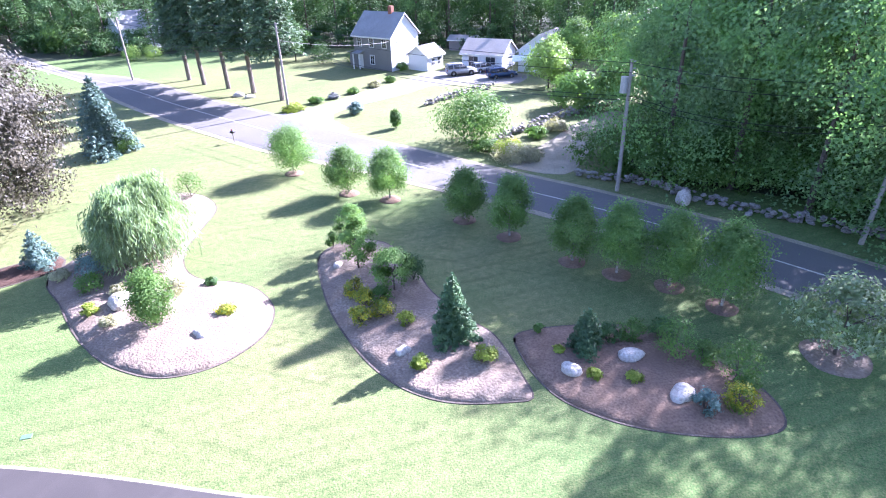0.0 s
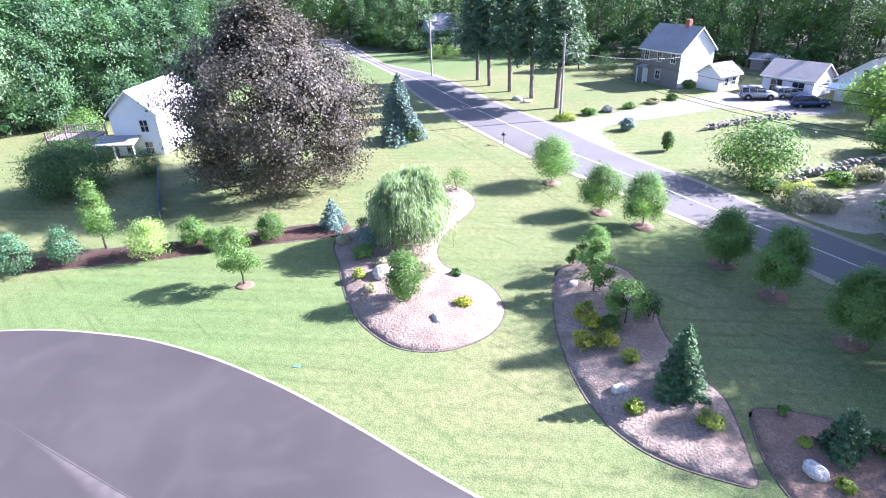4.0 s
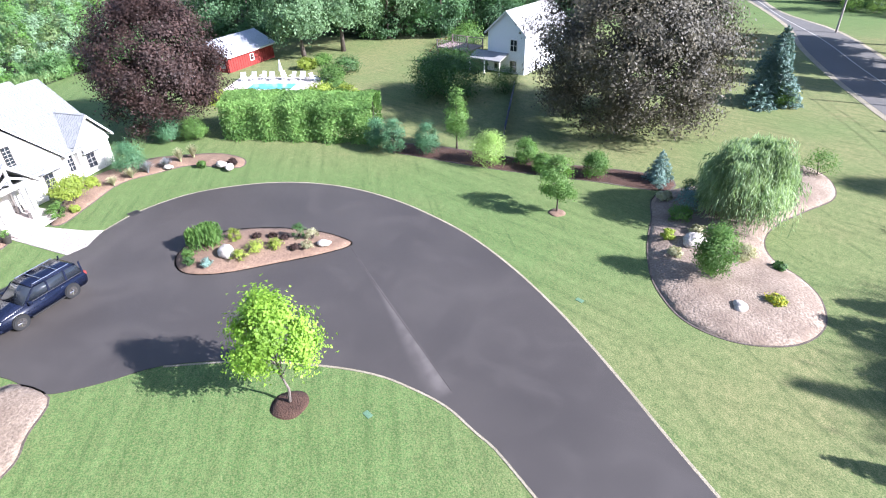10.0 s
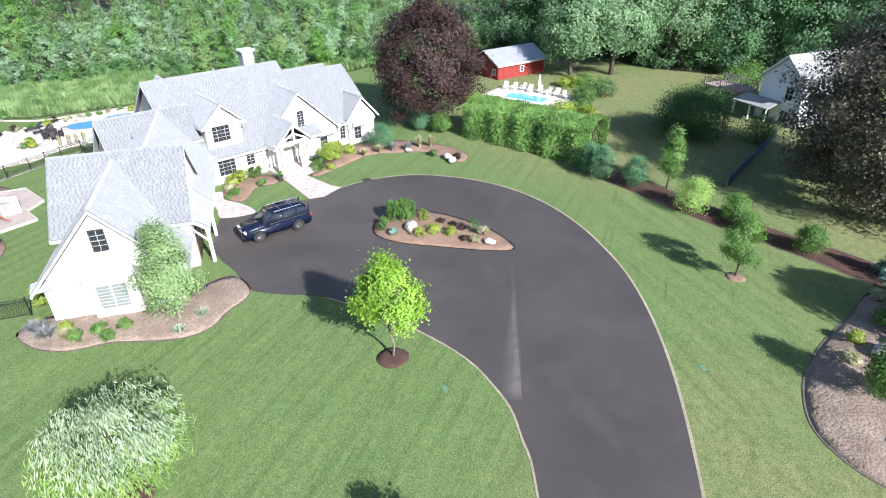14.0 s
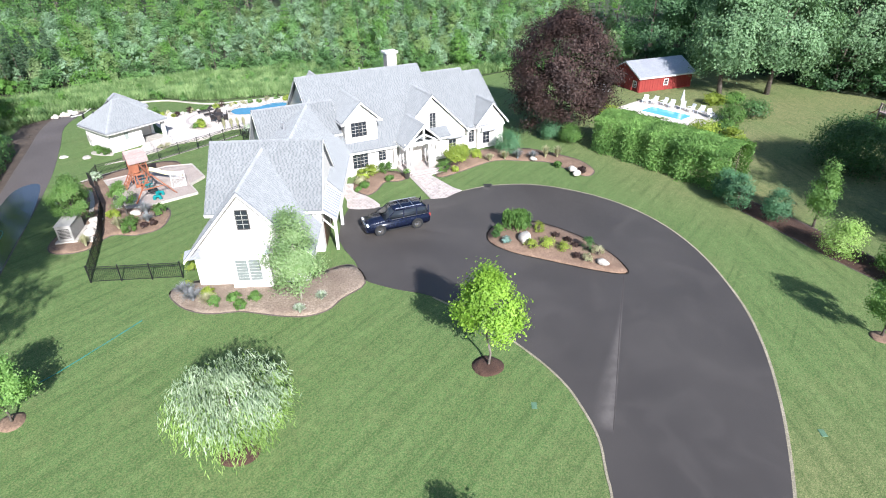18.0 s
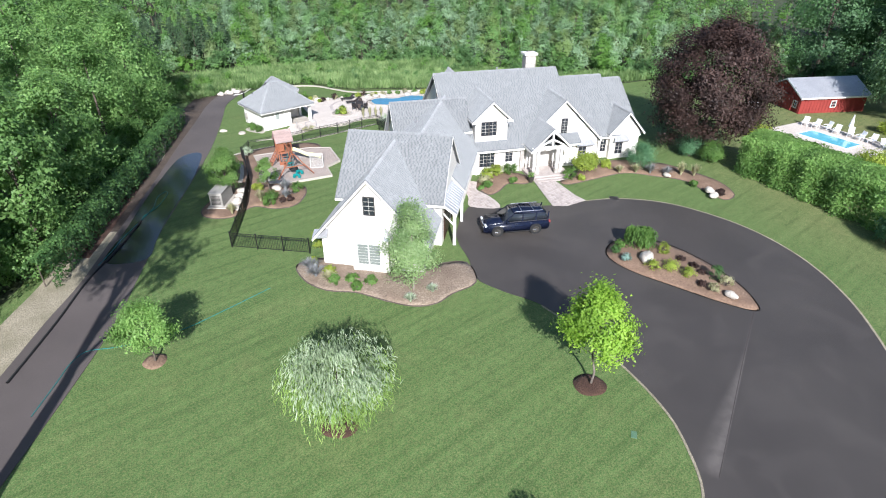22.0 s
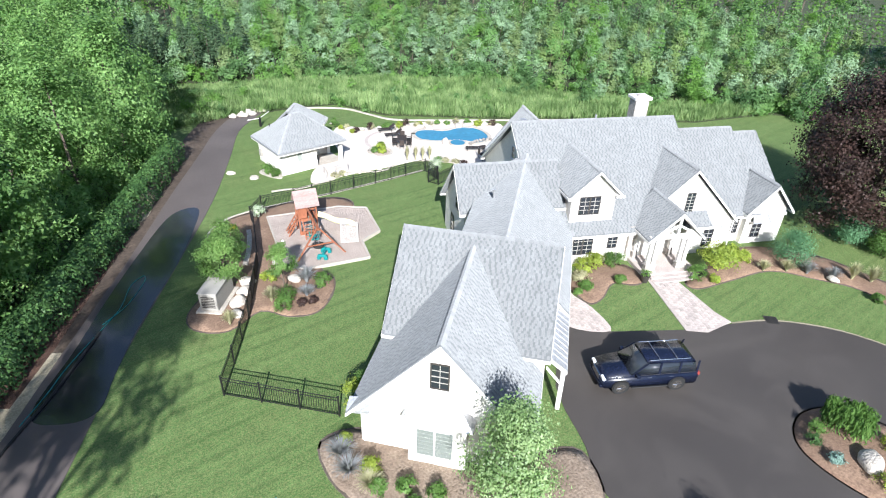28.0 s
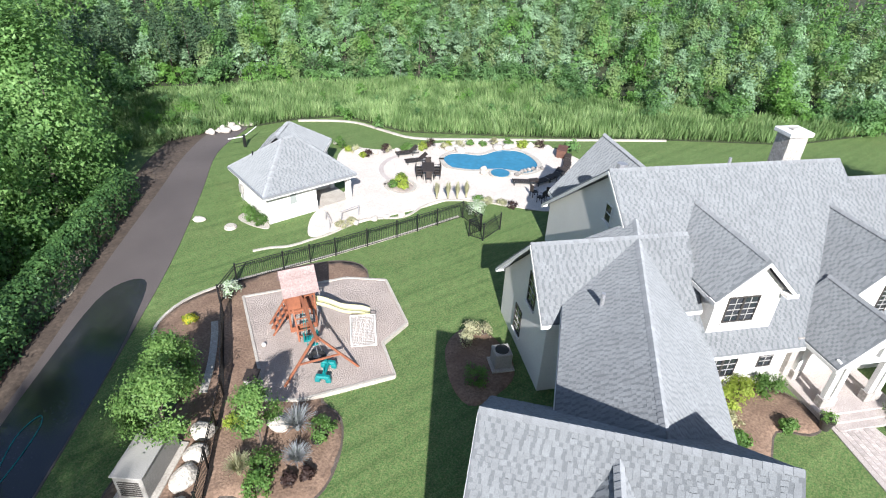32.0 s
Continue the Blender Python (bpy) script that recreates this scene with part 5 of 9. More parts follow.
def forest(name, label, poly, leaf, seed, spacing, hmin, hmax, per_tree, size, conifers=0.0, limit=4000, bottom=0.0, edge=None, rise=None, slim=0.52, bare=0.05):
    """Trees scattered over a polygon. edge: the line that they are seen from, behind which they are built more coarsely; rise: how their height grows behind it."""
    rng = np.random.default_rng(seed)
    xs, ys = [p[0] for p in poly], [p[1] for p in poly]
    spots = []
    for _ in range(limit):
        x, y = rng.uniform(min(xs), max(xs)), rng.uniform(min(ys), max(ys))
        if inside(x, y, poly) and all((x - a) ** 2 + (y - b) ** 2 > spacing ** 2 for a, b in spots):
            spots.append((x, y))
    verts, stems = [], bmesh.new()
    for x, y in spots:
        deep = depth_from(x, y, edge) if edge else 0.0
        h = rng.uniform(hmin, hmax)
        if rise:
            h *= min(rise[2], rise[0] + rise[1] * deep)
        w = h * slim * rng.uniform(0.8, 1.2)
        coarse = 1.0 if deep < 13 or rise else 1.7
        n = int(per_tree * rng.uniform(0.8, 1.2) * (h / (0.5 * (hmin + hmax))) ** 1.5 / coarse ** 2)
        if rng.random() < conifers:
            p, out = bough_points(rng, n, h, w * 0.95, bare)
        else:
            p, out, _ = crown_points(rng, n, w, h * 1.08, -0.08 * h, 60, w * 0.085, 0.5, 0.74, 0.34)
            p[:, 2] = np.maximum(p[:, 2], 0.2)
        keep = p[:, 2] > h * bottom
        p, out = p[keep], out[keep]
        q = leaf_faces(rng, p, size * coarse, 1.4, out)
        verts.append(q + np.array([x, y, 0.0]))
        tube(stems, (x, y, -0.1), (x, y, h * 0.8), h * 0.014, h * 0.004, 5)
    v = np.concatenate(verts)
    ob = link_mesh(name, mesh_from(name, v, leaf_index(len(v) // 3), leaf))
    tagged(ob, label, "woods", "", "stuff")
    tr = part(name + "_trunks", stems, BARK)
    tagged(tr, "slender trunks standing in the woods", "tree trunks", "", "stuff")
    return spots


WEST_EDGE = [(-33, -74), (-47, -85), (-58, -75), (-67, -67), (-80, -51), (-80, -37), (-85, -30), (-92, -16), (-106, -2)]
WEST = WEST_EDGE + [(-126, -12), (-124, -44), (-104, -80), (-78, -108), (-38, -112)]
WEST_DEEP = [(-126, -12), (-124, -44), (-104, -80), (-78, -108), (-38, -112), (-45, -125), (-110, -140), (-160, -50), (-150, 10)]
SOUTH = [(6, -29), (-5, -37.5), (-13, -45), (-21, -52), (-30, -61), (-34, -72), (-44, -100), (10, -75), (25, -45), (18, -30)]
BARNSIDE = [(-106, -2), (-103, 14), (-94, 26), (-87, 40), (-84, 52), (-92, 70), (-112, 96), (-150, 90), (-150, 10)]
NORTH = [(-112, 126), (-86, 114), (-60, 120), (-30, 122), (0, 118), (26, 100), (40, 120), (20, 165), (-60, 170), (-120, 150)]
EAST = [(9.5, 50.5), (14, 47), (22.5, 40.5), (33, 31.5), (54, 17), (66, 32), (54, 58), (42, 78), (36, 92), (28, 82), (19, 66), (13.5, 57)]
forest("woods_west", "dense young mixed woods beyond the marsh", WEST, L_FOREST2, 11, 3.4, 4.6, 8.8, 1750, 0.245, 0.04, 6000, 0.1, WEST_EDGE, (0.6, 0.013, 1.05), 0.54)
forest("woods_west_olive", "olive and yellow-green young trees in the woods", WEST, L_FOREST3, 9, 4.6, 4.6, 8.2, 1900, 0.245, 0.0, 3000, 0.1, WEST_EDGE, (0.6, 0.013, 1.05), 0.56)
forest("woods_west_tall", "darker taller trees among the young woods", WEST, L_FOREST, 12, 7.5, 7.5, 10.5, 2600, 0.24, 0.3, 1500, 0.1, WEST_EDGE, (0.62, 0.016, 1.1), 0.5)
forest("woods_west_deep", "far green woods behind the young trees", WEST_DEEP, L_FOREST, 10, 5.5, 9, 12, 800, 0.42, 0.25, 1500, 0.3)
forest("pine_grove", "dark pines with bare reddish lower trunks", [(-40, -82), (-48, -87), (-55, -80), (-60, -84), (-55, -96), (-40, -96)], L_PINE, 19, 2.6, 6.5, 9.0, 1900, 0.2, 1.0, 400, 0.0, None, None, 0.5, 0.34)
forest("woods_south", "tall leafy trees along the lane", SOUTH, L_LANE, 13, 4.6, 9, 14, 6000, 0.23, 0.0, 4000, 0.0, SOUTH[:6])
forest("woods_barn", "shady leafy woods behind the barn", BARNSIDE, L_BARN, 14, 6.0, 13, 19, 6000, 0.32, 0.0, 4000, 0.12, BARNSIDE[:7])
forest("woods_north", "dark shaded woods behind the farmhouse", NORTH, L_DEEP, 15, 6.5, 14, 20, 6500, 0.30, 0.3, 4000, 0.15, NORTH[:6])
forest("woods_east", "tall feathery green roadside woods", EAST, L_EAST, 16, 5.2, 18.5, 24.5, 14000, 0.23, 0.4, 4000, 0.0, EAST[:5], None, 0.58)
forest("woods_east_tall", "tallest trees of the roadside woods", [(15, 55), (19, 50), (25, 52), (24, 62), (18, 62)], L_EAST, 20, 4.5, 24, 27, 16000, 0.24, 0.3, 400, 0.0, None, None, 0.5)
understory("brush_west", "green brush at the edge of the marsh", WEST_EDGE, 1.6, L_FOREST, 21, 170, 1.5, 3.4, 0.22)
understory("brush_south", "brush and saplings beside the lane", SOUTH[:6], 1.2, L_LANE, 22, 110, 2, 5, 0.2)
understory("brush_barn", "brush at the edge of the lawn", BARNSIDE[:7], 1.8, L_BARN, 23, 90, 2, 5, 0.3)
understory("brush_north", "brush behind the farmhouse", NORTH[:6], 2.0, L_DEEP, 24, 90, 2, 5, 0.34)
understory("brush_east", "leafy brush along the stone wall", [(5.5, 51.5), (14, 48), (24, 44), (34, 37)], 1.3, L_GREEN, 25, 60, 2, 6, 0.2, 700)
reeds("marsh_reeds", "tall bright green marsh reeds", [(-46, -65), (-51, -63.5), (-55, -61), (-56, -53.5), (-65, -42.0), (-72.5, -33.5), (-80, -24), (-90, -18), (-85, -31), (-79, -42), (-79, -50), (-66, -66), (-57, -74), (-47, -80)], L_MARSH, 31, 60000, 0.6, 1.4)
reeds("lane_end_weeds", "rough green weeds beyond the end of the lane", [(-35.5, -67.0), (-41.0, -66.4), (-44.5, -66.0), (-46.2, -66.0), (-47.0, -80.0), (-40.0, -82.0), (-34.0, -74.0)], L_MARSH, 32, 13000, 0.4, 1.1)
understory("lane_end_brush", "low bushes beyond the end of the lane", [(-36.5, -69.0), (-41.0, -71.0), (-46.0, -72.0)], 2.2, L_FOREST, 28, 26, 0.8, 2.0, 0.15, 320)
forest("woods_far", "distant woods beyond the near trees", [(-45, -118), (-110, -132), (-158, -50), (-195, -30), (-210, -150), (-120, -230), (-10, -190), (14, -92), (-30, -92)], L_FOREST, 17, 8.0, 12, 17, 1300, 0.52, 0.2, 4000, 0.4)
forest("woods_road_end", "dark woods where the road bends away", [(-122, 122), (-168, 98), (-205, 160), (-150, 195), (-116, 156)], L_DEEP, 18, 7.0, 14, 20, 3400, 0.4, 0.2, 4000, 0.1)
understory("marsh_brush", "low dark bushes among the reeds", [(-55, -66), (-62, -58), (-70, -48), (-77, -38)], 4.0, L_FOREST, 27, 46, 0.8, 1.9, 0.15, 320)

# ---- trees and shrubs of the garden ----
ROW = [(-19.8, 47.9, 4.3, 4.0), (-13.5, 43.5, 3.9, 3.3), (-9.8, 42.4, 4.2, 3.2), (-3.5, 38.9, 3.9, 2.9), (-0.2, 36.3, 4.6, 2.6), (3.8, 33.0, 4.3, 3.0), (6.3, 31.6, 4.7, 3.0), (9.1, 30.4, 4.8, 3.3), (11.4, 28.4, 4.9, 3.7)]
for i, (x, y, h, w) in enumerate(ROW):
    broad_tree("birch_tree", "young multi-stemmed birch in a mulch ring", "tree", x, y, h, w, L_BIRCHROW, BIRCH_BARK, 100 + i, 0.1, 8500, 0.115, 90, spread=w * 0.1, shell=0.55, top=0.62, group="row of birches along the road")
broad_tree("flowering_tree", "small tree covered in white blossom", "tree", 15.4, 24.5, 4.2, 4.4, L_DAPPLE, BARK, 120, 0.22, 2600, 0.18, 50)
weeping("weeping_willow", "broad weeping willow with pale hanging shoots", -23.4, 31.2, 5.9, 5.6, L_WILLOW, BARK, 121, 1900, 0.15, 0.1, 0.2, 24, 0.6, 0.4, None, 1.15)
broad_tree("copper_beech", "huge copper beech with dark bronze foliage", "tree", -42.9, 35.9, 16.4, 20.0, L_COPPER, BARK, 122, -0.10, 66000, 0.22, 640, 0.4, spread=0.6, shell=0.62, top=0.48, limbs=14)
broad_tree("purple_maple", "large purple-leaved maple behind the front bed", "tree", -60.5, -5.0, 13.2, 12.8, L_PURPLE, BARK, 123, -0.02, 36000, 0.2, 260, 0.3, spread=0.6, shell=0.75, top=0.6, limbs=12)
broad_tree("maple_tree", "young bright lime-green maple on the lawn", "tree", -19.1, 0.1, 6.2, 3.7, L_MAPLE, PINE_BARK, 124, 0.2, 7500, 0.14, 60, 0.07, top=0.3)
broad_tree("young_tree", "young green tree in a mulch ring", "tree", -29.8, 20.6, 4.2, 2.9, L_FRESH, BARK, 125, 0.25, 4500, 0.11, 45)
broad_tree("young_tree", "small round-headed tree near the lane", "tree", -6.5, -20.4, 3.9, 3.2, L_FRESH, BARK, 126, 0.25, 5200, 0.11, 45)
weeping("dappled_willow", "weeping willow with silvery variegated shoots", -9.5, -8.9, 4.4, 4.7, L_SILVER, BARK, 127, 1150, 0.12, 0.9, 0.0, 18, 0.35, 0.32, L_LIME, 1.3)
broad_tree("garage_birch", "slim white-barked birch beside the garage", "tree", -20.6, -13.1, 6.6, 3.9, L_BIRCH, BIRCH_BARK, 128, 0.06, 9000, 0.11, 80, 0.07, top=0.25, shell=0.5)
conifer("blue_spruce", "tall silvery blue spruce near the road", "tree", -41.2, 53.0, 7.8, 6.0, L_BLUE, BARK, 130, 5200, 0.28, power=0.75)
conifer("blue_spruce", "small blue spruce in the mulch strip", "tree", -30.9, 30.4, 2.6, 2.5, L_BLUE, BARK, 131, 1700, 0.15, power=0.75)
conifer("spruce", "pointed green spruce in the middle bed", "tree", -2.9, 24.1, 4.0, 2.6, L_SPRUCE, BARK, 132, 3600, 0.16, z=0.2, power=0.7)
conifer("dark_spruce", "dense dark spruce in the east bed", "tree", 3.6, 23.7, 2.6, 1.9, L_SPRUCE, BARK, 133, 2400, 0.15, z=0.15, power=0.65)
shrub("arborvitae", "broad egg-shaped arborvitae in the willow bed", -19.0, 24.2, 3.5, 2.2, L_GREEN, 134, 5200, 0.11, z=0.25, top=0.65)

# ---- beds: shrubs, flowers, boulders ----
def boulder(x, y, w, h, seed, z=0.0, label="pale granite boulder bedded in mulch", material=None, name="boulder", d=None):
    bm = bmesh.new()
    bmesh.ops.create_icosphere(bm, subdivisions=3, radius=0.5)
    for v in bm.verts:
        k = 1 + 0.35 * noise.noise(v.co * 1.7 + Vector((seed * 3.1, 0, 0))) + 0.12 * noise.noise(v.co * 5 + Vector((0, seed, 0)))
        v.co = Vector((v.co.x * k * w, v.co.y * k * (d or w * 0.75), max(v.co.z * k * h * 1.25, -0.25 * h)))
    for f in bm.faces:
        f.smooth = True
    ob = part(name, bm, material or ROCK)
    ob.matrix_basis = pose(x, y, z + h * 0.35, 0, 0, seed * 47 % 360)
    return tagged(ob, label, "boulder")


for i, (x, y, w, h, z) in enumerate([(-5.3, 22.9, 0.8, 0.5, 0.2), (-10.9, 31.2, 0.75, 0.45, 0.15), (2.75, 22.1, 1.0, 0.6, 0.15), (5.65, 23.4, 1.2, 0.6, 0.2), (7.5, 20.9, 1.3, 0.6, 0.12), (-22.2, 25.9, 1.8, 1.1, 0.2), (-16.1, 23.5, 1.0, 0.5, 0.25), (-33.1, -1.6, 1.3, 0.8, 0.25), (-31.9, 4.4, 0.9, 0.5, 0.2), (-26.0, -33.4, 1.0, 0.5, 0.1), (-47.7, -0.4, 0.9, 0.6, 0.1), (-48.6, -1.0, 1.1, 0.5, 0.15), (-50.1, -5.3, 0.8, 0.4, 0.15), (-23.8, -35.4, 1.1, 0.6, 0.05), (-23.0, -34.6, 1.0, 0.7, 0.05), (-22.2, -34.0, 1.2, 0.6, 0.05), (-21.4, -33.0, 0.9, 0.5, 0.05), (-33.6, -52.0, 0.9, 0.4, -0.1), (-38.6, 78.2, 1.8, 1.0, -0.2), (-36.6, 77.2, 1.4, 0.8, -0.15)]):
    boulder(x, y, w, h * 0.85, i + 1, z)
boulder(12.9, 42.6, 1.5, 1.35, 40, 0, "big pale upright boulder by the road")


for i in range(16):
    f = i / 15
    boulder(-43.2 - 4.6 * f + 0.5 * math.sin(i * 2.3), -65.7 + 0.5 * math.sin(i * 5.1), 0.7 + 0.35 * math.sin(i * 3.7), 0.4 + 0.15 * math.cos(i * 1.9), 60 + i, 0, "pale broken rock in a rubble heap")


def ring(x, y, r, material, seed, label="round mulch ring under a tree", z=0.0):
    loop = [(x + r * math.cos(a) * (1 + 0.06 * math.sin(a * 3 + seed)), y + r * math.sin(a) * (1 + 0.06 * math.cos(a * 2 + seed))) for a in np.linspace(0, math.tau, 25)[:-1]]
    return structure("mulch_ring", mound(loop, 0.12, seed=seed, rough=0.04), material, label, "mulch ring")


for i, (x, y, h, w) in enumerate(ROW):
    ring(x, y, 0.85, MULCH, i + 0.5)
ring(15.4, 24.4, 1.5, MULCH_PALE, 20)
ring(-19.05, 0.1, 0.85, MULCH_DARK, 21)
ring(-9.3, -8.8, 0.95, MULCH_DARK, 22)
ring(-6.5, -20.5, 0.65, MULCH, 23)
ring(-29.75, 20.6, 0.6, MULCH, 24)

# willow bed
for i, (x, y, h, w, l, lab) in enumerate([(-25.0, 27.2, 1.2, 1.6, L_GREEN, "rounded green shrub in the willow bed"), (-27.4, 30.6, 1.5, 2.0, L_DEEP, "dark green shrub in the willow bed"), (-26.0, 29.0, 1.6, 1.9, L_BLUE, "blue-green shrub beside the willow"), (-26.5, 42.0, 2.0, 2.6, L_GREEN, "leafy shrub at the bed's far end"), (-23.4, 24.9, 0.7, 0.9, L_GOLD, "golden low shrub by the boulder"), (-23.0, 26.9, 0.8, 1.0, L_GRASS, "straw-coloured tuft by the boulder"), (-28.0, 28.5, 0.6, 1.2, L_GRASS, "pale low grass at the bed's edge"), (-15.7, 25.6, 0.5, 1.0, L_FLOWER, "low clump of yellow flowers"), (-18.1, 28.6, 0.35, 0.7, L_DEEP, "small dark green plant"), (-19.6, 27.4, 1.0, 1.4, L_GRASS, "pale grass beneath the willow"), (-21.6, 23.9, 0.6, 0.9, L_GRASS, "dry grass tuft")]):
    shrub("shrub", lab, x, y, h, w, l, 200 + i, 700, 0.12, z=0.2)
# middle bed
broad_tree("serviceberry", "small green tree at the bed's north end", "tree", -9.5, 30.9, 3.6, 2.3, L_FRESH, BARK, 220, 0.12, 3600, 0.11, 40, z=0.2)
broad_tree("serviceberry", "tall slim green shrub tree", "tree", -10.4, 33.2, 3.2, 2.1, L_FRESH, BARK, 221, 0.1, 3400, 0.11, 40, z=0.2)
broad_tree("small_maple", "rounded bright green young tree", "tree", -6.8, 28.5, 2.7, 2.4, L_FRESH, BARK, 222, 0.2, 3600, 0.11, 40, z=0.25)
for i, (x, y, h, w, l, lab) in enumerate([(-5.9, 30.0, 1.6, 1.5, L_DEEP, "dark upright shrub"), (-12.0, 33.8, 1.0, 1.0, L_GREEN, "small green shrub at the bed's tip"), (-8.2, 26.9, 1.1, 1.2, L_FLOWER, "tall yellow daisies"), (-6.9, 25.8, 1.1, 1.3, L_FLOWER, "bright yellow daisies"), (-8.0, 25.3, 1.0, 1.2, L_FLOWER, "clump of yellow daisies"), (-9.0, 27.9, 1.1, 1.2, L_FLOWER, "yellow-green daisies"), (-7.3, 27.4, 0.9, 1.3, L_GREEN, "leafy daisy clump"), (-5.5, 25.2, 0.8, 0.9, L_GOLD, "golden tuft"), (-4.3, 21.9, 0.75, 0.85, L_GOLD, "small golden shrub"), (-1.2, 22.5, 0.95, 1.1, L_GOLD, "rounded golden shrub")]):
    shrub("shrub" if l is not L_FLOWER else "daisy_clump", lab, x, y, h, w, l, 230 + i, 700, 0.11, z=0.22, category="shrub" if l is not L_FLOWER else "flowers")
# east bed
for i, (x, y, h, w, l, lab) in enumerate([(4.8, 24.7, 1.0, 1.2, L_DEEP, "low dark juniper"), (6.0, 25.0, 1.1, 1.4, L_GREEN, "spreading green yew"), (7.4, 25.2, 1.1, 1.3, L_DEEP, "dark green yew"), (7.7, 23.7, 2.3, 1.9, L_GREEN, "tall leafy green shrub"), (9.0, 23.4, 1.1, 1.6, L_GREEN, "spreading juniper"), (10.2, 22.2, 2.2, 1.9, L_GREEN, "loose leafy shrub"), (8.2, 20.2, 0.9, 1.1, L_BLUE, "small blue-grey shrub"), (9.7, 20.4, 1.2, 1.5, L_FLOWER, "yellow flowering clump"), (10.3, 21.4, 0.9, 1.0, L_GREEN, "green perennial clump"), (3.8, 21.8, 0.5, 0.7, L_GOLD, "small golden perennial"), (5.55, 21.8, 0.45, 0.75, L_GOLD, "low golden perennial"), (2.3, 23.6, 0.4, 0.5, L_GOLD, "tiny golden plant"), (1.4, 25.3, 0.4, 0.5, L_GREEN, "tiny green plant")]):
    shrub("shrub" if l is not L_FLOWER else "daisy_clump", lab, x, y, h, w, l, 250 + i, 700, 0.11, z=0.15, category="shrub" if l is not L_FLOWER else "flowers")
# driveway island
weeping("weeping_shrub", "small weeping evergreen in the island", -34.9, -2.9, 1.7, 2.2, L_GREEN, BARK, 270, 300, 0.12, 0.1, 0.2)
for i, (x, y, h, w, l, lab) in enumerate([(-33.9, -3.9, 0.6, 0.8, L_GREEN, "small green mound"), (-33.0, -3.9, 0.5, 0.7, L_DEEP, "small dark mound"), (-32.4, -2.9, 0.5, 0.7, L_BLUE, "small blue-green mound"), (-32.2, -0.9, 0.7, 1.1, L_GOLD, "golden rounded shrub by the boulder"), (-33.0, 0.1, 0.7, 1.2, L_GOLD, "golden rounded shrub"), (-32.8, 1.4, 0.6, 1.1, L_GOLD, "low golden rounded shrub"), (-33.4, 3.0, 1.1, 1.0, L_DEEP, "small dark upright conifer"), (-32.9, 3.8, 0.8, 0.9, L_GRASS, "straw-coloured grass tuft"), (-34.9, -1.0, 0.9, 1.0, L_GOLD, "pale golden shrub"), (-34.6, 0.4, 0.35, 0.6, L_PURPLE, "dark purple perennial"), (-34.2, 1.4, 0.35, 0.6, L_PURPLE, "purple-leaved perennial"), (-33.6, 2.1, 0.3, 0.6, L_PURPLE, "low purple plant"), (-32.2, 2.5, 0.3, 0.6, L_PURPLE, "low bronze plant"), (-31.9, 3.3, 0.6, 0.7, L_GRASS, "pale grass tuft")]):
    shrub("shrub", lab, x, y, h, w, l, 280 + i, 520, 0.08, z=0.22)


def grass_tuft(x, y, h, w, leaf, seed, label, n=260, z=0.05):
    """Long narrow blades that arch out from one root."""
    rng = np.random.default_rng(seed)
    label = label if len(label.split()) > 3 else label + " in the bed"
    t = thing("ornamental_grass", label, "grass clump", pose(x, y, z))
    ang, lean = rng.random(n) * math.tau, rng.random(n) ** 0.7
    hh = h * rng.uniform(0.7, 1.1, n)
    rows = []
    for s in (0, 0.4, 0.75, 1.0):
        r = w * 0.5 * lean * s ** 1.8 + 0.04
        rows.append(np.stack([r * np.cos(ang), r * np.sin(ang), hh * (s - 0.35 * lean * s ** 3)], 1))
    side = np.stack([-np.sin(ang), np.cos(ang), np.zeros(n)], 1) * 0.022
    verts, quads = [], []
    for k in range(3):
        a, b = rows[k], rows[k + 1]
        f0, f1 = 1 - k * 0.25, 1 - (k + 1) * 0.28
        verts.append(np.stack([a - side * f0, a + side * f0, b + side * f1, b - side * f1], 1).reshape(-1, 3))
    v = np.concatenate(verts)
    link_mesh("blades", mesh_from("blades", v, quad_index(len(v) // 4), leaf), t)
    part("crown", tube(bmesh.new(), (0, 0, -0.05), (0, 0, 0.08), 0.07, 0.05, 6), BARK, t)
    return t


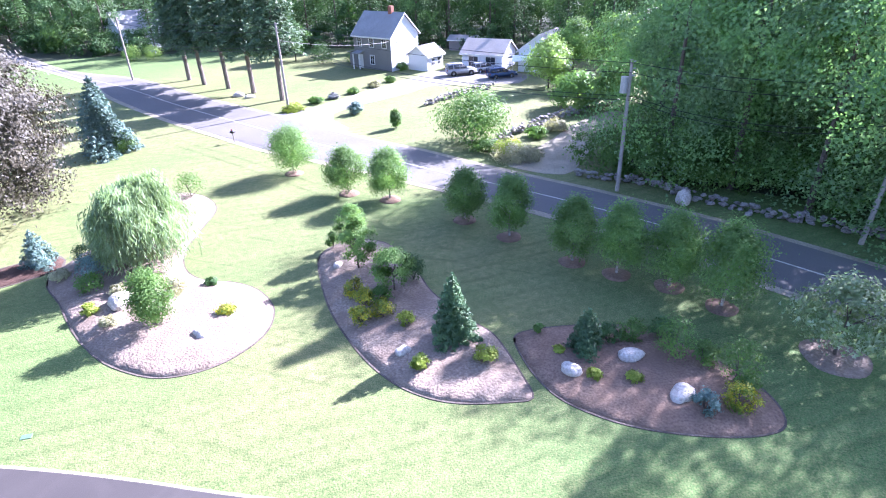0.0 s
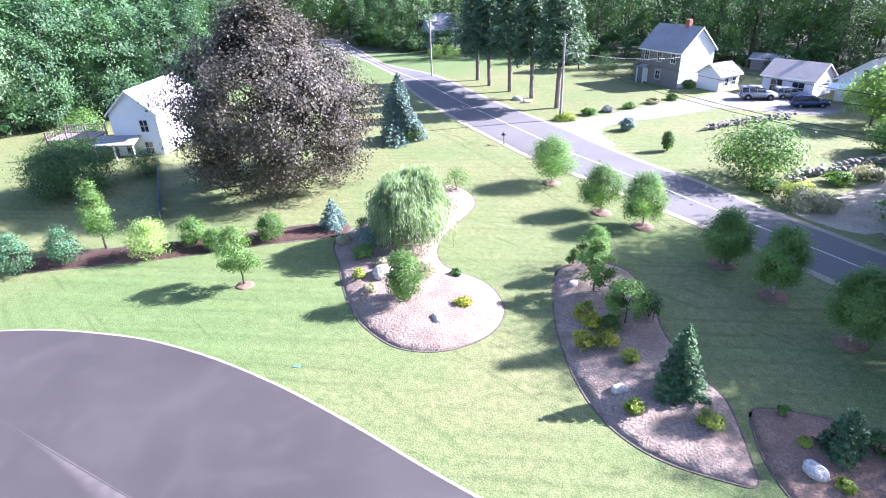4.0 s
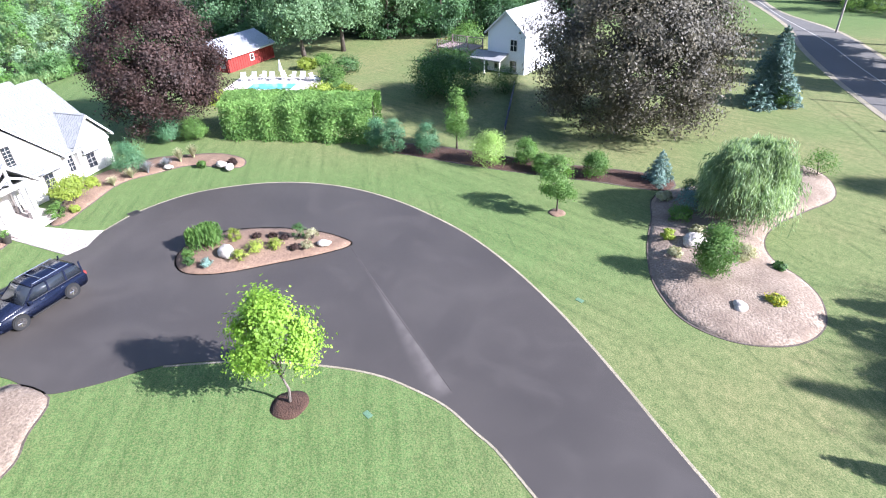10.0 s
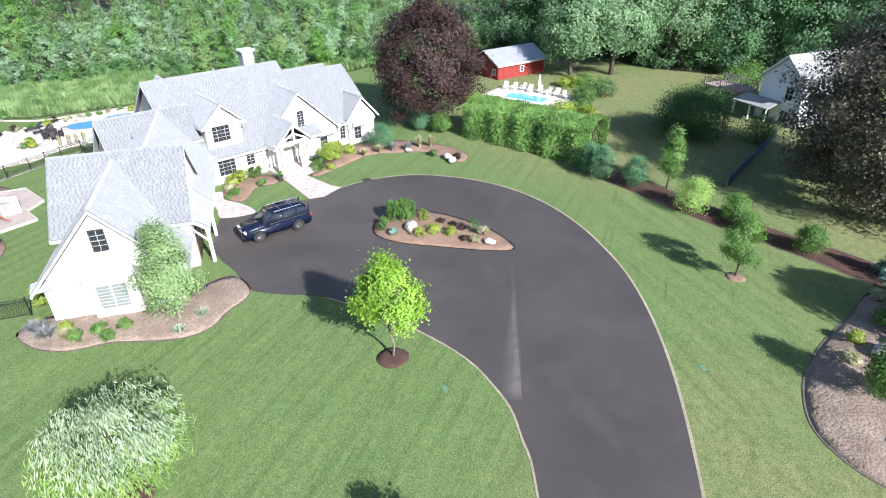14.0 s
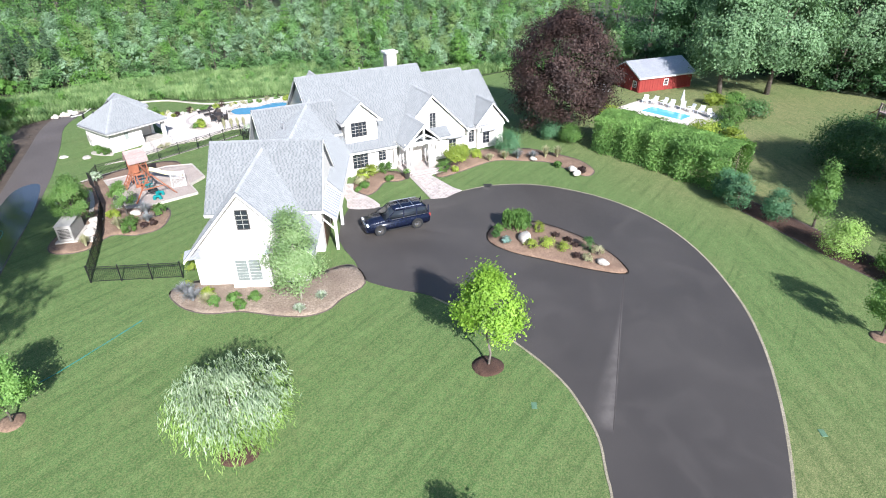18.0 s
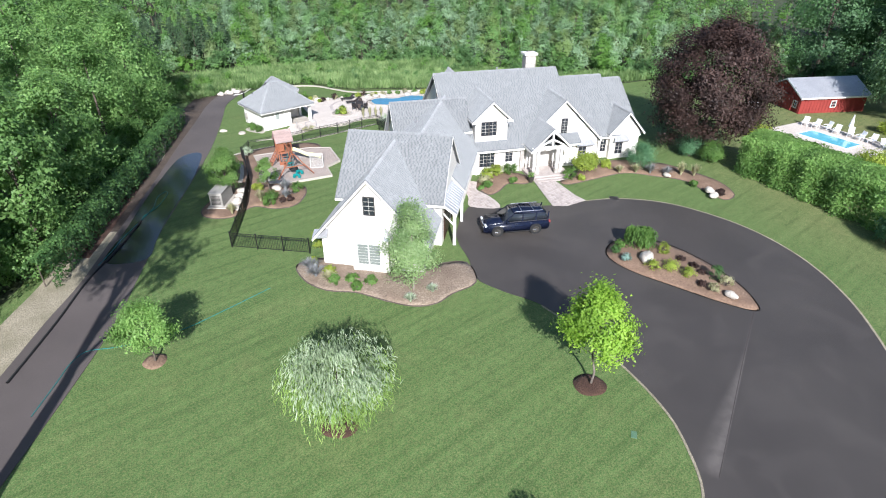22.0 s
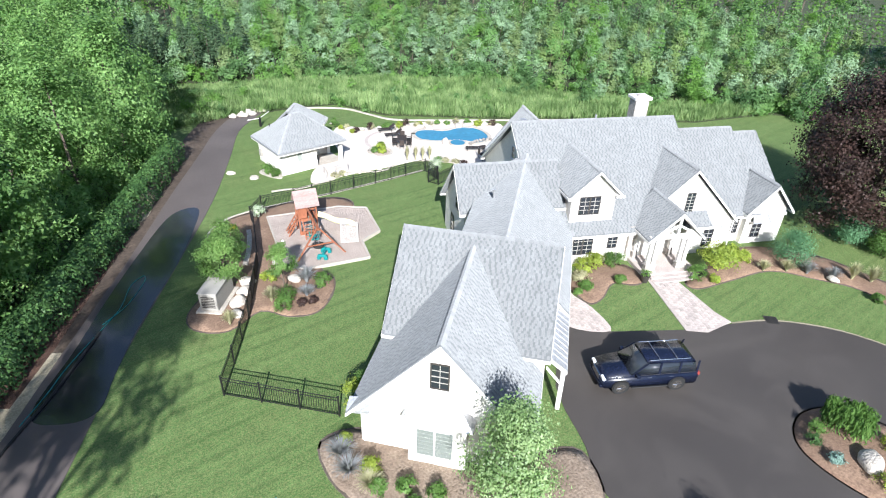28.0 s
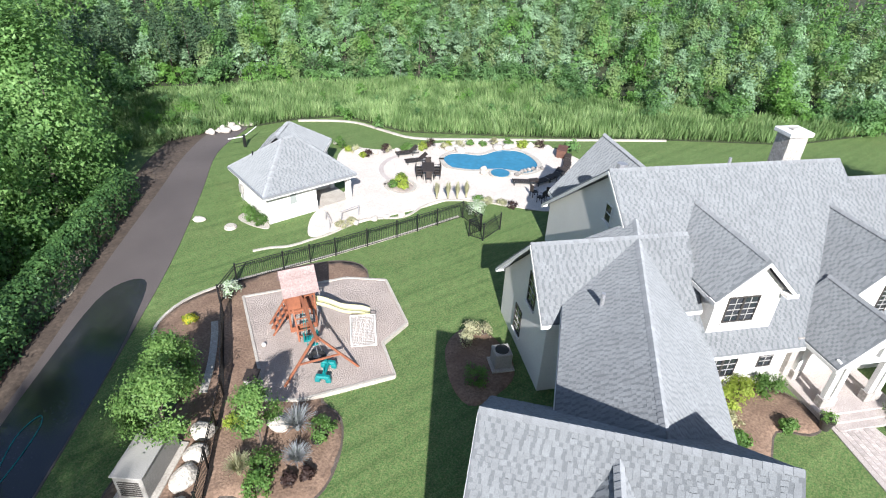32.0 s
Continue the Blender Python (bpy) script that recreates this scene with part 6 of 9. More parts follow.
# along the house
for i, (x, y, h, w, l, lab) in enumerate([(-40.9, -18.9, 1.0, 1.4, L_GOLD, "golden rounded shrub under the window"), (-39.8, -19.2, 0.9, 1.3, L_GOLD, "yellow-green shrub under the window"), (-41.9, -17.9, 1.1, 1.5, L_GREEN, "green shrub beside the porch"), (-38.6, -18.8, 0.6, 1.2, L_GRASS, "pale yellow low shrub"), (-38.0, -18.1, 0.5, 0.9, L_GREEN, "small green perennial"), (-40.2, -16.6, 0.5, 0.8, L_GREEN, "small green mound by the walk"), (-44.2, -12.8, 0.9, 1.3, L_GREEN, "green shrub beside the steps"), (-47.1, -11.8, 1.1, 1.1, L_GOLD, "golden-green shrub by the wall"), (-48.6, -10.9, 1.0, 1.1, L_GOLD, "rounded yellow-green shrub"), (-50.9, -8.2, 2.5, 2.7, L_ARBOR, "large blue-green rounded shrub"), (-44.6, -11.7, 0.5, 0.7, L_GOLD, "small golden plant"), (-49.3, -2.6, 0.5, 0.8, L_GREEN, "low green plant in the bed"), (-48.7, -0.1, 0.5, 0.8, L_PURPLE, "small bronze plant by the boulders"), (-57.2, -5.1, 2.3, 2.3, L_ARBOR, "rounded blue-green evergreen"), (-56.8, -3.0, 2.1, 2.3, L_GREEN, "rounded green evergreen"), (-37.0, -18.2, 0.4, 0.5, L_GREEN, "small plant by the walk")]):
    shrub("shrub", lab, x, y, h, w, l, 310 + i, 900 if h < 2 else 3600, 0.1, z=0.08)
broad_tree("golden_maple", "small golden-green Japanese maple by the entrance", "tree", -45.9, -11.9, 2.3, 2.7, L_GOLD, BARK, 330, 0.25, 2000, 0.13, 45, z=0.08)
for i, (x, y, h, w, l, lab) in enumerate([(-50.0, -6.9, 1.1, 1.5, L_SAGE, "silvery Russian sage"), (-49.4, -8.1, 1.0, 1.3, L_GRASS, "striped pale grass"), (-50.4, -5.4, 1.0, 1.3, L_SAGE, "lavender-blue sage clump"), (-51.2, -4.3, 1.5, 1.3, L_GRASS, "tall straw-coloured feather grass"), (-51.6, -3.2, 1.5, 1.3, L_GRASS, "tall feathery grass clump"), (-48.4, -9.4, 0.9, 1.2, L_GRASS, "pale variegated grass"), (-18.3, -20.6, 1.0, 1.6, L_SAGE, "purple sage at the garage corner"), (-17.9, -19.6, 1.0, 1.6, L_SAGE, "silvery spiky grass"), (-18.0, -18.4, 0.9, 1.4, L_GRASS, "variegated striped grass"), (-26.4, -32.6, 1.3, 1.7, L_SAGE, "silvery sage in the play bed"), (-25.4, -31.4, 0.9, 1.3, L_SAGE, "grey-green sage"), (-20.6, -32.6, 1.1, 1.0, L_GRASS, "straw-coloured grass by the box"), (-23.6, -32.6, 1.2, 1.2, L_GRASS, "tall grass by the fence"), (-21.1, -11.9, 0.7, 0.9, L_WHITE, "white-flowered perennial"), (-19.4, -12.4, 0.7, 0.9, L_WHITE, "white flowering plant by the birch")]):
    grass_tuft(x, y, h, w, l, 340 + i, lab)
for i, (x, y, h, w, l, lab) in enumerate([(-18.9, -17.1, 0.55, 0.85, L_GREEN, "clipped green ball shrub"), (-19.5, -15.9, 0.55, 0.85, L_GREEN, "clipped green globe shrub"), (-18.4, -16.2, 0.5, 0.8, L_GREEN, "small clipped green shrub"), (-18.1, -18.0, 0.6, 0.8, L_GREEN, "round clipped shrub"), (-18.6, -18.9, 0.7, 0.9, L_GOLD, "golden shrub by the bay"), (-18.9, -20.9, 0.6, 0.7, L_GOLD, "yellow flowering plant by the fence"), (-20.9, -22.4, 1.5, 1.4, L_GOLD, "tall yellow-green shrub behind the fence"), (-21.8, -22.8, 1.3, 1.2, L_GREEN, "green shrub by the garage wall"), (-24.3, -32.0, 0.9, 1.3, L_GREEN, "green shrub in the play bed"), (-23.6, -31.4, 0.9, 1.2, L_GREEN, "rounded green shrub by the fence"), (-25.1, -39.5, 0.9, 1.0, L_GREEN, "small shrub by the fence"), (-24.9, -34.6, 0.8, 1.0, L_GOLD, "yellow-flowered shrub"), (-30.0, -42.6, 1.0, 1.1, L_WHITE, "white hydrangea by the fence"), (-27.3, -42.3, 0.5, 0.7, L_FLOWER, "yellow flowers by the stone edge"), (-26.9, -31.6, 0.9, 1.2, L_GREEN, "green leafy clump"), (-25.2, -30.6, 0.4, 0.6, L_PURPLE, "small bronze plant"), (-24.6, -30.9, 0.4, 0.6, L_PURPLE, "dark leaved plant"), (-46.9, -38.4, 1.1, 1.5, L_WHITE, "white hydrangea at the gate")]):
    shrub("shrub", lab, x, y, h, w, l, 360 + i, 650, 0.1, z=0.08)
broad_tree("crabapple", "small leafy tree beside the fence", "tree", -22.7, -36.0, 4.0, 3.2, L_FRESH, BARK, 390, 0.22, 4500, 0.11, 45)
broad_tree("crabapple", "small leafy tree in the fence bed", "tree", -24.1, -37.8, 3.6, 2.6, L_FRESH, BARK, 391, 0.22, 3600, 0.11, 40)
broad_tree("young_tree", "slender young tree beside the play yard", "tree", -24.8, -32.9, 3.6, 1.9, L_FRESH, BARK, 392, 0.3, 2600, 0.1, 34)

# the shrub row beside the neighbour's lot
for i, (x, y, h, w, l, lab) in enumerate([(-47.0, 12.4, 2.9, 2.1, L_ARBOR, "blue-green arborvitae by the hedge"), (-45.2, 13.4, 3.2, 2.1, L_ARBOR, "full blue-green arborvitae by the hedge"), (-44.0, 16.1, 2.8, 2.1, L_ARBOR, "dense blue-green arborvitae in the strip")]):
    shrub("arborvitae", lab, x, y, h, w, l, 400 + i, 2600, 0.12, group="evergreens beside the hedge", top=0.55)
broad_tree("columnar_tree", "narrow upright columnar tree, slightly leaning", "tree", -43.9, 18.9, 5.4, 1.9, L_FRESH, BARK, 405, 0.08, 4200, 0.12, 90, spread=0.22, top=0.6, shell=0.4)
for i, (x, y, h, w, l, lab) in enumerate([(-39.6, 19.9, 2.8, 3.0, L_LIME, "big bright yellow-green shrub"), (-38.3, 22.7, 2.3, 1.9, L_GREEN, "upright green shrub in the strip"), (-36.2, 23.2, 1.6, 1.5, L_GREEN, "small green shrub in the strip"), (-33.8, 26.5, 2.1, 2.0, L_GREEN, "rounded green shrub in the strip"), (-59.0, 24.2, 4.6, 8.0, L_DEEP, "huge spreading dark green shrub"), (-57.4, 30.4, 2.9, 3.4, L_DEEP, "dark rounded shrub by the porch"), (-39.9, 53.4, 2.3, 2.1, L_GREEN, "rounded green shrub beside the spruce")]):
    shrub("shrub", lab, x, y, h, w, l, 410 + i, 2600 if w < 5 else 9000, 0.12 if w < 5 else 0.19)


def hedge(name, label, pts, half, h, leaf, seed, n, size):
    rng = np.random.default_rng(seed)
    seg = [Vector(p) for p in pts]
    lens = [(b - a).length for a, b in zip(seg, seg[1:])]
    t = thing(name, label, "hedge", pose(seg[0].x, seg[0].y, 0))
    k = rng.choice(len(lens), n, p=np.array(lens) / sum(lens))
    f = rng.random(n)
    a = np.array([list(seg[i]) for i in k]) + f[:, None] * np.array([list(seg[i + 1] - seg[i]) for i in k])
    d = np.array([list((seg[i + 1] - seg[i]).normalized()) for i in k])
    ang = rng.uniform(-0.15, math.pi + 0.15, n)
    bulge = 1 + 0.12 * np.sin(a[:, 0] * 1.9 + a[:, 1] * 1.3) + 0.1 * rng.normal(size=n)
    off = np.cos(ang) * half * bulge
    zz = np.clip(np.sin(ang), 0.0, 1) ** 0.55 * h * (0.93 + 0.07 * bulge) 
    zz = np.where(np.abs(np.cos(ang)) > 0.72, rng.random(n) * h * 0.9, zz)
    p = np.stack([a[:, 0] - d[:, 1] * off - seg[0].x, a[:, 1] + d[:, 0] * off - seg[0].y, np.maximum(zz, 0.05)], 1)
    out = np.stack([-d[:, 1] * np.cos(ang), d[:, 0] * np.cos(ang), np.sin(ang)], 1)
    link_mesh("foliage", mesh_from("foliage", leaf_faces(rng, p, size, 1.5, out), leaf_index(n), leaf), t)
    bm = bmesh.new()
    for q, r in zip(seg, seg[1:]):
        for s in np.arange(0.05, 1, 0.18):
            c = q.lerp(r, s)
            tube(bm, (c.x - seg[0].x, c.y - seg[0].y, -0.05), (c.x - seg[0].x, c.y - seg[0].y, h * 0.8), 0.05, 0.02, 5)
    part("stem", bm, BARK, t)["kind"] = "stuff"
    return t


hedge("hedge", "tall thick clipped green hedge", [(-57.6, 0.6), (-55.2, 5.0), (-52.6, 9.4), (-50.4, 13.4)], 2.3, 4.0, L_FRESH, 430, 52000, 0.16)
hedge("lane_hedge", "dark arborvitae hedge along the lane", [(-6.0, -33.2), (-13.0, -39.9), (-20.0, -46.6), (-27.0, -53.6), (-32.0, -58.8)], 0.9, 2.2, L_DEEP, 431, 16000, 0.17)

# ---- the car ----
NAVY = mat("navy_car_paint", (0.008, 0.011, 0.028), (0.006, 0.009, 0.022), 0.5, 8.0, 0.22, 0.0, spec=0.4)
CHROME = mat("chrome", (0.62, 0.62, 0.63), (0.55, 0.55, 0.56), 2.0, 20.0, 0.18, 0.0, metal=1.0)
LAMP_GLASS = glass_mat("lamp_glass", (0.62, 0.64, 0.66))


def profile_body(bm, prof, halfw, tuck=0.0):
    """A body drawn from its side profile (x, z, width factor), closed on both sides."""
    l = [bm.verts.new((x, halfw * k, z)) for x, z, k in prof]
    r = [bm.verts.new((x, -halfw * k, z)) for x, z, k in prof]
    n = len(prof)
    for i in range(n):
        bm.faces.new((l[i], l[(i + 1) % n], r[(i + 1) % n], r[i]))
    bm.faces.new(l[::-1])
    bm.faces.new(r)
    bmesh.ops.recalc_face_normals(bm, faces=bm.faces)
    bmesh.ops.bevel(bm, geom=[e for e in bm.edges if e.calc_face_angle(0) > 0.6], offset=0.07, segments=3, affect="EDGES")
    for f in bm.faces:
        f.smooth = True
    return bm


def car(name, label, m, paint, length=5.3, width=2.03, height=1.92, detail=True):
    t = thing(name, label, "car", m)
    s, h = length / 5.3, height / 1.92
    lower = [(-2.6, 0.45, 0.93), (-2.62, 0.95, 0.97), (-2.5, 1.12, 0.98), (1.25, 1.18, 0.98), (2.35, 1.05, 0.92), (2.62, 0.85, 0.88), (2.64, 0.45, 0.86), (2.45, 0.3, 0.9), (-2.45, 0.3, 0.95)]
    body = part("body", profile_body(bmesh.new(), [(x * s, z * h, k) for x, z, k in lower], width / 2), paint, t)
    cabin = [(-2.5, 1.1, 0.95), (-2.3, 1.72, 0.82), (-2.0, 1.8, 0.8), (0.35, 1.84, 0.8), (1.25, 1.16, 0.93)]
    part("cabin_glass", profile_body(bmesh.new(), [(x * s, z * h, k) for x, z, k in cabin], width / 2), GLASS, t)
    roof = [(-2.38, 1.74, 0.83), (-2.0, 1.87, 0.82), (-0.6, 1.92, 0.82), (0.3, 1.88, 0.81), (0.42, 1.80, 0.82), (-2.3, 1.70, 0.84)]
    part("roof", profile_body(bmesh.new(), [(x * s, z * h, k) for x, z, k in roof], width / 2), paint, t)
    for sy in (-1, 1):
        for x0, x1 in ((1.2, 0.38), (-0.28, -0.36), (-1.35, -1.45), (-2.35, -2.42)):
            part("pillar", prism(bmesh.new(), [(x0 * s, sy * width / 2 * 0.945, 1.14 * h), (x0 * s - 0.12, sy * width / 2 * 0.945, 1.14 * h), (x1 * s - 0.1, sy * width / 2 * 0.835, 1.82 * h), (x1 * s, sy * width / 2 * 0.835, 1.82 * h)], (0, sy * 0.02, 0)), paint, t)
        part("mirror", boxed(0.75 * s, 0.98 * s, sy * width / 2 * 0.98 - 0.12 + sy * 0.1, sy * width / 2 * 0.98 + 0.12 + sy * 0.1, 1.15 * h, 1.34 * h, 0.04), paint, t)
        part("roof_rail", tube(bmesh.new(), (0.2 * s, sy * width * 0.36, 1.94 * h), (-2.0 * s, sy * width * 0.36, 1.93 * h), 0.025, 0.025, 6), CHROME, t)
        for x in (0.15, -1.05):
            part("door_handle", boxed((x - 0.12) * s, (x + 0.12) * s, sy * width / 2 * 0.975 - 0.02, sy * width / 2 * 0.975 + 0.02, 0.98 * h, 1.02 * h, 0.01), CHROME, t)
        part("window_trim", beam(bmesh.new(), (0.9 * s, sy * width / 2 * 0.96, 1.2 * h), (-2.35 * s, sy * width / 2 * 0.955, 1.2 * h), 0.02, 0.035), CHROME, t)
        part("running_board", boxed(-1.0 * s, 1.0 * s, sy * width / 2 * 0.9 - 0.1, sy * width / 2 * 0.9 + 0.1, 0.3 * h, 0.36 * h, 0.02), BLACK_METAL, t)
        part("headlight", boxed(2.3 * s, 2.6 * s, sy * 0.66 - 0.2, sy * 0.66 + 0.2, 0.8 * h, 0.97 * h, 0.04), LAMP_GLASS, t)
        part("tail_light", boxed(-2.66 * s, -2.5 * s, sy * 0.86 - 0.1, sy * 0.86 + 0.08, 0.85 * h, 1.1 * h, 0.03), RED_BARN, t)
    part("grille", boxed(2.56 * s, 2.67 * s, -0.45, 0.45, 0.6 * h, 0.92 * h, 0.03), CHROME, t)
    part("bumper", boxed(2.5 * s, 2.7 * s, -0.85, 0.85, 0.36 * h, 0.56 * h, 0.05), paint, t)
    for k in range(2):
        part("crossbar", tube(bmesh.new(), ((-0.35 - k * 0.95) * s, -width * 0.36, 1.95 * h), ((-0.35 - k * 0.95) * s, width * 0.36, 1.95 * h), 0.025, 0.025, 6), CHROME, t)
    for x in (1.6, -1.48):
        for sy in (-1, 1):
            y = sy * width / 2 * 0.86
            bm = tube(bmesh.new(), (x * s, y - 0.13, 0.40 * h), (x * s, y + 0.13, 0.40 * h), 0.40 * h, 0.40 * h, 24)
            tyre = part("wheel", bm, RUBBER, t)
            bm = bmesh.new()
            tube(bm, (x * s, y, 0.40 * h), (x * s, y + sy * 0.145, 0.40 * h), 0.28 * h, 0.26 * h, 20)
            rim = part("rim", bm, SASH, tyre)
            for a in range(6):
                q = a * math.tau / 6
                part("spoke", tube(bmesh.new(), (x * s, y + sy * 0.15, 0.40 * h), (x * s + 0.24 * math.cos(q), y + sy * 0.15, 0.40 * h + 0.24 * math.sin(q)), 0.035, 0.025, 5), CHROME, tyre)
            part("wheel_arch", tube(bmesh.new(), (x * s, y - 0.02, 0.42 * h), (x * s, y + sy * 0.105, 0.42 * h), 0.47 * h, 0.47 * h, 24), BLACK_METAL, t)
    return t


car("suv", "dark navy SUV parked on the driveway court", pose(-32.1, -11.95, 0.03, 0, 0, math.degrees(math.atan2(-2.09, 2.13))), NAVY)
SILVER = mat("silver_car_paint", (0.42, 0.43, 0.45), (0.36, 0.37, 0.39), 0.6, 8.0, 0.25, 0.0, 0.4, spec=0.7)
BLUE_PAINT = mat("blue_car_paint", (0.05, 0.09, 0.18), (0.04, 0.07, 0.15), 0.6, 8.0, 0.25, 0.0, spec=0.7)
car("parked_van", "silver van parked by the farm sheds", pose(-8.3, 92.2, 0.03, 0, 0, 20), SILVER, 4.9, 1.9, 1.8)
car("parked_car", "silver car parked by the farm sheds", pose(-4.6, 94.8, 0.03, 0, 0, 30), SILVER, 4.5, 1.8, 1.5)
car("parked_car", "dark blue car parked beside the sheds", pose(-1.9, 90.0, 0.03, 0, 0, 25), BLUE_PAINT, 4.6, 1.8, 1.55)
car("parked_car", "dark car parked beneath the far trees", pose(-74, 115, 0.03, 0, 0, -50), BLUE_PAINT, 4.6, 1.8, 1.6)


# ---- plain gabled buildings ----
def building(name, label, m, lx, ly, eave, ridge, wall, roof_m, windows=(), door=None, over=0.35, trim=None, category="house"):
    """A gabled house: ridge along local x; windows as (face, along, z, w, h)."""
    t = thing(name, label, category, m)
    bm = bmesh.new()
    sec = [(-ly / 2, -0.1), (ly / 2, -0.1), (ly / 2, eave), (0, ridge), (-ly / 2, eave)]
    rows = [[bm.verts.new((e, y, z)) for y, z in sec] for e in (-lx / 2, lx / 2)]
    bm.faces.new(rows[0][::-1])
    bm.faces.new(rows[1])
    for k in range(5):
        bm.faces.new((rows[0][k], rows[0][(k + 1) % 5], rows[1][(k + 1) % 5], rows[1][k]))
    bmesh.ops.recalc_face_normals(bm, faces=bm.faces)
    part("wall", bm, wall, t)
    slope = (ridge - eave) / (ly / 2)
    for s in (-1, 1):
        y1, z1 = s * (ly / 2 + over), eave - over * slope + 0.12
        bm = prism(bmesh.new(), [(-lx / 2 - over, 0, ridge + 0.12), (lx / 2 + over, 0, ridge + 0.12), (lx / 2 + over, y1, z1), (-lx / 2 - over, y1, z1)], (0, 0, -0.12))
        bmesh.ops.recalc_face_normals(bm, faces=bm.faces)
        part("roof", bm, roof_m, t)
        part("fascia", beam(bmesh.new(), (-lx / 2 - over, y1, z1), (lx / 2 + over, y1, z1), 0.05, 0.2), trim or TRIM, t)
        for e in (-1, 1):
            part("bargeboard", beam(bmesh.new(), (e * (lx / 2 + over), 0, ridge + 0.1), (e * (lx / 2 + over), y1, z1), 0.05, 0.2), trim or TRIM, t)
    for f, a, z, w, h in windows:
        rot = {"y": 0, "-y": math.pi, "x": -math.pi / 2, "-x": math.pi / 2}[f]
        d = ly / 2 if "y" in f else lx / 2
        tf = Matrix.Rotation(rot, 4, "Z") @ Matrix.Translation((a, d, z))
        bm = bmesh.new()
        for x0, x1, z0, z1 in ((-w / 2 - 0.09, -w / 2, -h / 2 - 0.09, h / 2 + 0.09), (w / 2, w / 2 + 0.09, -h / 2 - 0.09, h / 2 + 0.09), (-w / 2, w / 2, h / 2, h / 2 + 0.09), (-w / 2, w / 2, -h / 2 - 0.09, -h / 2)):
            box(bm, x0, x1, -0.02, 0.06, z0, z1)
        win = part("window", bm, trim or TRIM, t, "", tf)
        part("pane", boxed(-w / 2, w / 2, -0.02, 0.015, -h / 2, h / 2), GLASS, win, "", tf)
        part("glazing_bar", boxed(-w / 2, w / 2, 0.015, 0.04, -0.025, 0.025), trim or TRIM, win, "", tf)
        part("glazing_bar", boxed(-0.02, 0.02, 0.015, 0.038, -h / 2, h / 2), trim or TRIM, win, "", tf)
    return t


def heading(ax, ay, bx, by):
    return math.degrees(math.atan2(by - ay, bx - ax))


# grey farmhouse: front faces the road
FH = pose(-21.6, 100.2, 0, 0, 0, heading(-27.3, 100.2, -19.9, 95.9))
wins = [("-y", a, z, 0.85, 1.35) for a in (-2.7, 0.1, 2.8) for z in (4.25, 1.55) if not (a == -2.7 and z < 2)] + [("x", a, 4.2, 0.8, 1.3) for a in (-1.4, 1.4)] + [("x", 0, 6.6, 0.6, 0.9)]
fh = building("farmhouse", "two-storey grey farmhouse with pale gable end", FH, 8.2, 7.0, 5.4, 8.6, GREY_SIDING, GREY_ROOF, wins)
part("gable_cladding", prism(bmesh.new(), [(4.13, -3.5, 0), (4.13, 3.5, 0), (4.13, 3.5, 5.4), (4.13, 0, 8.5), (4.13, -3.5, 5.4)], (-0.05, 0, 0)), WHITE_SIDING, fh)
part("chimney", boxed(1.2, 1.9, -0.35, 0.35, 7.5, 9.6, 0.02), BRICK_RED, fh)
part("entry_hood", slab([(-3.5, -4.8, 2.6), (-1.9, -4.8, 2.6), (-1.9, -3.5, 2.9), (-3.5, -3.5, 2.9)], 0.12), GREY_ROOF, fh)
for x in (-3.4, -2.0):
    part("porch_post", boxed(x - 0.08, x + 0.08, -4.75, -4.6, -0.1, 2.6), TRIM, fh)
part("door", boxed(-3.1, -2.2, -3.56, -3.5, 0.1, 2.2, 0.01), TRIM, fh)
part("lean_to", boxed(-6.4, -4.1, -2.5, 2.5, -0.1, 2.2), GREY_SIDING, fh)
part("lean_to_roof", slab([(-6.7, -2.8, 2.3), (-4.1, -2.8, 3.0), (-4.1, 2.8, 3.0), (-6.7, 2.8, 2.3)], 0.12), GREY_ROOF, fh)
building("sunroom", "low white sunroom beside the farmhouse", pose(-14.6, 97.9, 0, 0, 0, 60), 4.2, 4.0, 2.4, 3.7, WHITE_SIDING, GREY_ROOF, [("-y", -1, 1.3, 0.7, 1.0), ("-y", 0.6, 1.3, 0.7, 1.0), ("x", 0, 1.3, 0.8, 1.0)], category="annex")
building("tan_garage", "low garage with a pale tan hipped roof", pose(-4.2, 99.2, 0, 0, 0, -20), 7.0, 6.0, 2.5, 4.3, WHITE_SIDING, TAN_ROOF, [("-y", -1.5, 1.2, 1.6, 1.6), ("-y", 1.5, 1.2, 1.6, 1.6)], category="garage")
building("grey_barn", "pale barn-shaped garage with loft window", pose(5.2, 97.2, 0, 0, 0, 68), 8.0, 6.6, 3.2, 5.6, WHITE_SIDING, TAN_ROOF, [("-x", 0, 4.0, 1.2, 0.9)], category="garage")
building("small_shed", "low grey shed at the woods' edge", pose(-9.8, 117.0, 0, 0, 0, -12), 5.0, 3.0, 2.0, 2.6, GREY_SIDING, GREY_ROOF, [], category="shed")
car_canopy = thing("canopy", "white canopy tent beside the sheds", "canopy", pose(1.2, 92.5, 0, 0, 0, 20))
part("canopy_top", slab([(-2.2, -1.6, 2.3), (2.2, -1.6, 2.3), (1.6, 0, 2.9), (2.2, 1.6, 2.3), (-2.2, 1.6, 2.3), (-1.6, 0, 2.9)], 0.05), WHITE_SIDING, car_canopy)
for x in (-2.1, 2.1):
    for y in (-1.5, 1.5):
        part("canopy_leg", tube(bmesh.new(), (x, y, -0.05), (x, y, 2.3), 0.04, 0.04, 6), STEEL, car_canopy)
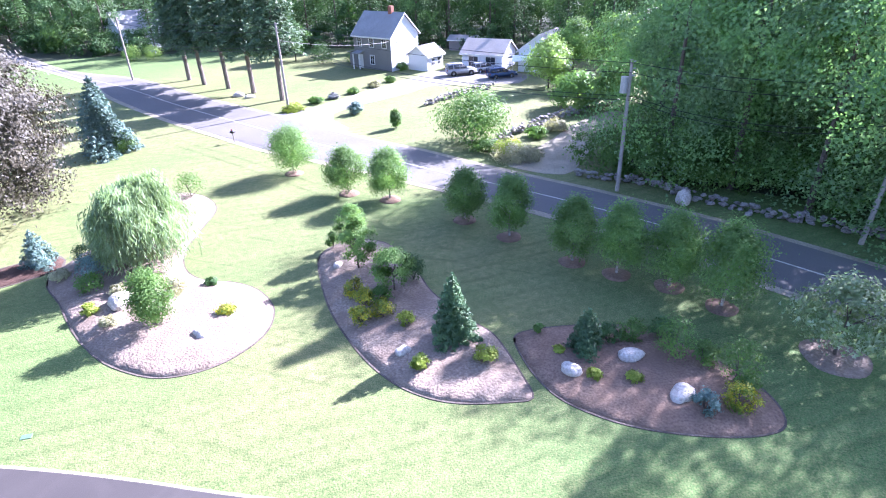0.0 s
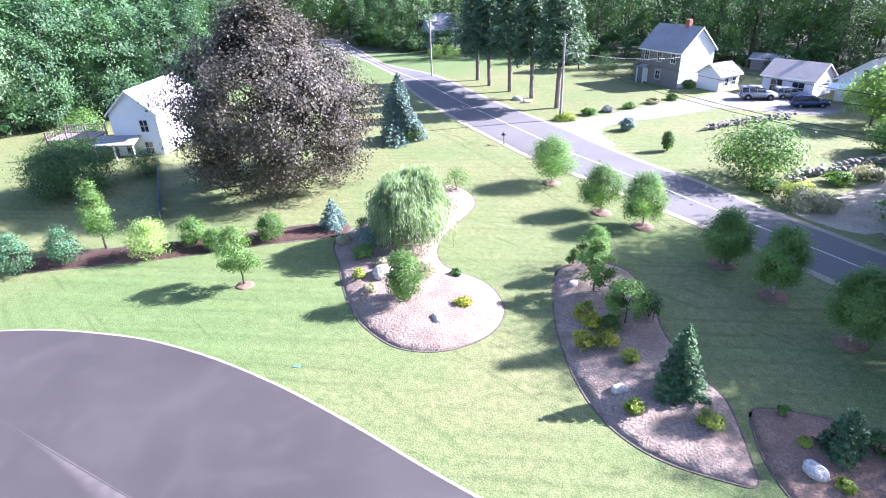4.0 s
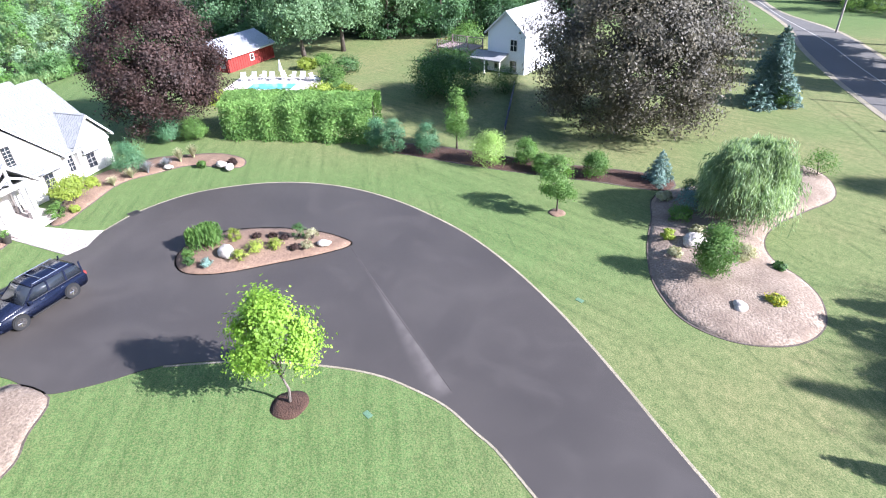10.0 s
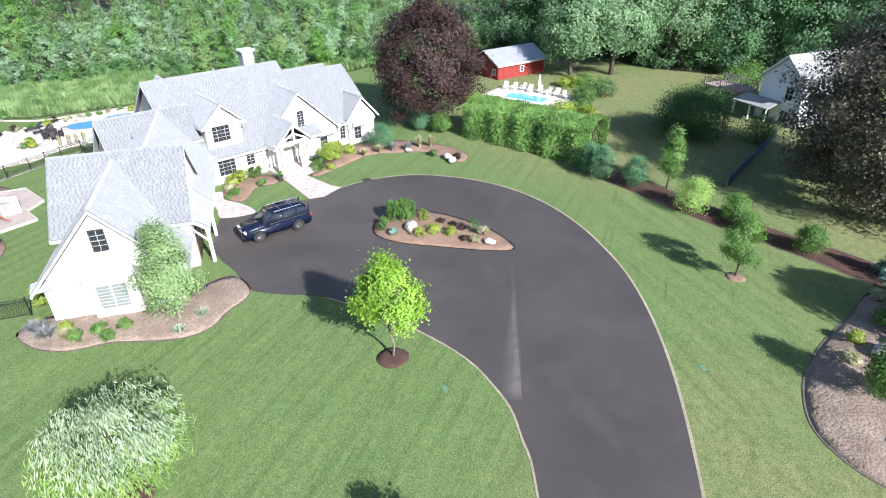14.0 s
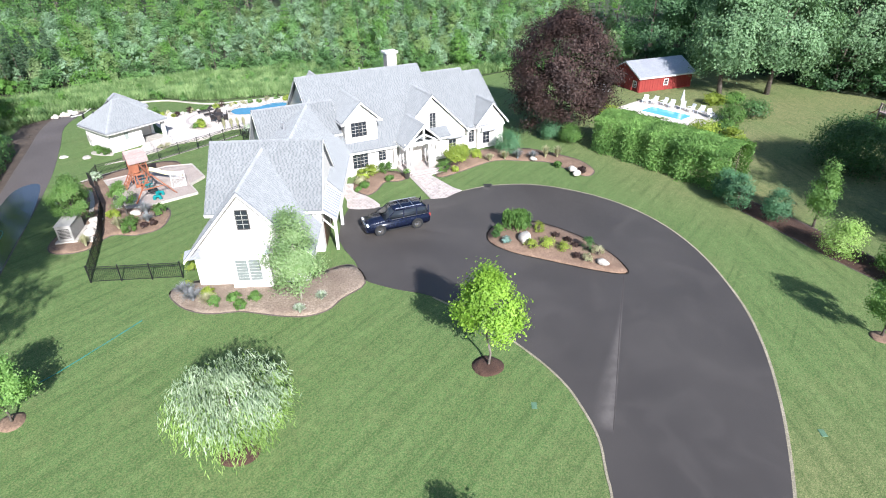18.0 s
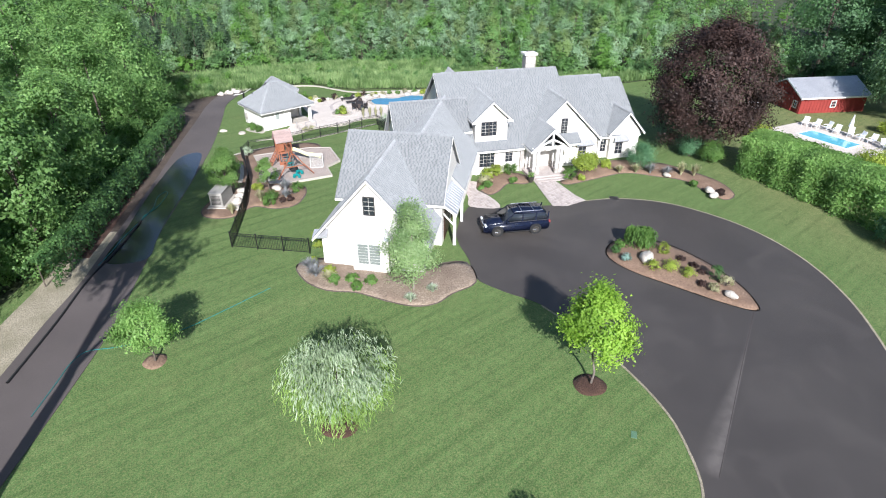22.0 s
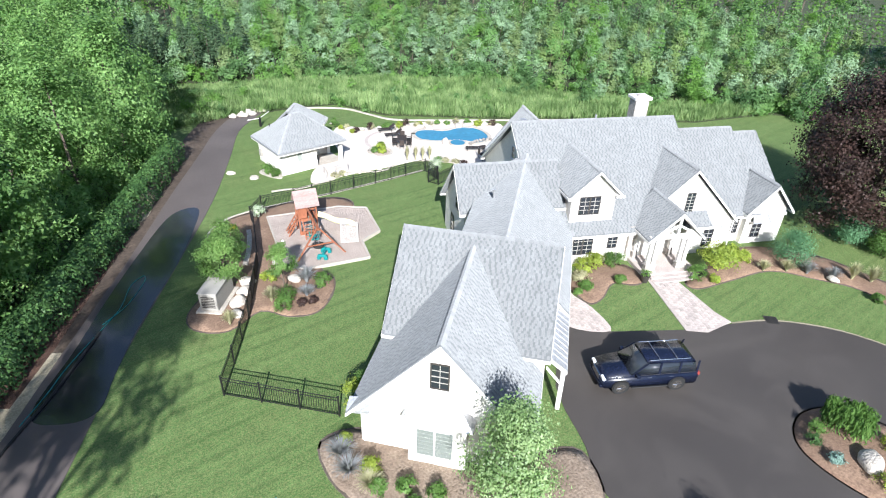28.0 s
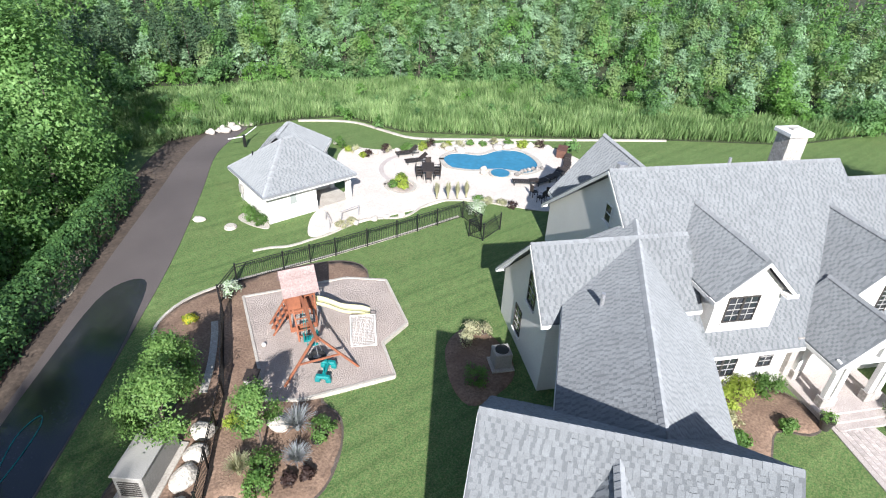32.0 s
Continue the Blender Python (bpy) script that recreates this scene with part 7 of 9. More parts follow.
building("far_house", "white house half hidden by trees", pose(-82, 124, 0, 0, 0, 55), 9.0, 7.0, 4.6, 7.6, WHITE_SIDING, GREY_ROOF, [("-y", a, z, 0.8, 1.2) for a in (-3, 0, 3) for z in (1.5, 3.7)] + [("x", 0, 4.2, 0.9, 1.2)])
far = building("cottage", "white gabled cottage behind the pines", pose(-68, 126, 0, 0, 0, -30), 6.0, 5.0, 2.8, 5.0, WHITE_SIDING, GREY_ROOF, [("-y", -1.5, 1.4, 0.8, 1.1), ("-y", 1.5, 1.4, 0.8, 1.1)])

# red barn
BN = pose(-86.6, 3.1, 0, 0, 0, heading(-81.2, 1.9, -87.0, 8.0))
barn = building("red_barn", "long red board barn with a grey metal roof", BN, 9.2, 6.4, 2.15, 3.7, RED_BARN, METAL_ROOF, [("y", -2.6, 1.1, 0.6, 0.75), ("y", 2.6, 1.1, 0.6, 0.75), ("-x", -2.2, 1.0, 0.6, 0.75), ("-y", 0, 1.1, 0.6, 0.7)], category="barn")
for x in np.arange(-4.5, 4.6, 0.45):
    for s in (-1, 1):
        part("batten", boxed(x - 0.03, x + 0.03, s * 3.2 - 0.02 + s * 0.02, s * 3.2 + 0.02 + s * 0.02, 0, 2.15), RED_BARN, barn)
for y in np.arange(-3.0, 3.1, 0.5):
    part("batten", boxed(-4.66, -4.6, y - 0.03, y + 0.03, 0, 2.2 + (3.2 - abs(y)) * 0.45), RED_BARN, barn)
for y in (-0.9, 0.9):
    bd = part("barn_door", boxed(-4.74, -4.62, y - 0.85, y + 0.85, 0.05, 2.0, 0.01), RED_BARN, barn)
    for z in (0.12, 1.88):
        part("door_rail", boxed(-4.79, -4.73, y - 0.85, y + 0.85, z - 0.07, z + 0.07), RED_BARN, bd)
    part("door_brace", prism(bmesh.new(), [(-4.73, y - 0.8, 0.2), (-4.73, y - 0.65, 0.2), (-4.73, y + 0.8, 1.8), (-4.73, y + 0.65, 1.8)], (-0.04, 0, 0)), RED_BARN, bd)
for x in (-2.5, 0.5, 2.6):
    part("skylight", prism(bmesh.new(), [(x - 0.4, 0.9, 3.43), (x + 0.4, 0.9, 3.43), (x + 0.4, 1.6, 3.09), (x - 0.4, 1.6, 3.09)], (0, 0, -0.06)), GLASS, barn)

# white neighbour house with a deck
NB = pose(-67.6, 39.2, -0.5, 0, 0, heading(-66.9, 35.2, -63.4, 37.3) + 90)
nb = building("neighbour_house", "tall white house beside the copper beech", NB, 11.0, 5.4, 5.4, 7.8, WHITE_SIDING, GREY_ROOF, [("-x", -1.1, 3.9, 0.9, 1.3), ("-x", 1.2, 1.5, 0.9, 1.3), ("-x", -1.1, 1.4, 0.9, 1.3), ("y", -3, 4.0, 0.9, 1.3), ("y", 0, 1.5, 0.9, 1.3)])
part("porch_roof", slab([(-7.5, -0.4, 2.3), (-5.5, -0.4, 2.9), (-5.5, 4.4, 2.9), (-7.5, 4.4, 2.3)], 0.12), GREY_ROOF, nb, "low grey porch roof")
for y in (-0.2, 2.0, 4.2):
    part("porch_post", boxed(-7.4, -7.25, y - 0.07, y + 0.07, -0.1, 2.25), TRIM, nb)
deck = thing("wooden_deck", "raised wooden deck with baluster railing and stairs", "deck", pose(-72.2, 31.4, 0, 0, 0, heading(-66.9, 35.2, -63.4, 37.3)))
part("deck_floor", boxed(-2.6, 2.6, -1.8, 1.8, 2.0, 2.15), CEDAR_PALE, deck)
for x in (-2.5, 0, 2.5):
    for y in (-1.7, 1.7):
        part("deck_post", boxed(x - 0.07, x + 0.07, y - 0.07, y + 0.07, -0.05, 3.1), CEDAR_PALE, deck)
for y in (-1.75, 1.75):
    part("rail", boxed(-2.6, 2.6, y - 0.04, y + 0.04, 3.0, 3.08), CEDAR_PALE, deck)
    for x in np.arange(-2.4, 2.5, 0.3):
        part("baluster", boxed(x - 0.02, x + 0.02, y - 0.02, y + 0.02, 2.15, 3.0), GREY_SIDING, deck)
for k in range(8):
    part("stair_tread", boxed(-2.9 - k * 0.27, -2.6 - k * 0.27, -0.6, 0.6, 1.9 - k * 0.25, 1.95 - k * 0.25), CEDAR, deck)
for y in (-0.65, 0.65):
    part("stair_rail", beam(bmesh.new(), (-2.6, y, 3.0), (-4.8, y, 1.0), 0.06, 0.08), CEDAR, deck)
BLUE_NET = mat("blue_net_fabric", (0.05, 0.09, 0.22), (0.03, 0.05, 0.12), 0.5, 20.0, 0.7, 0.1)
net = thing("net_fence", "low dark blue net fence in the yard", "fence", pose(-52, 28.5, 0, 0, 0, heading(-44.8, 24.0, -59.5, 33.0)))
part("netting", boxed(-8.6, 8.6, -0.02, 0.02, 0.0, 0.9), BLUE_NET, net)
for x in np.arange(-8.6, 8.7, 2.15):
    part("stake", tube(bmesh.new(), (x, 0, -0.05), (x, 0, 1.05), 0.03, 0.03, 6), POLE_WOOD, net)

# neighbour's pool
POOL_WATER = mat("pool_water", (0.10, 0.42, 0.55), (0.16, 0.50, 0.62), 0.7, 5.0, 0.06, 0.15, 0.02, spec=0.8)
NP = pose(-71.9, 6.6, 0, 0, 0, heading(-71.55, 2.88, -68.3, 9.2))
structure("neighbour_pool_terrace", slab([tuple(NP @ Vector(p)) for p in ((-6, -2.9, 0.03), (5.5, -2.9, 0.03), (5.5, 4.2, 0.03), (-6, 4.2, 0.03))], 0.1), DECK_STONE, "bright concrete terrace round the pool", "terrace")
structure("neighbour_pool_coping", slab([tuple(NP @ Vector(p)) for p in ((-3.3, -1.7, 0.1), (2.7, -1.7, 0.1), (2.7, 1.3, 0.1), (-3.3, 1.3, 0.1))], 0.1), TRIM, "white pool coping", "coping")
structure("neighbour_pool", slab([tuple(NP @ Vector(p)) for p in ((-3.05, -1.45, 0.106), (2.45, -1.45, 0.106), (2.45, 1.05, 0.106), (-3.05, 1.05, 0.106))], 0.1), POOL_WATER, "turquoise rectangular swimming pool", "pool water", "structure")


def deck_chair(m, material, label, group):
    t = thing("deck_chair", label, "chair", m, group)
    part("seat", boxed(-0.3, 0.3, -0.3, 0.3, 0.36, 0.42, 0.01), material, t)
    part("backrest", prism(bmesh.new(), [(-0.3, 0.28, 0.4), (0.3, 0.28, 0.4), (0.3, 0.5, 1.0), (-0.3, 0.5, 1.0)], (0, 0.04, 0)), material, t)
    for x in (-0.28, 0.28):
        for y in (-0.26, 0.26):
            part("leg", boxed(x - 0.025, x + 0.025, y - 0.025, y + 0.025, 0.0, 0.38), material, t)
        part("armrest", boxed(x - 0.04, x + 0.04, -0.3, 0.35, 0.6, 0.64), material, t)
    return t


first = deck_chair(NP @ pose(-4.8, 2.2, 0.03, 0, 0, 20), WHITE_SIDING, "white plastic poolside chair", "chairs by the neighbour's pool")
for k, (x, y, r) in enumerate([(-3.6, 2.4, 0), (-2.5, 2.8, -15), (-1.2, 2.5, 10), (0.2, 2.9, 30), (1.4, 2.6, -20), (2.7, 2.7, 5), (4.3, 2.2, 60)]):
    copy_thing(first, NP @ pose(x, y, 0.03, 0, 0, r))
umb = thing("folded_umbrella", "folded white patio umbrella on a stand", "umbrella", NP @ pose(-0.3, 3.4, 0.03))
part("pole", tube(bmesh.new(), (0, 0, 0), (0, 0, 2.3), 0.03, 0.03, 6), STEEL, umb)
part("canopy", tube(bmesh.new(), (0, 0, 1.0), (0, 0, 2.35), 0.28, 0.04, 8), WHITE_SIDING, umb)
part("base", tube(bmesh.new(), (0, 0, 0), (0, 0, 0.1), 0.3, 0.25, 10), STEEL, umb)
trailer = thing("small_trailer", "white covered trailer beside the barn", "trailer", pose(-78.5, -2.8, 0, 0, 0, 40))
part("cover", profile_body(bmesh.new(), [(-1.4, 0.5, 0.9), (-1.2, 1.25, 0.8), (0.9, 1.3, 0.8), (1.4, 0.6, 0.9)], 0.85), WHITE_SIDING, trailer)
for y in (-0.8, 0.8):
    part("wheel", tube(bmesh.new(), (0, y - 0.1, 0.3), (0, y + 0.1, 0.3), 0.3, 0.3, 14), RUBBER, trailer)
part("drawbar", tube(bmesh.new(), (1.2, 0, 0.45), (2.2, 0, 0.4), 0.05, 0.05, 6), STEEL, trailer)
for i, (x, y, h, w, l, lab) in enumerate([(-64.5, 10.6, 1.6, 3.4, L_GOLD, "spreading yellow-green juniper"), (-66.2, 12.8, 1.4, 3.0, L_GREEN, "spreading green juniper"), (-63.0, 13.6, 1.5, 2.6, L_GOLD, "golden juniper by the pool"), (-71.5, 13.6, 1.8, 3.4, L_GREEN, "rounded dark rhododendron"), (-74.0, 16.2, 2.0, 3.6, L_DEEP, "large rounded rhododendron"), (-78.5, 11.8, 1.3, 2.6, L_GOLD, "low golden shrub by the barn"), (-80.2, 14.2, 1.2, 3.0, L_GREEN, "low shrub beyond the pool"), (-68.5, -0.6, 1.3, 3.4, L_GOLD, "low bright shrub behind the hedge"), (-71.0, -2.2, 1.1, 2.0, L_GREEN, "low green shrub near the barn"), (-77.0, 33.5, 3.0, 4.6, L_GREEN, "rounded shrub beside the deck"), (-80.0, 36.0, 3.4, 5.0, L_GREEN, "tall shrub beside the deck")]):
    shrub("shrub", lab, x, y, h, w, l, 500 + i, 1200, 0.2)
for i, (x, y, h, w) in enumerate([(-86.4, 18.6, 17, 13), (-92.2, 27.5, 18, 14), (-84.5, 12.5, 15, 9)]):
    broad_tree("shade_tree", "tall spreading shade tree above the lawn", "tree", x, y, h, w, L_SHADE, BARK, 520 + i, 0.08, 17000, 0.28, 170, 0.3, spread=0.7)

# ---- across the road: pines, poles, stone walls ----
for i, (x, y, h) in enumerate([(-52.0, 89.4, 17), (-47.7, 86.0, 16), (-42.4, 83.1, 18), (-37.2, 80.1, 17), (-31.3, 75.8, 18)]):
    rng = np.random.default_rng(540 + i)
    t = thing("pine_tree", "tall pine with a bare lower trunk", "tree", pose(x, y, 0), "row of pines along the road")
    part("trunk", tube(bmesh.new(), (0, 0, -0.1), (rng.normal() * 0.3, rng.normal() * 0.3, h), 0.36, 0.1, 10), PINE_BARK, t)
    n = 11000
    p, out = bough_points(rng, n, h, 7.2, 0.36, 0.4, 7)
    p[:, 2] -= 0.02 * np.hypot(p[:, 0], p[:, 1]) ** 2
    link_mesh("foliage", mesh_from("foliage", leaf_faces(rng, p, 0.3, 2.0, out, 0.5), leaf_index(n), L_PINE), t)


def utility_pole(x, y, h, lean, label, can=False):
    t = thing("utility_pole", label, "pole", pose(x, y, 0, lean, 0, 0), "utility poles along the road")
    part("shaft", tube(bmesh.new(), (0, 0, -0.3), (0, 0, h), 0.17, 0.11, 10), POLE_WOOD, t)
    for k in range(3):
        part("insulator", tube(bmesh.new(), (0.13, 0, h - 0.15 - k * 0.5), (0.3, 0, h - 0.1 - k * 0.5), 0.04, 0.05, 6), STEEL, t)
    if can:
        part("transformer", tube(bmesh.new(), (-0.38, 0, h - 2.4), (-0.38, 0, h - 1.2), 0.28, 0.28, 12), STEEL, t, "grey transformer can")
    return Vector((x, y, h))


tops = [utility_pole(-61.9, 89.6, 9.6, 0, "slim dark utility pole"), utility_pole(-28.3, 70.0, 10.5, 0, "utility pole beside the side drive"), utility_pole(8.4, 45.1, 10.2, -2, "weathered utility pole with a transformer", True), utility_pole(22.6, 36.6, 10.5, 3, "leaning pale utility pole")]


def wire(a, b, sag, name, label):
    bm, prev = bmesh.new(), None
    d = (b - a).to_2d().normalized()
    n = Vector((-d.y, d.x, 0))
    for k in range(25):
        f = k / 24
        c = a.lerp(b, f) - Vector((0, 0, sag * 4 * f * (1 - f)))
        row = [bm.verts.new(c + v) for v in (n * 0.022, Vector((0, 0, 0.022)), -n * 0.022, Vector((0, 0, -0.022)))]
        if prev:
            for q in range(4):
                bm.faces.new((prev[q], prev[(q + 1) % 4], row[(q + 1) % 4], row[q]))
        prev = row
    bmesh.ops.recalc_face_normals(bm, faces=bm.faces)
    return tagged(part(name, bm, BLACK_METAL), label, "cable")


for a, b in zip(tops, tops[1:]):
    for dz, sag in ((-0.2, 0.5), (-0.9, 0.7), (-2.6, 1.0), (-2.9, 1.1)):
        wire(a + Vector((0.2, 0, dz)), b + Vector((0.2, 0, dz)), sag, "overhead_wire", "black overhead wire between poles")
wire(tops[3] + Vector((0, 0, -0.9)), Vector((46, 19, 9.5)), 0.7, "overhead_wire", "black overhead wire along the road")
wire(tops[1] + Vector((0, 0, -2.0)), Vector((-17.6, 96.0, 5.0)), 0.8, "service_wire", "service wire to the farmhouse roof")


def stone_wall(label, line, h, w, seed, per=3.4):
    """Dry-laid fieldstones, two courses, each its own stone."""
    rng = np.random.default_rng(seed)
    pts = [Vector(p) for p in line]
    t = thing("stone_wall", label, "stone wall", pose(pts[0].x, pts[0].y, 0))
    meshes = []
    for k in range(4):
        bm = bmesh.new()
        bmesh.ops.create_icosphere(bm, subdivisions=1, radius=0.5)
        for v in bm.verts:
            v.co *= 1 + 0.35 * noise.noise(v.co * 2 + Vector((k * 5.0, seed, 0)))
        me = bpy.data.meshes.new("stone")
        bm.to_mesh(me)
        bm.free()
        me.materials.append(WALLROCK)
        meshes.append(me)
    for a, b in zip(pts, pts[1:]):
        n = max(2, int((b - a).length * per))
        for i in range(n):
            for c in range(2):
                p = a.lerp(b, (i + rng.random()) / n) - pts[0]
                s = rng.uniform(0.3, 0.68)
                ob = link_mesh("stone", meshes[rng.integers(0, 4)], t)
                ob.matrix_basis = pose(p.x + rng.normal() * w * 0.3, p.y + rng.normal() * w * 0.3, h * (0.2 + 0.5 * c) * rng.uniform(0.8, 1.1), rng.uniform(-20, 20), rng.uniform(-20, 20), rng.uniform(0, 360)) @ Matrix.Diagonal((s * 1.2, s * 0.9, s * 0.6, 1))
    return t


stone_wall("grey dry-laid fieldstone wall beside the drive", [(-11.0, 72.6), (-9.4, 75.2), (-7.9, 77.8), (-5.2, 80.6), (-2.7, 82.8)], 0.9, 0.7, 3)
stone_wall("long tumbled fieldstone wall near the sandy yard", [(-1.9, 57.6), (1.2, 61.8), (5.0, 67.0), (9.0, 71.1), (13.2, 74.7)], 1.0, 0.9, 4)
stone_wall("low roadside fieldstone wall under trees", [(5.4, 48.4), (8.6, 47.2), (11.2, 46.4), (14.0, 43.6), (18.0, 40.8), (22.0, 38.8), (27.0, 36.0)], 0.8, 0.7, 5)
for i, (x, y, h, w, l, lab) in enumerate([(-4.2, 57.6, 5.0, 7.2, L_GREEN, "broad dark green roadside tree shrub"), (-19.2, 68.8, 1.4, 1.8, L_BLUE, "grey-green shrub by the drive"), (-13.1, 62.6, 2.2, 1.2, L_GREEN, "small lawn shrub by the road"), (-27.8, 70.2, 0.6, 3.0, L_GOLD, "low yellow groundcover at the corner"), (-25.9, 74.0, 0.8, 1.8, L_GREEN, "low shrub along the drive"), (-24.4, 76.6, 0.7, 1.4, L_SAGE, "low grey plants along the drive"), (-22.4, 79.6, 0.7, 1.6, L_GREEN, "small green plants along the drive"), (-20.3, 83.8, 0.7, 1.8, L_GRASS, "pale low grass along the drive"), (-18.6, 87.2, 0.8, 1.6, L_GREEN, "low leafy plants along the drive"), (-0.4, 54.0, 1.3, 3.0, L_GOLD, "weedy yellow-green brush by the wall"), (4.6, 62.4, 1.0, 2.6, L_GRASS, "dry weeds beside the stone wall"), (2.4, 59.4, 1.0, 2.2, L_GREEN, "green weeds beside the stone wall"), (-13.4, 103.4, 2.6, 2.6, L_COPPER, "bronze shrub behind the sunroom"), (-18.4, 96.2, 1.2, 2.0, L_GREEN, "foundation shrub by the farmhouse"), (-0.2, 52.6, 1.2, 3.8, L_GRASS, "weedy brush by the sandy yard"), (-2.6, 54.6, 1.1, 3.0, L_GREEN, "roadside brush along the wall"), (1.4, 52.6, 1.2, 2.6, L_GRASS, "dry brush by the road"), (-73.4, 108.0, 2.6, 3.4, L_LIME, "clipped round bush"), (-70.0, 109.4, 2.6, 3.4, L_LIME, "clipped rounded bush"), (-28.0, 104.0, 2.2, 4.0, L_GREEN, "shrubs beside the farmhouse porch"), (-34, 103, 3.5, 4.5, L_DEEP, "dark evergreen shrub near the farmhouse")]):
    shrub("shrub", lab, x, y, h, w, l, 560 + i, 1100 if w < 5 else 3600, 0.18 if w < 5 else 0.24)
for i, (x, y, h, w, l) in enumerate([(4.8, 82.6, 6.6, 6.6, L_LIME), (7.6, 71.4, 3.9, 6.6, L_FRESH), (12.0, 72.4, 5.5, 4.4, L_FRESH), (14.0, 86.5, 9.0, 9.0, L_FRESH), (9.0, 93.9, 7.6, 7.0, L_FRESH), (17.6, 73.4, 6.0, 5.2, L_FRESH), (-40, 106, 7, 6, L_DEEP), (-95, 118, 6, 9, L_GREEN), (22, 90, 11, 8, L_FOREST)]):
    broad_tree("roadside_tree", "leafy tree near the farm buildings", "tree", x, y, h, w, l, BARK, 590 + i, 0.1, 3600, 0.3, 60)

mailbox = thing("mailbox", "dark mailbox on a wooden post", "mailbox", pose(-29.6, 57.0, 0, 0, 0, 55))
part("post", boxed(-0.06, 0.06, -0.06, 0.06, -0.2, 1.1), POLE_WOOD, mailbox)
part("arm", boxed(-0.05, 0.05, -0.1, 0.6, 0.95, 1.05), POLE_WOOD, mailbox)
part("box", profile_body(bmesh.new(), [(-0.3, 1.06, 1), (-0.3, 1.3, 0.9), (0.3, 1.3, 0.9), (0.3, 1.06, 1)], 0.14), BLACK_METAL, mailbox)
part("flag", boxed(-0.05, 0.05, 0.14, 0.16, 1.2, 1.42), RED_BARN, mailbox)

# ---- pool yard ----
TEAL = mat("teal_plastic", (0.01, 0.24, 0.23), (0.008, 0.17, 0.17), 2.0, 30.0, 0.4, 0.02)
YELLOW = mat("pale_yellow_plastic", (0.78, 0.74, 0.42), (0.68, 0.62, 0.33), 2.0, 30.0, 0.4, 0.02)
LID_GREEN = mat("faded_green_lid", (0.12, 0.22, 0.13), (0.09, 0.17, 0.10), 2.0, 30.0, 0.7, 0.05)
WICKER = mat("dark_wicker", (0.05, 0.036, 0.03), (0.03, 0.022, 0.018), 3.0, 60.0, 0.7, 0.5, 0.01)
WICKER_BROWN = mat("brown_wicker", (0.16, 0.075, 0.05), (0.10, 0.045, 0.03), 3.0, 60.0, 0.7, 0.5, 0.01)
CONCRETE = mat("pale_concrete", (0.52, 0.475, 0.41), (0.40, 0.36, 0.31), 1.5, 14.0, 0.85, 0.3, 0.01)
GREY_CABINET = mat("grey_painted_cabinet", (0.36, 0.34, 0.31), (0.30, 0.285, 0.26), 1.0, 25.0, 0.6, 0.05)
SOLAR_POOL = mat("clear_pool_water", (0.025, 0.15, 0.25), (0.035, 0.19, 0.30), 0.5, 2.2, 0.05, 0.12, 0.03, spec=0.5)

PH = pose(-36.45, -48.0, 0, 0, 0, 167.3)
pool_house = thing("pool_house", "low cream pool house with a grey hipped roof", "house", PH)
EXTRA_ROOFS = []


def ph_plane(pts, name="roof"):
    ob = part(name, prism(bmesh.new(), pts, (0, 0, -0.14)), SHINGLE_UNDER, pool_house)
    EXTRA_ROOFS.append((PH, [Vector(p) for p in pts], ob))


RF, RB = (2.6, 2.4, 4.85), (3.5, 2.4, 4.85)
e = [(-0.45, -0.7, 2.4), (6.5, -0.7, 2.4), (6.5, 5.4, 2.4), (-0.45, 5.4, 2.4)]
ph_plane([RF, RB, e[1], e[0]])
ph_plane([RB, RF, e[3], e[2]])
ph_plane([RF, e[0], e[3]])
ph_plane([RB, e[2], e[1]])
# the wing stands at an angle to the front
WD, WN = Vector((0.65, 0.76, 0)), Vector((0.76, -0.65, 0))
W0 = Vector((2.5, 3.3, 4.75))
W1 = W0 + WD * 3.1
eave = Vector((0, 0, -2.35))
E1, E2 = W1 + WD * 2.9 + WN * 2.5 + eave, W1 + WD * 2.9 - WN * 2.5 + eave
ph_plane([W0, W1, E1, W0 + WN * 2.5 + eave])
ph_plane([W0, W1, E2, W0 - WN * 2.5 + eave])
ph_plane([W1, E1, E2])
for a, b in ((e[0], e[1]), (e[1], (6.5, 3.9, 2.4)), (e[3], e[0]), (E1, W0 + WN * 2.5 + WD * 2.6 + eave), (E1, E2)):
    part("fascia", beam(bmesh.new(), Vector(a) + Vector((0, 0, -0.02)), Vector(b) + Vector((0, 0, -0.02)), 0.06, 0.24), TRIM, pool_house)
for a, b in ((e[0], e[1]), (e[3], e[0])):
    bm = bmesh.new()
    beam(bm, Vector(a) + Vector((-0.05, -0.07, 0.02)), Vector(b) + Vector((-0.05, -0.07, 0.02)), 0.12, 0.12)
    part("gutter", bm, STEEL, pool_house, "grey roof gutter")
part("wall", boxed(0, 3.6, 0.0, 0.2, -0.1, 2.45), STUCCO, pool_house)
part("wall", boxed(0, 0.2, 0.2, 5.0, -0.1, 2.45), STUCCO, pool_house)
part("wall", boxed(0.2, 5.0, 4.8, 5.0, -0.1, 2.45), STUCCO, pool_house)
part("wall", boxed(3.4, 3.6, 0.2, 3.0, -0.1, 2.45), STUCCO, pool_house)
part("wall", boxed(3.6, 6.2, 2.8, 3.0, -0.1, 2.45), STUCCO, pool_house)
wing_tf = Matrix(((0.65, -0.76, 0, 2.5), (0.76, 0.65, 0, 3.3), (0, 0, 1, 0), (0, 0, 0, 1)))
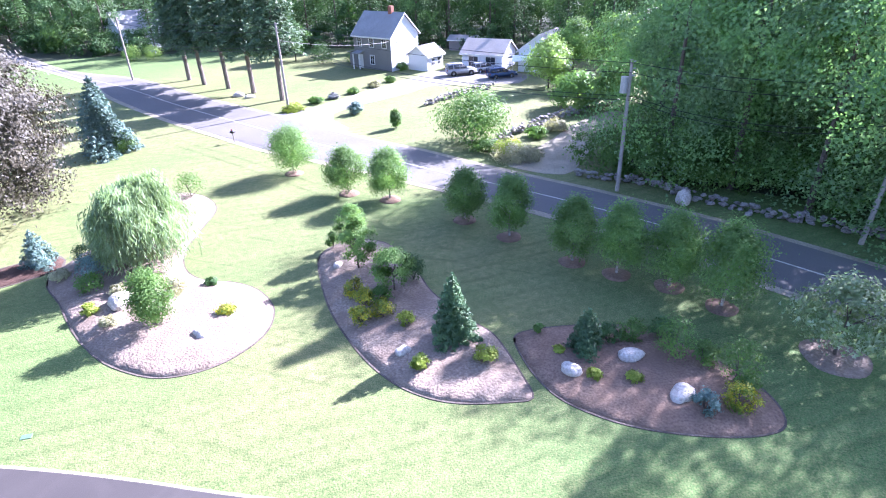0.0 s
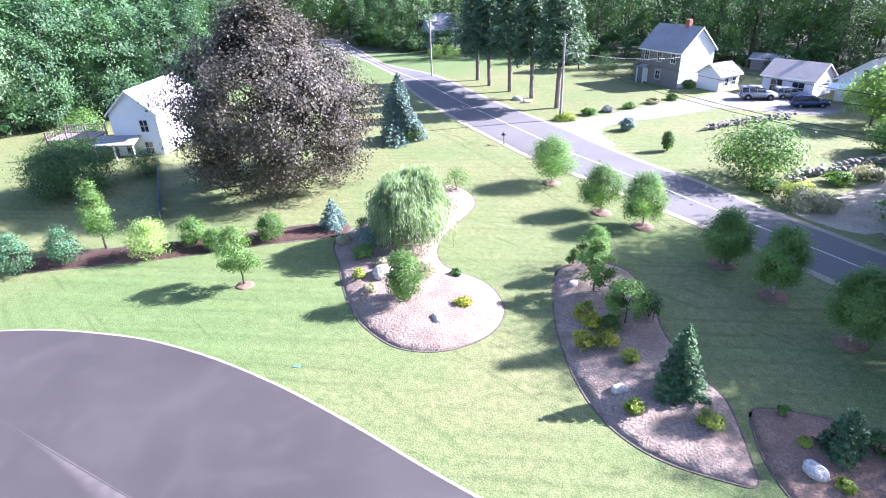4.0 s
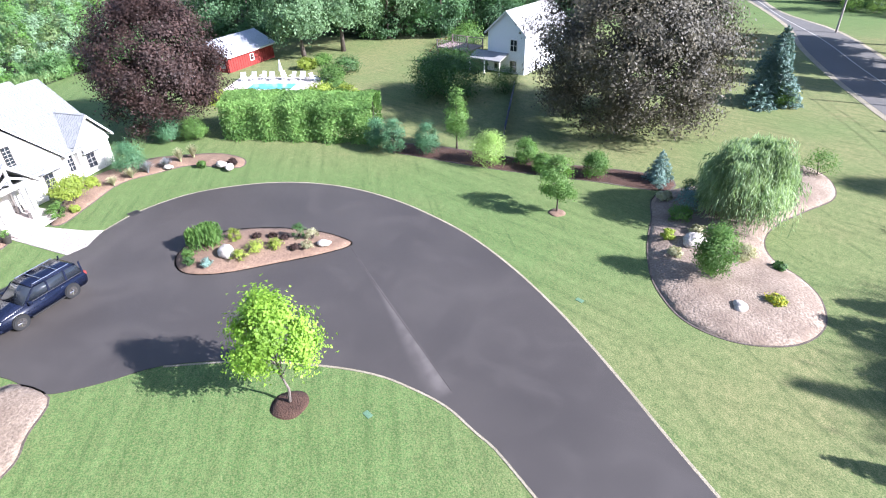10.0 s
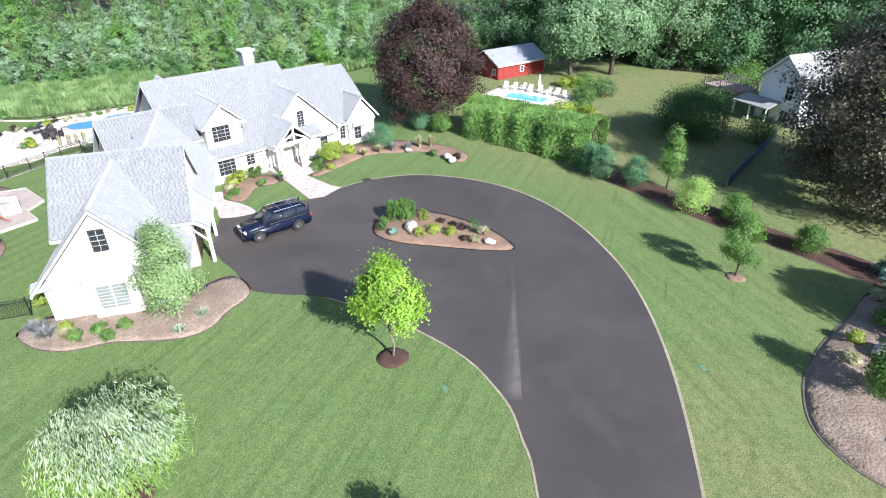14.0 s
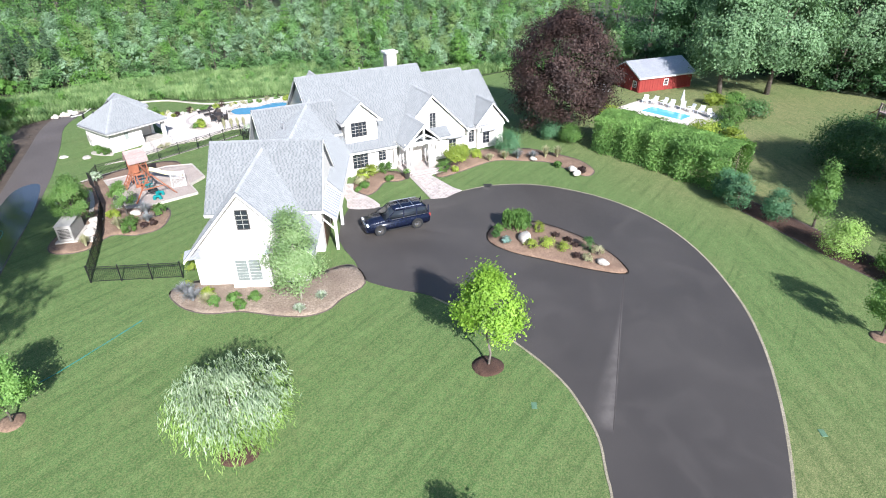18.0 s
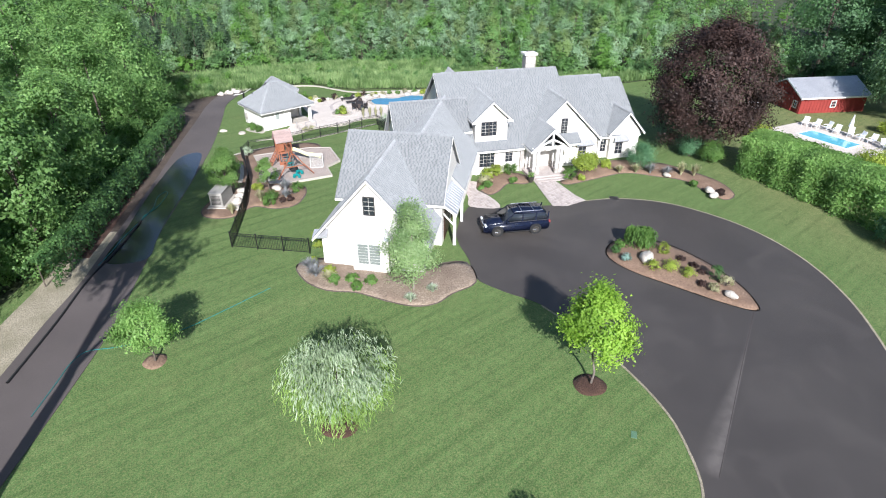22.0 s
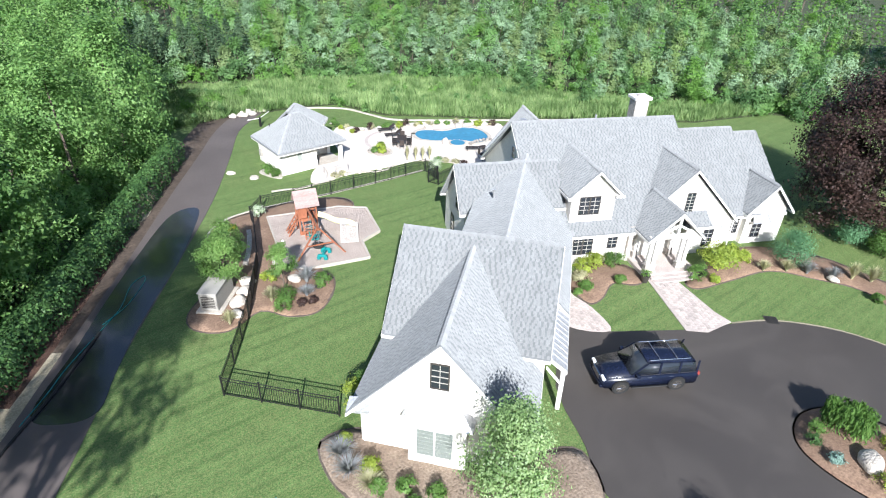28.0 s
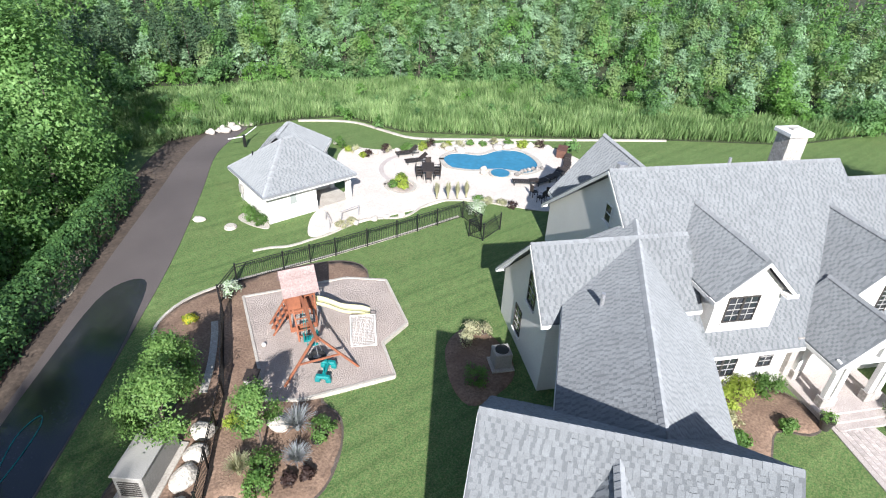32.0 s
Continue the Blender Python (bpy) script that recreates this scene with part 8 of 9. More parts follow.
part("wall", boxed(2.0, 5.4, -0.2, 0.0, -0.1, 2.45), STUCCO, pool_house, tf=wing_tf)
part("wall", boxed(0.5, 5.6, 2.0, 2.2, -0.1, 2.45), STUCCO, pool_house, tf=wing_tf)
part("wall", boxed(5.4, 5.6, -0.2, 2.0, -0.1, 2.45), STUCCO, pool_house, tf=wing_tf)
part("column", boxed(5.3, 5.6, -2.2, -1.9, 0.0, 2.4, 0.02), TRIM, pool_house, tf=wing_tf)
part("water_table", boxed(-0.03, 3.63, -0.03, 0.0, -0.05, 0.75), STUCCO, pool_house, "pale base course along the wall")
part("porch_floor", boxed(0.2, 6.5, 0.2, 4.8, -0.1, 0.06), CONCRETE, pool_house, "pale concrete porch floor")
part("porch_beam", boxed(3.6, 6.3, 0.0, 0.22, 2.05, 2.42), TRIM, pool_house)
for x, y in ((6.2, 0.11), (6.2, 2.7)):
    part("column", boxed(x - 0.17, x + 0.17, y - 0.17, y + 0.17, 0.0, 2.3, 0.02), TRIM, pool_house)
wnd = part("window", boxed(1.55, 2.15, -0.05, 0.0, 1.0, 1.9, 0.01), TRIM, pool_house, "small white-framed window")
part("pane", boxed(1.63, 2.07, -0.06, -0.052, 1.07, 1.82), PALE_GLASS, wnd)
door_ph = part("door", boxed(3.58, 3.64, 1.2, 2.15, 0.0, 2.05, 0.01), DOOR_WOOD, pool_house, "dark door under the porch")
part("door_handle", tube(bmesh.new(), (3.64, 2.02, 1.0), (3.7, 2.02, 1.0), 0.025, 0.025), STEEL, door_ph)
vent = part("vent_pipe", tube(bmesh.new(), (0.9, 3.9, 2.9), (0.9, 3.9, 3.75), 0.05, 0.05), BLACK_METAL, pool_house)
meter = thing("utility_meter", "grey utility boxes on the pool house wall", "meter", PH @ pose(-0.02, 4.4, 0.9, 0, 0, 90))
part("case", boxed(-0.25, 0.25, 0.0, 0.18, -0.3, 0.35, 0.03), GREY_CABINET, meter)
part("conduit", tube(bmesh.new(), (0, 0.08, -0.3), (0, 0.08, -0.95), 0.03, 0.03), STEEL, meter)
structure("gravel_border", flat_poly([tuple(p) for p in smooth_loop([(-35.9, -47.6), (-35.5, -48.6), (-35.4, -49.9), (-35.8, -50.5), (-36.9, -50.4), (-36.4, -48.1)], 4)], 0.05, 0.1), CONCRETE, "pale gravel bed beside the pool house", "gravel bed")
for i, (x, y) in enumerate([(-36.0, -48.5), (-36.0, -49.3), (-36.2, -50.0)]):
    shrub("shrub", "green clump against the pool house wall", x, y, 0.7, 1.1, L_GREEN, 600 + i, 500, 0.1, group="shrubs beside the pool house")
lid = thing("well_cover", "round pale cover set in the lawn", "cover", pose(-34.4, -49.5, 0))
part("rim", tube(bmesh.new(), (0, 0, -0.02), (0, 0, 0.12), 0.42, 0.4, 20), CONCRETE, lid)
part("lid", tube(bmesh.new(), (0, 0, 0.12), (0, 0, 0.2), 0.34, 0.3, 20), CONCRETE, lid)

POOL = [tuple(p) for p in smooth_loop([(-53.1, -46.5), (-54.4, -47), (-55.6, -46.3), (-56.5, -44.8), (-58.7, -44.2), (-59.7, -42.4), (-58.7, -40.2), (-57.1, -39.2), (-55.6, -39.5), (-55.3, -40.7), (-54.2, -42.2), (-53.2, -43), (-52.6, -44), (-52.3, -45)], 4)]
pool = thing("swimming_pool", "kidney-shaped swimming pool full of clear blue water", "pool", pose(-56, -43, 0))


def round_pool(parent, loop, cx, cy, cope, name="coping", water_z=0.075):
    loc = [(x - cx, y - cy) for x, y in loop]
    part("water", flat_poly(loc, water_z, 0.2), SOLAR_POOL, parent)
    n = len(loc) // 3
    per = max(1, len(loc) // 18)
    for i in range(0, len(loc), per):
        seg = [loc[(i + k) % len(loc)] for k in range(per + 1)]
        part(name, ribbon(seg, cope * 0.5, 0.12, 0.14, cope * 0.5), CONCRETE, parent)


round_pool(pool, POOL, -56, -43, 0.42)
hot_tub = thing("hot_tub", "round raised stone-edged hot tub", "hot tub", pose(-54.15, -41.1, 0.06))
TUB = [(0.78 * math.cos(a), 0.78 * math.sin(a)) for a in np.linspace(0, math.tau, 25)[:-1]]
round_pool(hot_tub, TUB, 0, 0, 0.3, water_z=0.16)
part("surround", tube(bmesh.new(), (0, 0, -0.05), (0, 0, 0.1), 0.92, 0.9, 24), CONCRETE, hot_tub)


def lounger(m, label, low=False):
    t = thing("sun_lounger", label, "lounger", m, "loungers round the pool")
    for s in (-0.28, 0.28):
        part("side_rail", boxed(s - 0.03, s + 0.03, -1.0, 1.0, 0.24, 0.31, 0.01), BLACK_METAL, t)
        for y in (-0.85, 0.45):
            part("leg", boxed(s - 0.03, s + 0.03, y - 0.03, y + 0.03, 0, 0.25), BLACK_METAL, t)
    for k in range(9):
        part("slat", boxed(-0.3, 0.3, -0.98 + k * 0.145, -0.86 + k * 0.145, 0.31, 0.345, 0.008), WICKER, t)
    back = boxed(-0.3, 0.3, 0.0, 0.72, 0.0, 0.05, 0.015)
    part("backrest", back, WICKER, t, tf=pose(0, 0.36, 0.33, 8 if low else 38, 0, 0))
    return t


for x, y, rz, low, lab in [(-51.9, -49.4, 60, 0, "dark lounger with its back raised"), (-51.2, -47.7, 60, 0, "dark lounger beside the dining table"), (-53.9, -38.6, 40, 1, "dark lounger lying flat near the hot tub"), (-55.2, -37.6, 75, 1, "dark lounger on the pale terrace"), (-57.0, -37.4, 100, 1, "dark slatted lounger by the pool"), (-58.6, -37.5, 105, 1, "dark low lounger by the pool"), (-60.3, -38.2, 115, 1, "dark lounger near the wicker chest")]:
    lounger(pose(x, y, 0.05, 0, 0, rz), lab, bool(low))


def dining_chair(m):
    t = thing("dining_chair", "dark woven chair at the terrace table", "chair", m, "chairs round the terrace table")
    part("seat", boxed(-0.24, 0.24, -0.24, 0.24, 0.40, 0.46, 0.02), WICKER, t)
    part("backrest", boxed(-0.24, 0.24, 0.2, 0.26, 0.46, 1.0, 0.02), WICKER, t)
    for s in (-0.2, 0.2):
        for y in (-0.2, 0.2):
            part("leg", boxed(s - 0.02, s + 0.02, y - 0.02, y + 0.02, 0, 0.4), BLACK_METAL, t)
        part("armrest", boxed(s * 1.2 - 0.02, s * 1.2 + 0.02, -0.22, 0.2, 0.62, 0.66, 0.01), BLACK_METAL, t)
    return t


TM = pose(-49.9, -45.3, 0.05, 0, 0, 42)
table = thing("dining_table", "dark rectangular terrace dining table", "table", TM)
part("tabletop", boxed(-0.95, 0.95, -0.5, 0.5, 0.71, 0.75, 0.01), WICKER, table)
for x in (-0.85, 0.85):
    for y in (-0.42, 0.42):
        part("leg", boxed(x - 0.03, x + 0.03, y - 0.03, y + 0.03, 0, 0.71), BLACK_METAL, table)
for x, y, rz in [(-0.55, 0.75, 0), (0.0, 0.78, 4), (0.55, 0.74, -5), (-0.55, -0.75, 180), (0.05, -0.77, 176), (0.6, -0.74, 185), (1.25, 0, -90), (-1.25, 0.05, 90)]:
    dining_chair(TM @ pose(x, y, 0, 0, 0, rz))
chest = thing("storage_chest", "brown wicker storage chest on the terrace", "chest", pose(-61.5, -39.4, 0.05, 0, 0, 20))
part("body", boxed(-0.75, 0.75, -0.4, 0.4, 0, 0.62, 0.02), WICKER_BROWN, chest)
part("lid", boxed(-0.78, 0.78, -0.43, 0.43, 0.62, 0.7, 0.02), WICKER_BROWN, chest)
for i, (x, y) in enumerate([(-52.0, -36.0), (-52.7, -35.7), (-52.5, -36.9)]):
    dining_chair(pose(x, y, 0.05, 0, 0, 120 * i))
# a low dark stone bench edge where people sit into the pool
for i, a in enumerate(np.linspace(0, 1, 8)):
    x, y = -54.9 - 2.6 * a, -39.95 + 0.85 * a - 0.25 * math.sin(a * math.pi)
    boulder(x, y, 0.42, 0.3, 500 + i, 0.05, "dark wet stone on the pool's rim", WALLROCK, "rim_stone")
# ring of stone paving and the raised planter
for r0, r1, z in ((3.25, 3.7, 0.054),):
    loop = [(-50.6 + 3.5 * math.cos(a), -46.4 + 3.5 * math.sin(a)) for a in np.linspace(radians(-100), radians(20), 18)]
    structure("paving_ring", ribbon(loop, 0.2, z, 0.03), PAVER, "grey curved band in the pale terrace", "paving")
PLANTER = [tuple(p) for p in smooth_loop([(-46.1, -46.5), (-47.0, -46.9), (-47.9, -46.3), (-47.8, -44.9), (-46.9, -44.3), (-46.0, -44.4), (-45.7, -45.4)], 4)]
structure("planter_bed", mound(PLANTER, 0.14, seed=9.1), GRAVEL, "small stone-edged terrace planting bed", "planting bed")
structure("planter_edge", ribbon(PLANTER + PLANTER[:2], 0.1, 0.14, 0.14, 0.1), CONCRETE, "pale stone edge round the terrace bed", "bed edge")
for i, (x, y, h, w, l) in enumerate([(-46.9, -45.6, 0.9, 1.3, L_GOLD), (-47.3, -45.9, 0.8, 1.0, L_GREEN), (-46.6, -45.0, 0.6, 0.9, L_GOLD), (-46.3, -45.8, 0.5, 0.8, L_GREEN)]):
    shrub("shrub", "yellow-green shrub in the terrace bed", x, y, h, w, l, 620 + i, 500, 0.1, z=0.1, group="shrubs in the terrace bed")
for i, (x, y) in enumerate([(-47.1, -42.1), (-47.7, -41.5), (-48.2, -41.0), (-48.8, -40.6)]):
    grass_tuft(x, y, 1.5, 0.6, L_GRASS, 640 + i, "tall upright feather reed grass", 200)
edge_pts = [(-49.35, -55.65), (-48.9, -53.6), (-49.6, -51.7), (-52.05, -50.6), (-53.9, -49.4), (-56.1, -47.9), (-58.2, -46.4), (-60.0, -44.2), (-61.0, -43.0), (-62.2, -41.4)]
rnd = random.Random(4)
for i, p in enumerate(smooth_loop(edge_pts, 4, False)):
    x, y = p.x + rnd.uniform(-0.3, 0.3), p.y + rnd.uniform(-0.3, 0.3)
    if i % 3 == 0:
        boulder(x, y, rnd.uniform(0.4, 0.9), rnd.uniform(0.25, 0.5), 530 + i, 0.0, "pale rock along the terrace's planted rim")
    else:
        shrub("shrub", "low mixed plant on the terrace's rim", x, y, rnd.uniform(0.4, 0.9), rnd.uniform(0.6, 1.1), rnd.choice([L_GREEN, L_GRASS, L_GOLD, L_PURPLE]), 660 + i, 320, 0.1, group="plants on the terrace rim")
for i, (x, y, w) in enumerate([(-59.8, -43.9, 1.4), (-58.9, -44.6, 1.2), (-56.0, -46.6, 1.3), (-55.4, -47.4, 1.0), (-61.2, -42.5, 0.9), (-53.9, -42.6, 0.7), (-53.2, -42.2, 0.6), (-43.2, -42.1, 0.5), (-42.3, -42.7, 0.5), (-41.6, -43.2, 0.6), (-40.3, -43.7, 0.5)]):
    boulder(x, y, w, 0.35, 570 + i, 0.03, "pale flat rock beside the terrace")
for i, (x, y) in enumerate([(-39.4, -44.2), (-40.2, -44.0), (-49.2, -38.9), (-49.7, -38.0), (-49.0, -39.6), (-49.9, -37.2)]):
    shrub("shrub", "low dry plant at the terrace edge", x, y, 0.45, 0.9, rnd.choice([L_GRASS, L_PURPLE, L_GREEN]), 700 + i, 300, 0.09, group="plants at the terrace edge")
for a, b in (((-39.3, -45.6), (-38.7, -44.5)), ((-39.9, -44.7), (-41.4, -44.5))):
    rail = thing("handrail", "thin pale steel handrail on the terrace", "handrail", pose(a[0], a[1], 0.05))
    dx, dy = b[0] - a[0], b[1] - a[1]
    part("rail", tube(bmesh.new(), (0, 0, 0.75), (dx, dy, 0.75), 0.025, 0.025), STEEL, rail)
    for f in (0.02, 0.98):
        part("post", tube(bmesh.new(), (dx * f, dy * f, 0), (dx * f, dy * f, 0.75), 0.025, 0.025), STEEL, rail)
structure("stone_kerb", ribbon([tuple(p) for p in smooth_loop([(-51, -63), (-53.2, -60.8), (-54.6, -58.5), (-54.9, -54.9), (-55.4, -51.7), (-58.25, -48.3), (-63.6, -42.6), (-68, -38.0), (-72, -33.7)], 4, False)], 0.12, 0.14, 0.2), CONCRETE, "pale stone kerb dividing lawn from reeds", "kerb")
structure("stone_kerb", ribbon([tuple(p) for p in smooth_loop([(-33.6, -45.9), (-34.6, -45.4), (-35.5, -44.7), (-37.0, -44.3), (-38.3, -44.0), (-39.9, -43.9), (-41.3, -43.7), (-43.3, -42.0), (-45.5, -42.05), (-47.1, -41.6), (-48.4, -40.3), (-49.3, -38.8), (-49.8, -37.4)], 4, False)], 0.07, 0.1, 0.15), CONCRETE, "pale stone kerb along the terrace", "kerb")
structure("stone_kerb", ribbon([tuple(p) for p in smooth_loop([(-24.9, -39.6), (-25.0, -41.4), (-25.9, -43.3), (-28.0, -44.3), (-30.6, -44.0), (-33.5, -43.0), (-36.6, -41.9), (-40.8, -40.6), (-44.0, -39.7), (-46.0, -39.2)], 4, False)], 0.07, 0.1, 0.15), CONCRETE, "pale stone edging round the play yard", "kerb")
structure("stone_strip", ribbon([tuple(p) for p in smooth_loop([(-25.0, -37.4), (-26.2, -38.7), (-27.4, -40.3), (-28.1, -41.4)], 4, False)], 0.17, 0.18, 0.15), CONCRETE, "pale cobble strip at the fence foot", "edging")

# ---- iron fence ----
FENCE = [(-19.9, -22.4), (-17.1, -27.9), (-18.8, -29.5), (-21.7, -32.3), (-25.5, -36.6), (-28.7, -41.5), (-29.2, -42.6), (-31, -43.7), (-33.6, -42.8), (-36.7, -41.7), (-40.9, -40.4), (-44.0, -39.5), (-46.1, -38.9), (-45.4, -36.9)]
FENCE_Z = 1.25
picket_me = bpy.data.meshes.new("picket")
bm = boxed(-0.009, 0.009, -0.009, 0.009, 0.08, FENCE_Z - 0.02)
bm.to_mesh(picket_me)
bm.free()
picket_me.materials.append(BLACK_METAL)
post_me = bpy.data.meshes.new("post")
bm = boxed(-0.032, 0.032, -0.032, 0.032, -0.1, FENCE_Z + 0.06)
box(bm, -0.045, 0.045, -0.045, 0.045, FENCE_Z + 0.06, FENCE_Z + 0.09)
bm.to_mesh(post_me)
bm.free()
post_me.materials.append(BLACK_METAL)


def iron_fence(name, label, line, category="fence", spacing=0.125):
    t = thing(name, label, category, pose(line[0][0], line[0][1], 0.0))
    o = Vector((*line[0], 0))
    for i, (a, b) in enumerate(zip(line, line[1:])):
        a, b = Vector((*a, 0)) - o, Vector((*b, 0)) - o
        n = max(1, round((b - a).length / 2.1))
        for k in range(n):
            p, q = a.lerp(b, k / n), a.lerp(b, (k + 1) / n)
            link_mesh("post", post_me, t, m=Matrix.Translation(p))
            for z in (0.14, FENCE_Z - 0.18, FENCE_Z):
                bm = beam(bmesh.new(), p + Vector((0, 0, z)), q + Vector((0, 0, z)), 0.028, 0.035)
                bmesh.ops.recalc_face_normals(bm, faces=bm.faces)
                panel = part("rail", bm, BLACK_METAL, t)
            m = max(2, int((q - p).length / spacing))
            for j in range(1, m):
                link_mesh("picket", picket_me, panel, m=Matrix.Translation(p.lerp(q, j / m)))
    link_mesh("post", post_me, t, m=Matrix.Translation(Vector((*line[-1], 0)) - o))
    return t


iron_fence("iron_fence", "black iron picket fence round the back yard", FENCE)
iron_fence("iron_gate", "black iron gate between two posts", [(-45.4, -36.8), (-44.3, -37.0), (-44.45, -35.95), (-46.5, -35.97)], "gate")

# ---- play yard ----
PAD = [(-26.5, -34.9), (-30.3, -42.1), (-32.0, -41.1), (-35.3, -39.3), (-36.7, -37.4), (-34.6, -33.85), (-32.6, -33.7), (-31.35, -31.7), (-27.5, -33.8)]
structure("play_pad", flat_poly(PAD, 0.17, 0.15), GRAVEL, "pinkish pea gravel under the playset", "gravel pad")
for a, b in zip(PAD, PAD[1:] + PAD[:1]):
    bm = beam(bmesh.new(), (*a, 0.22), (*b, 0.22), 0.13, 0.22)
    bmesh.ops.recalc_face_normals(bm, faces=bm.faces)
    structure("timber_edging", bm, CONCRETE, "pale timber edging round the gravel pad", "edging")

PM = pose(-31.0, -37.95, 0.17, 0, 0, 153.4)
playset = thing("playset", "cedar play tower with slide and swing beam", "playset", PM)


def stick(name, a, b, w, material=CEDAR, parent=None, label=""):
    """A square timber from a to b."""
    a, b = Vector(a), Vector(b)
    bm = boxed(-w / 2, w / 2, -w / 2, w / 2, 0, (b - a).length, min(0.01, w * 0.1))
    return part(name, bm, material, parent or playset, label, tf=Matrix.Translation(a) @ (b - a).to_track_quat("Z", "Y").to_matrix().to_4x4())


for x in (-0.65, 0.65):
    for y in (-0.55, 0.55):
        stick("post", (x, y, -0.05), (x, y, 2.55), 0.1)
    stick("rafter", (x, -0.72, 2.42), (x, 0.0, 3.35), 0.09)
    stick("rafter", (x, 0.72, 2.42), (x, 0.0, 3.35), 0.09)
    stick("side_brace", (x, -0.55, 2.5), (x, 0.55, 2.5), 0.09)
for y in (-0.55, 0.55):
    stick("top_rail", (-0.65, y, 2.5), (0.65, y, 2.5), 0.09)
    stick("guard_rail", (-0.65, y, 2.05), (0.65, y, 2.05), 0.07)
    stick("floor_beam", (-0.65, y, 1.22), (0.65, y, 1.22), 0.1)
for k in range(8):
    part("floor_board", boxed(-0.7, 0.7, -0.6 + k * 0.15, -0.46 + k * 0.15, 1.28, 1.31, 0.005), CEDAR, playset)
for k in range(7):
    part("guard_slat", boxed(-0.58 + k * 0.18, -0.5 + k * 0.18, 0.53, 0.56, 1.3, 2.05), CEDAR, playset)
for s in (-1, 1):
    for k in range(8):
        f = k / 8
        y, z = s * (0.02 + 0.82 * f), 3.4 - 1.07 * f
        tilt = -s * math.degrees(math.atan2(1.07, 0.82))
        part("roof_slat", boxed(-0.88, 0.88, -0.085, 0.085, -0.012, 0.012), CEDAR_PALE, playset, tf=pose(0, y + s * 0.05, z - 0.065, tilt, 0, 0))
stick("swing_beam", (-0.05, -0.4, 2.25), (-0.1, -4.35, 2.25), 0.13, CEDAR, None, "long cedar swing beam")
for x in (-1.75, 1.75):
    stick("swing_leg", (x, -4.2, -0.05), (-0.1 + x * 0.03, -4.1, 2.3), 0.1)
stick("cross_brace", (-1.0, -4.15, 1.0), (0.9, -4.15, 1.0), 0.08)
stick("ladder_side", (-0.45, -1.45, 0.0), (-0.45, -0.55, 1.35), 0.08)
stick("ladder_side", (0.25, -1.45, 0.0), (0.25, -0.55, 1.35), 0.08)
for k in range(5):
    f = 0.15 + k * 0.18
    stick("rung", (-0.45, -1.45 + 0.9 * f, 1.35 * f), (0.25, -1.45 + 0.9 * f, 1.35 * f), 0.06)
stick("climbing_board", (-1.5, 0.1, 0.0), (-0.65, 0.0, 1.3), 0.12)
for y in (-0.5, 0.5):
    stick("climbing_side", (-1.55, y, 0.0), (-0.68, y, 1.32), 0.08)
for k in range(4):
    f = 0.18 + 0.22 * k
    stick("climbing_rung", (-1.55 + 0.87 * f, -0.5, 1.32 * f), (-1.55 + 0.87 * f, 0.5, 1.32 * f), 0.08)
part("sandbox_board", boxed(-0.62, 0.62, -0.62, -0.56, 0.0, 0.3), CEDAR, playset)
part("canopy_panel", boxed(-0.62, -0.05, -0.62, -0.58, 1.4, 2.2, 0.02), CEDAR, playset)
# wave slide: a trough swept along a curve
bm, prev = bmesh.new(), None
SECT = [(-0.27, 0.18), (-0.23, 0.16), (-0.19, 0.0), (0.19, 0.0), (0.23, 0.16), (0.27, 0.18), (0.27, 0.14), (0.22, -0.05), (-0.22, -0.05), (-0.27, 0.14)]
for k in range(13):
    f = k / 12
    px, py, pz = 0.68 + 2.75 * f, -0.15 - 0.7 * f, 1.32 - 1.12 * f ** 0.9 + 0.07 * math.sin(f * 9.0)
    row = [bm.verts.new((px + 0.24 * s, py + 0.97 * s, pz + h)) for s, h in SECT]
    if prev:
        for i in range(len(SECT)):
            j = (i + 1) % len(SECT)
            bm.faces.new((prev[i], prev[j], row[j], row[i]))
    prev = row
bmesh.ops.recalc_face_normals(bm, faces=bm.faces)
part("slide", bm, YELLOW, playset, "pale yellow wavy plastic slide")
for y, kind in ((-1.9, "seat"), (-2.5, "seat")):
    seat = part("swing_seat", boxed(-0.26, 0.26, y - 0.12, y + 0.12, 0.52, 0.57, 0.02), TEAL, playset, "teal plastic swing seat")
    for s in (-0.24, 0.24):
        part("chain", tube(bmesh.new(), (s, y, 0.57), (s * 0.6 - 0.07, y, 2.2), 0.012, 0.012, 5), TEAL, seat)
glider = part("glider", boxed(-0.32, 0.32, -2.35, -2.05, 0.62, 0.72, 0.03), TEAL, playset, "teal glider with two seats")
part("backrest", boxed(-0.36, -0.3, -2.35, -2.05, 0.62, 1.05, 0.02), TEAL, glider)
part("backrest", boxed(0.3, 0.36, -2.35, -2.05, 0.62, 1.05, 0.02), TEAL, glider)
bm = bmesh.new()
rows = []
for k in range(20):
    a = k * math.tau / 20
    rows.append([bm.verts.new(((0.31 + 0.12 * math.cos(b)) * math.cos(a), (0.31 + 0.12 * math.cos(b)) * math.sin(a) - 3.35, 0.5 + 0.12 * math.sin(b))) for b in np.linspace(0, math.tau, 9)[:-1]])
for k in range(20):
    for j in range(8):
        bm.faces.new((rows[k][j], rows[(k + 1) % 20][j], rows[(k + 1) % 20][(j + 1) % 8], rows[k][(j + 1) % 8]))
bmesh.ops.recalc_face_normals(bm, faces=bm.faces)
tyre = part("tyre_swing", bm, RUBBER, playset, "black tyre hung flat on chains")
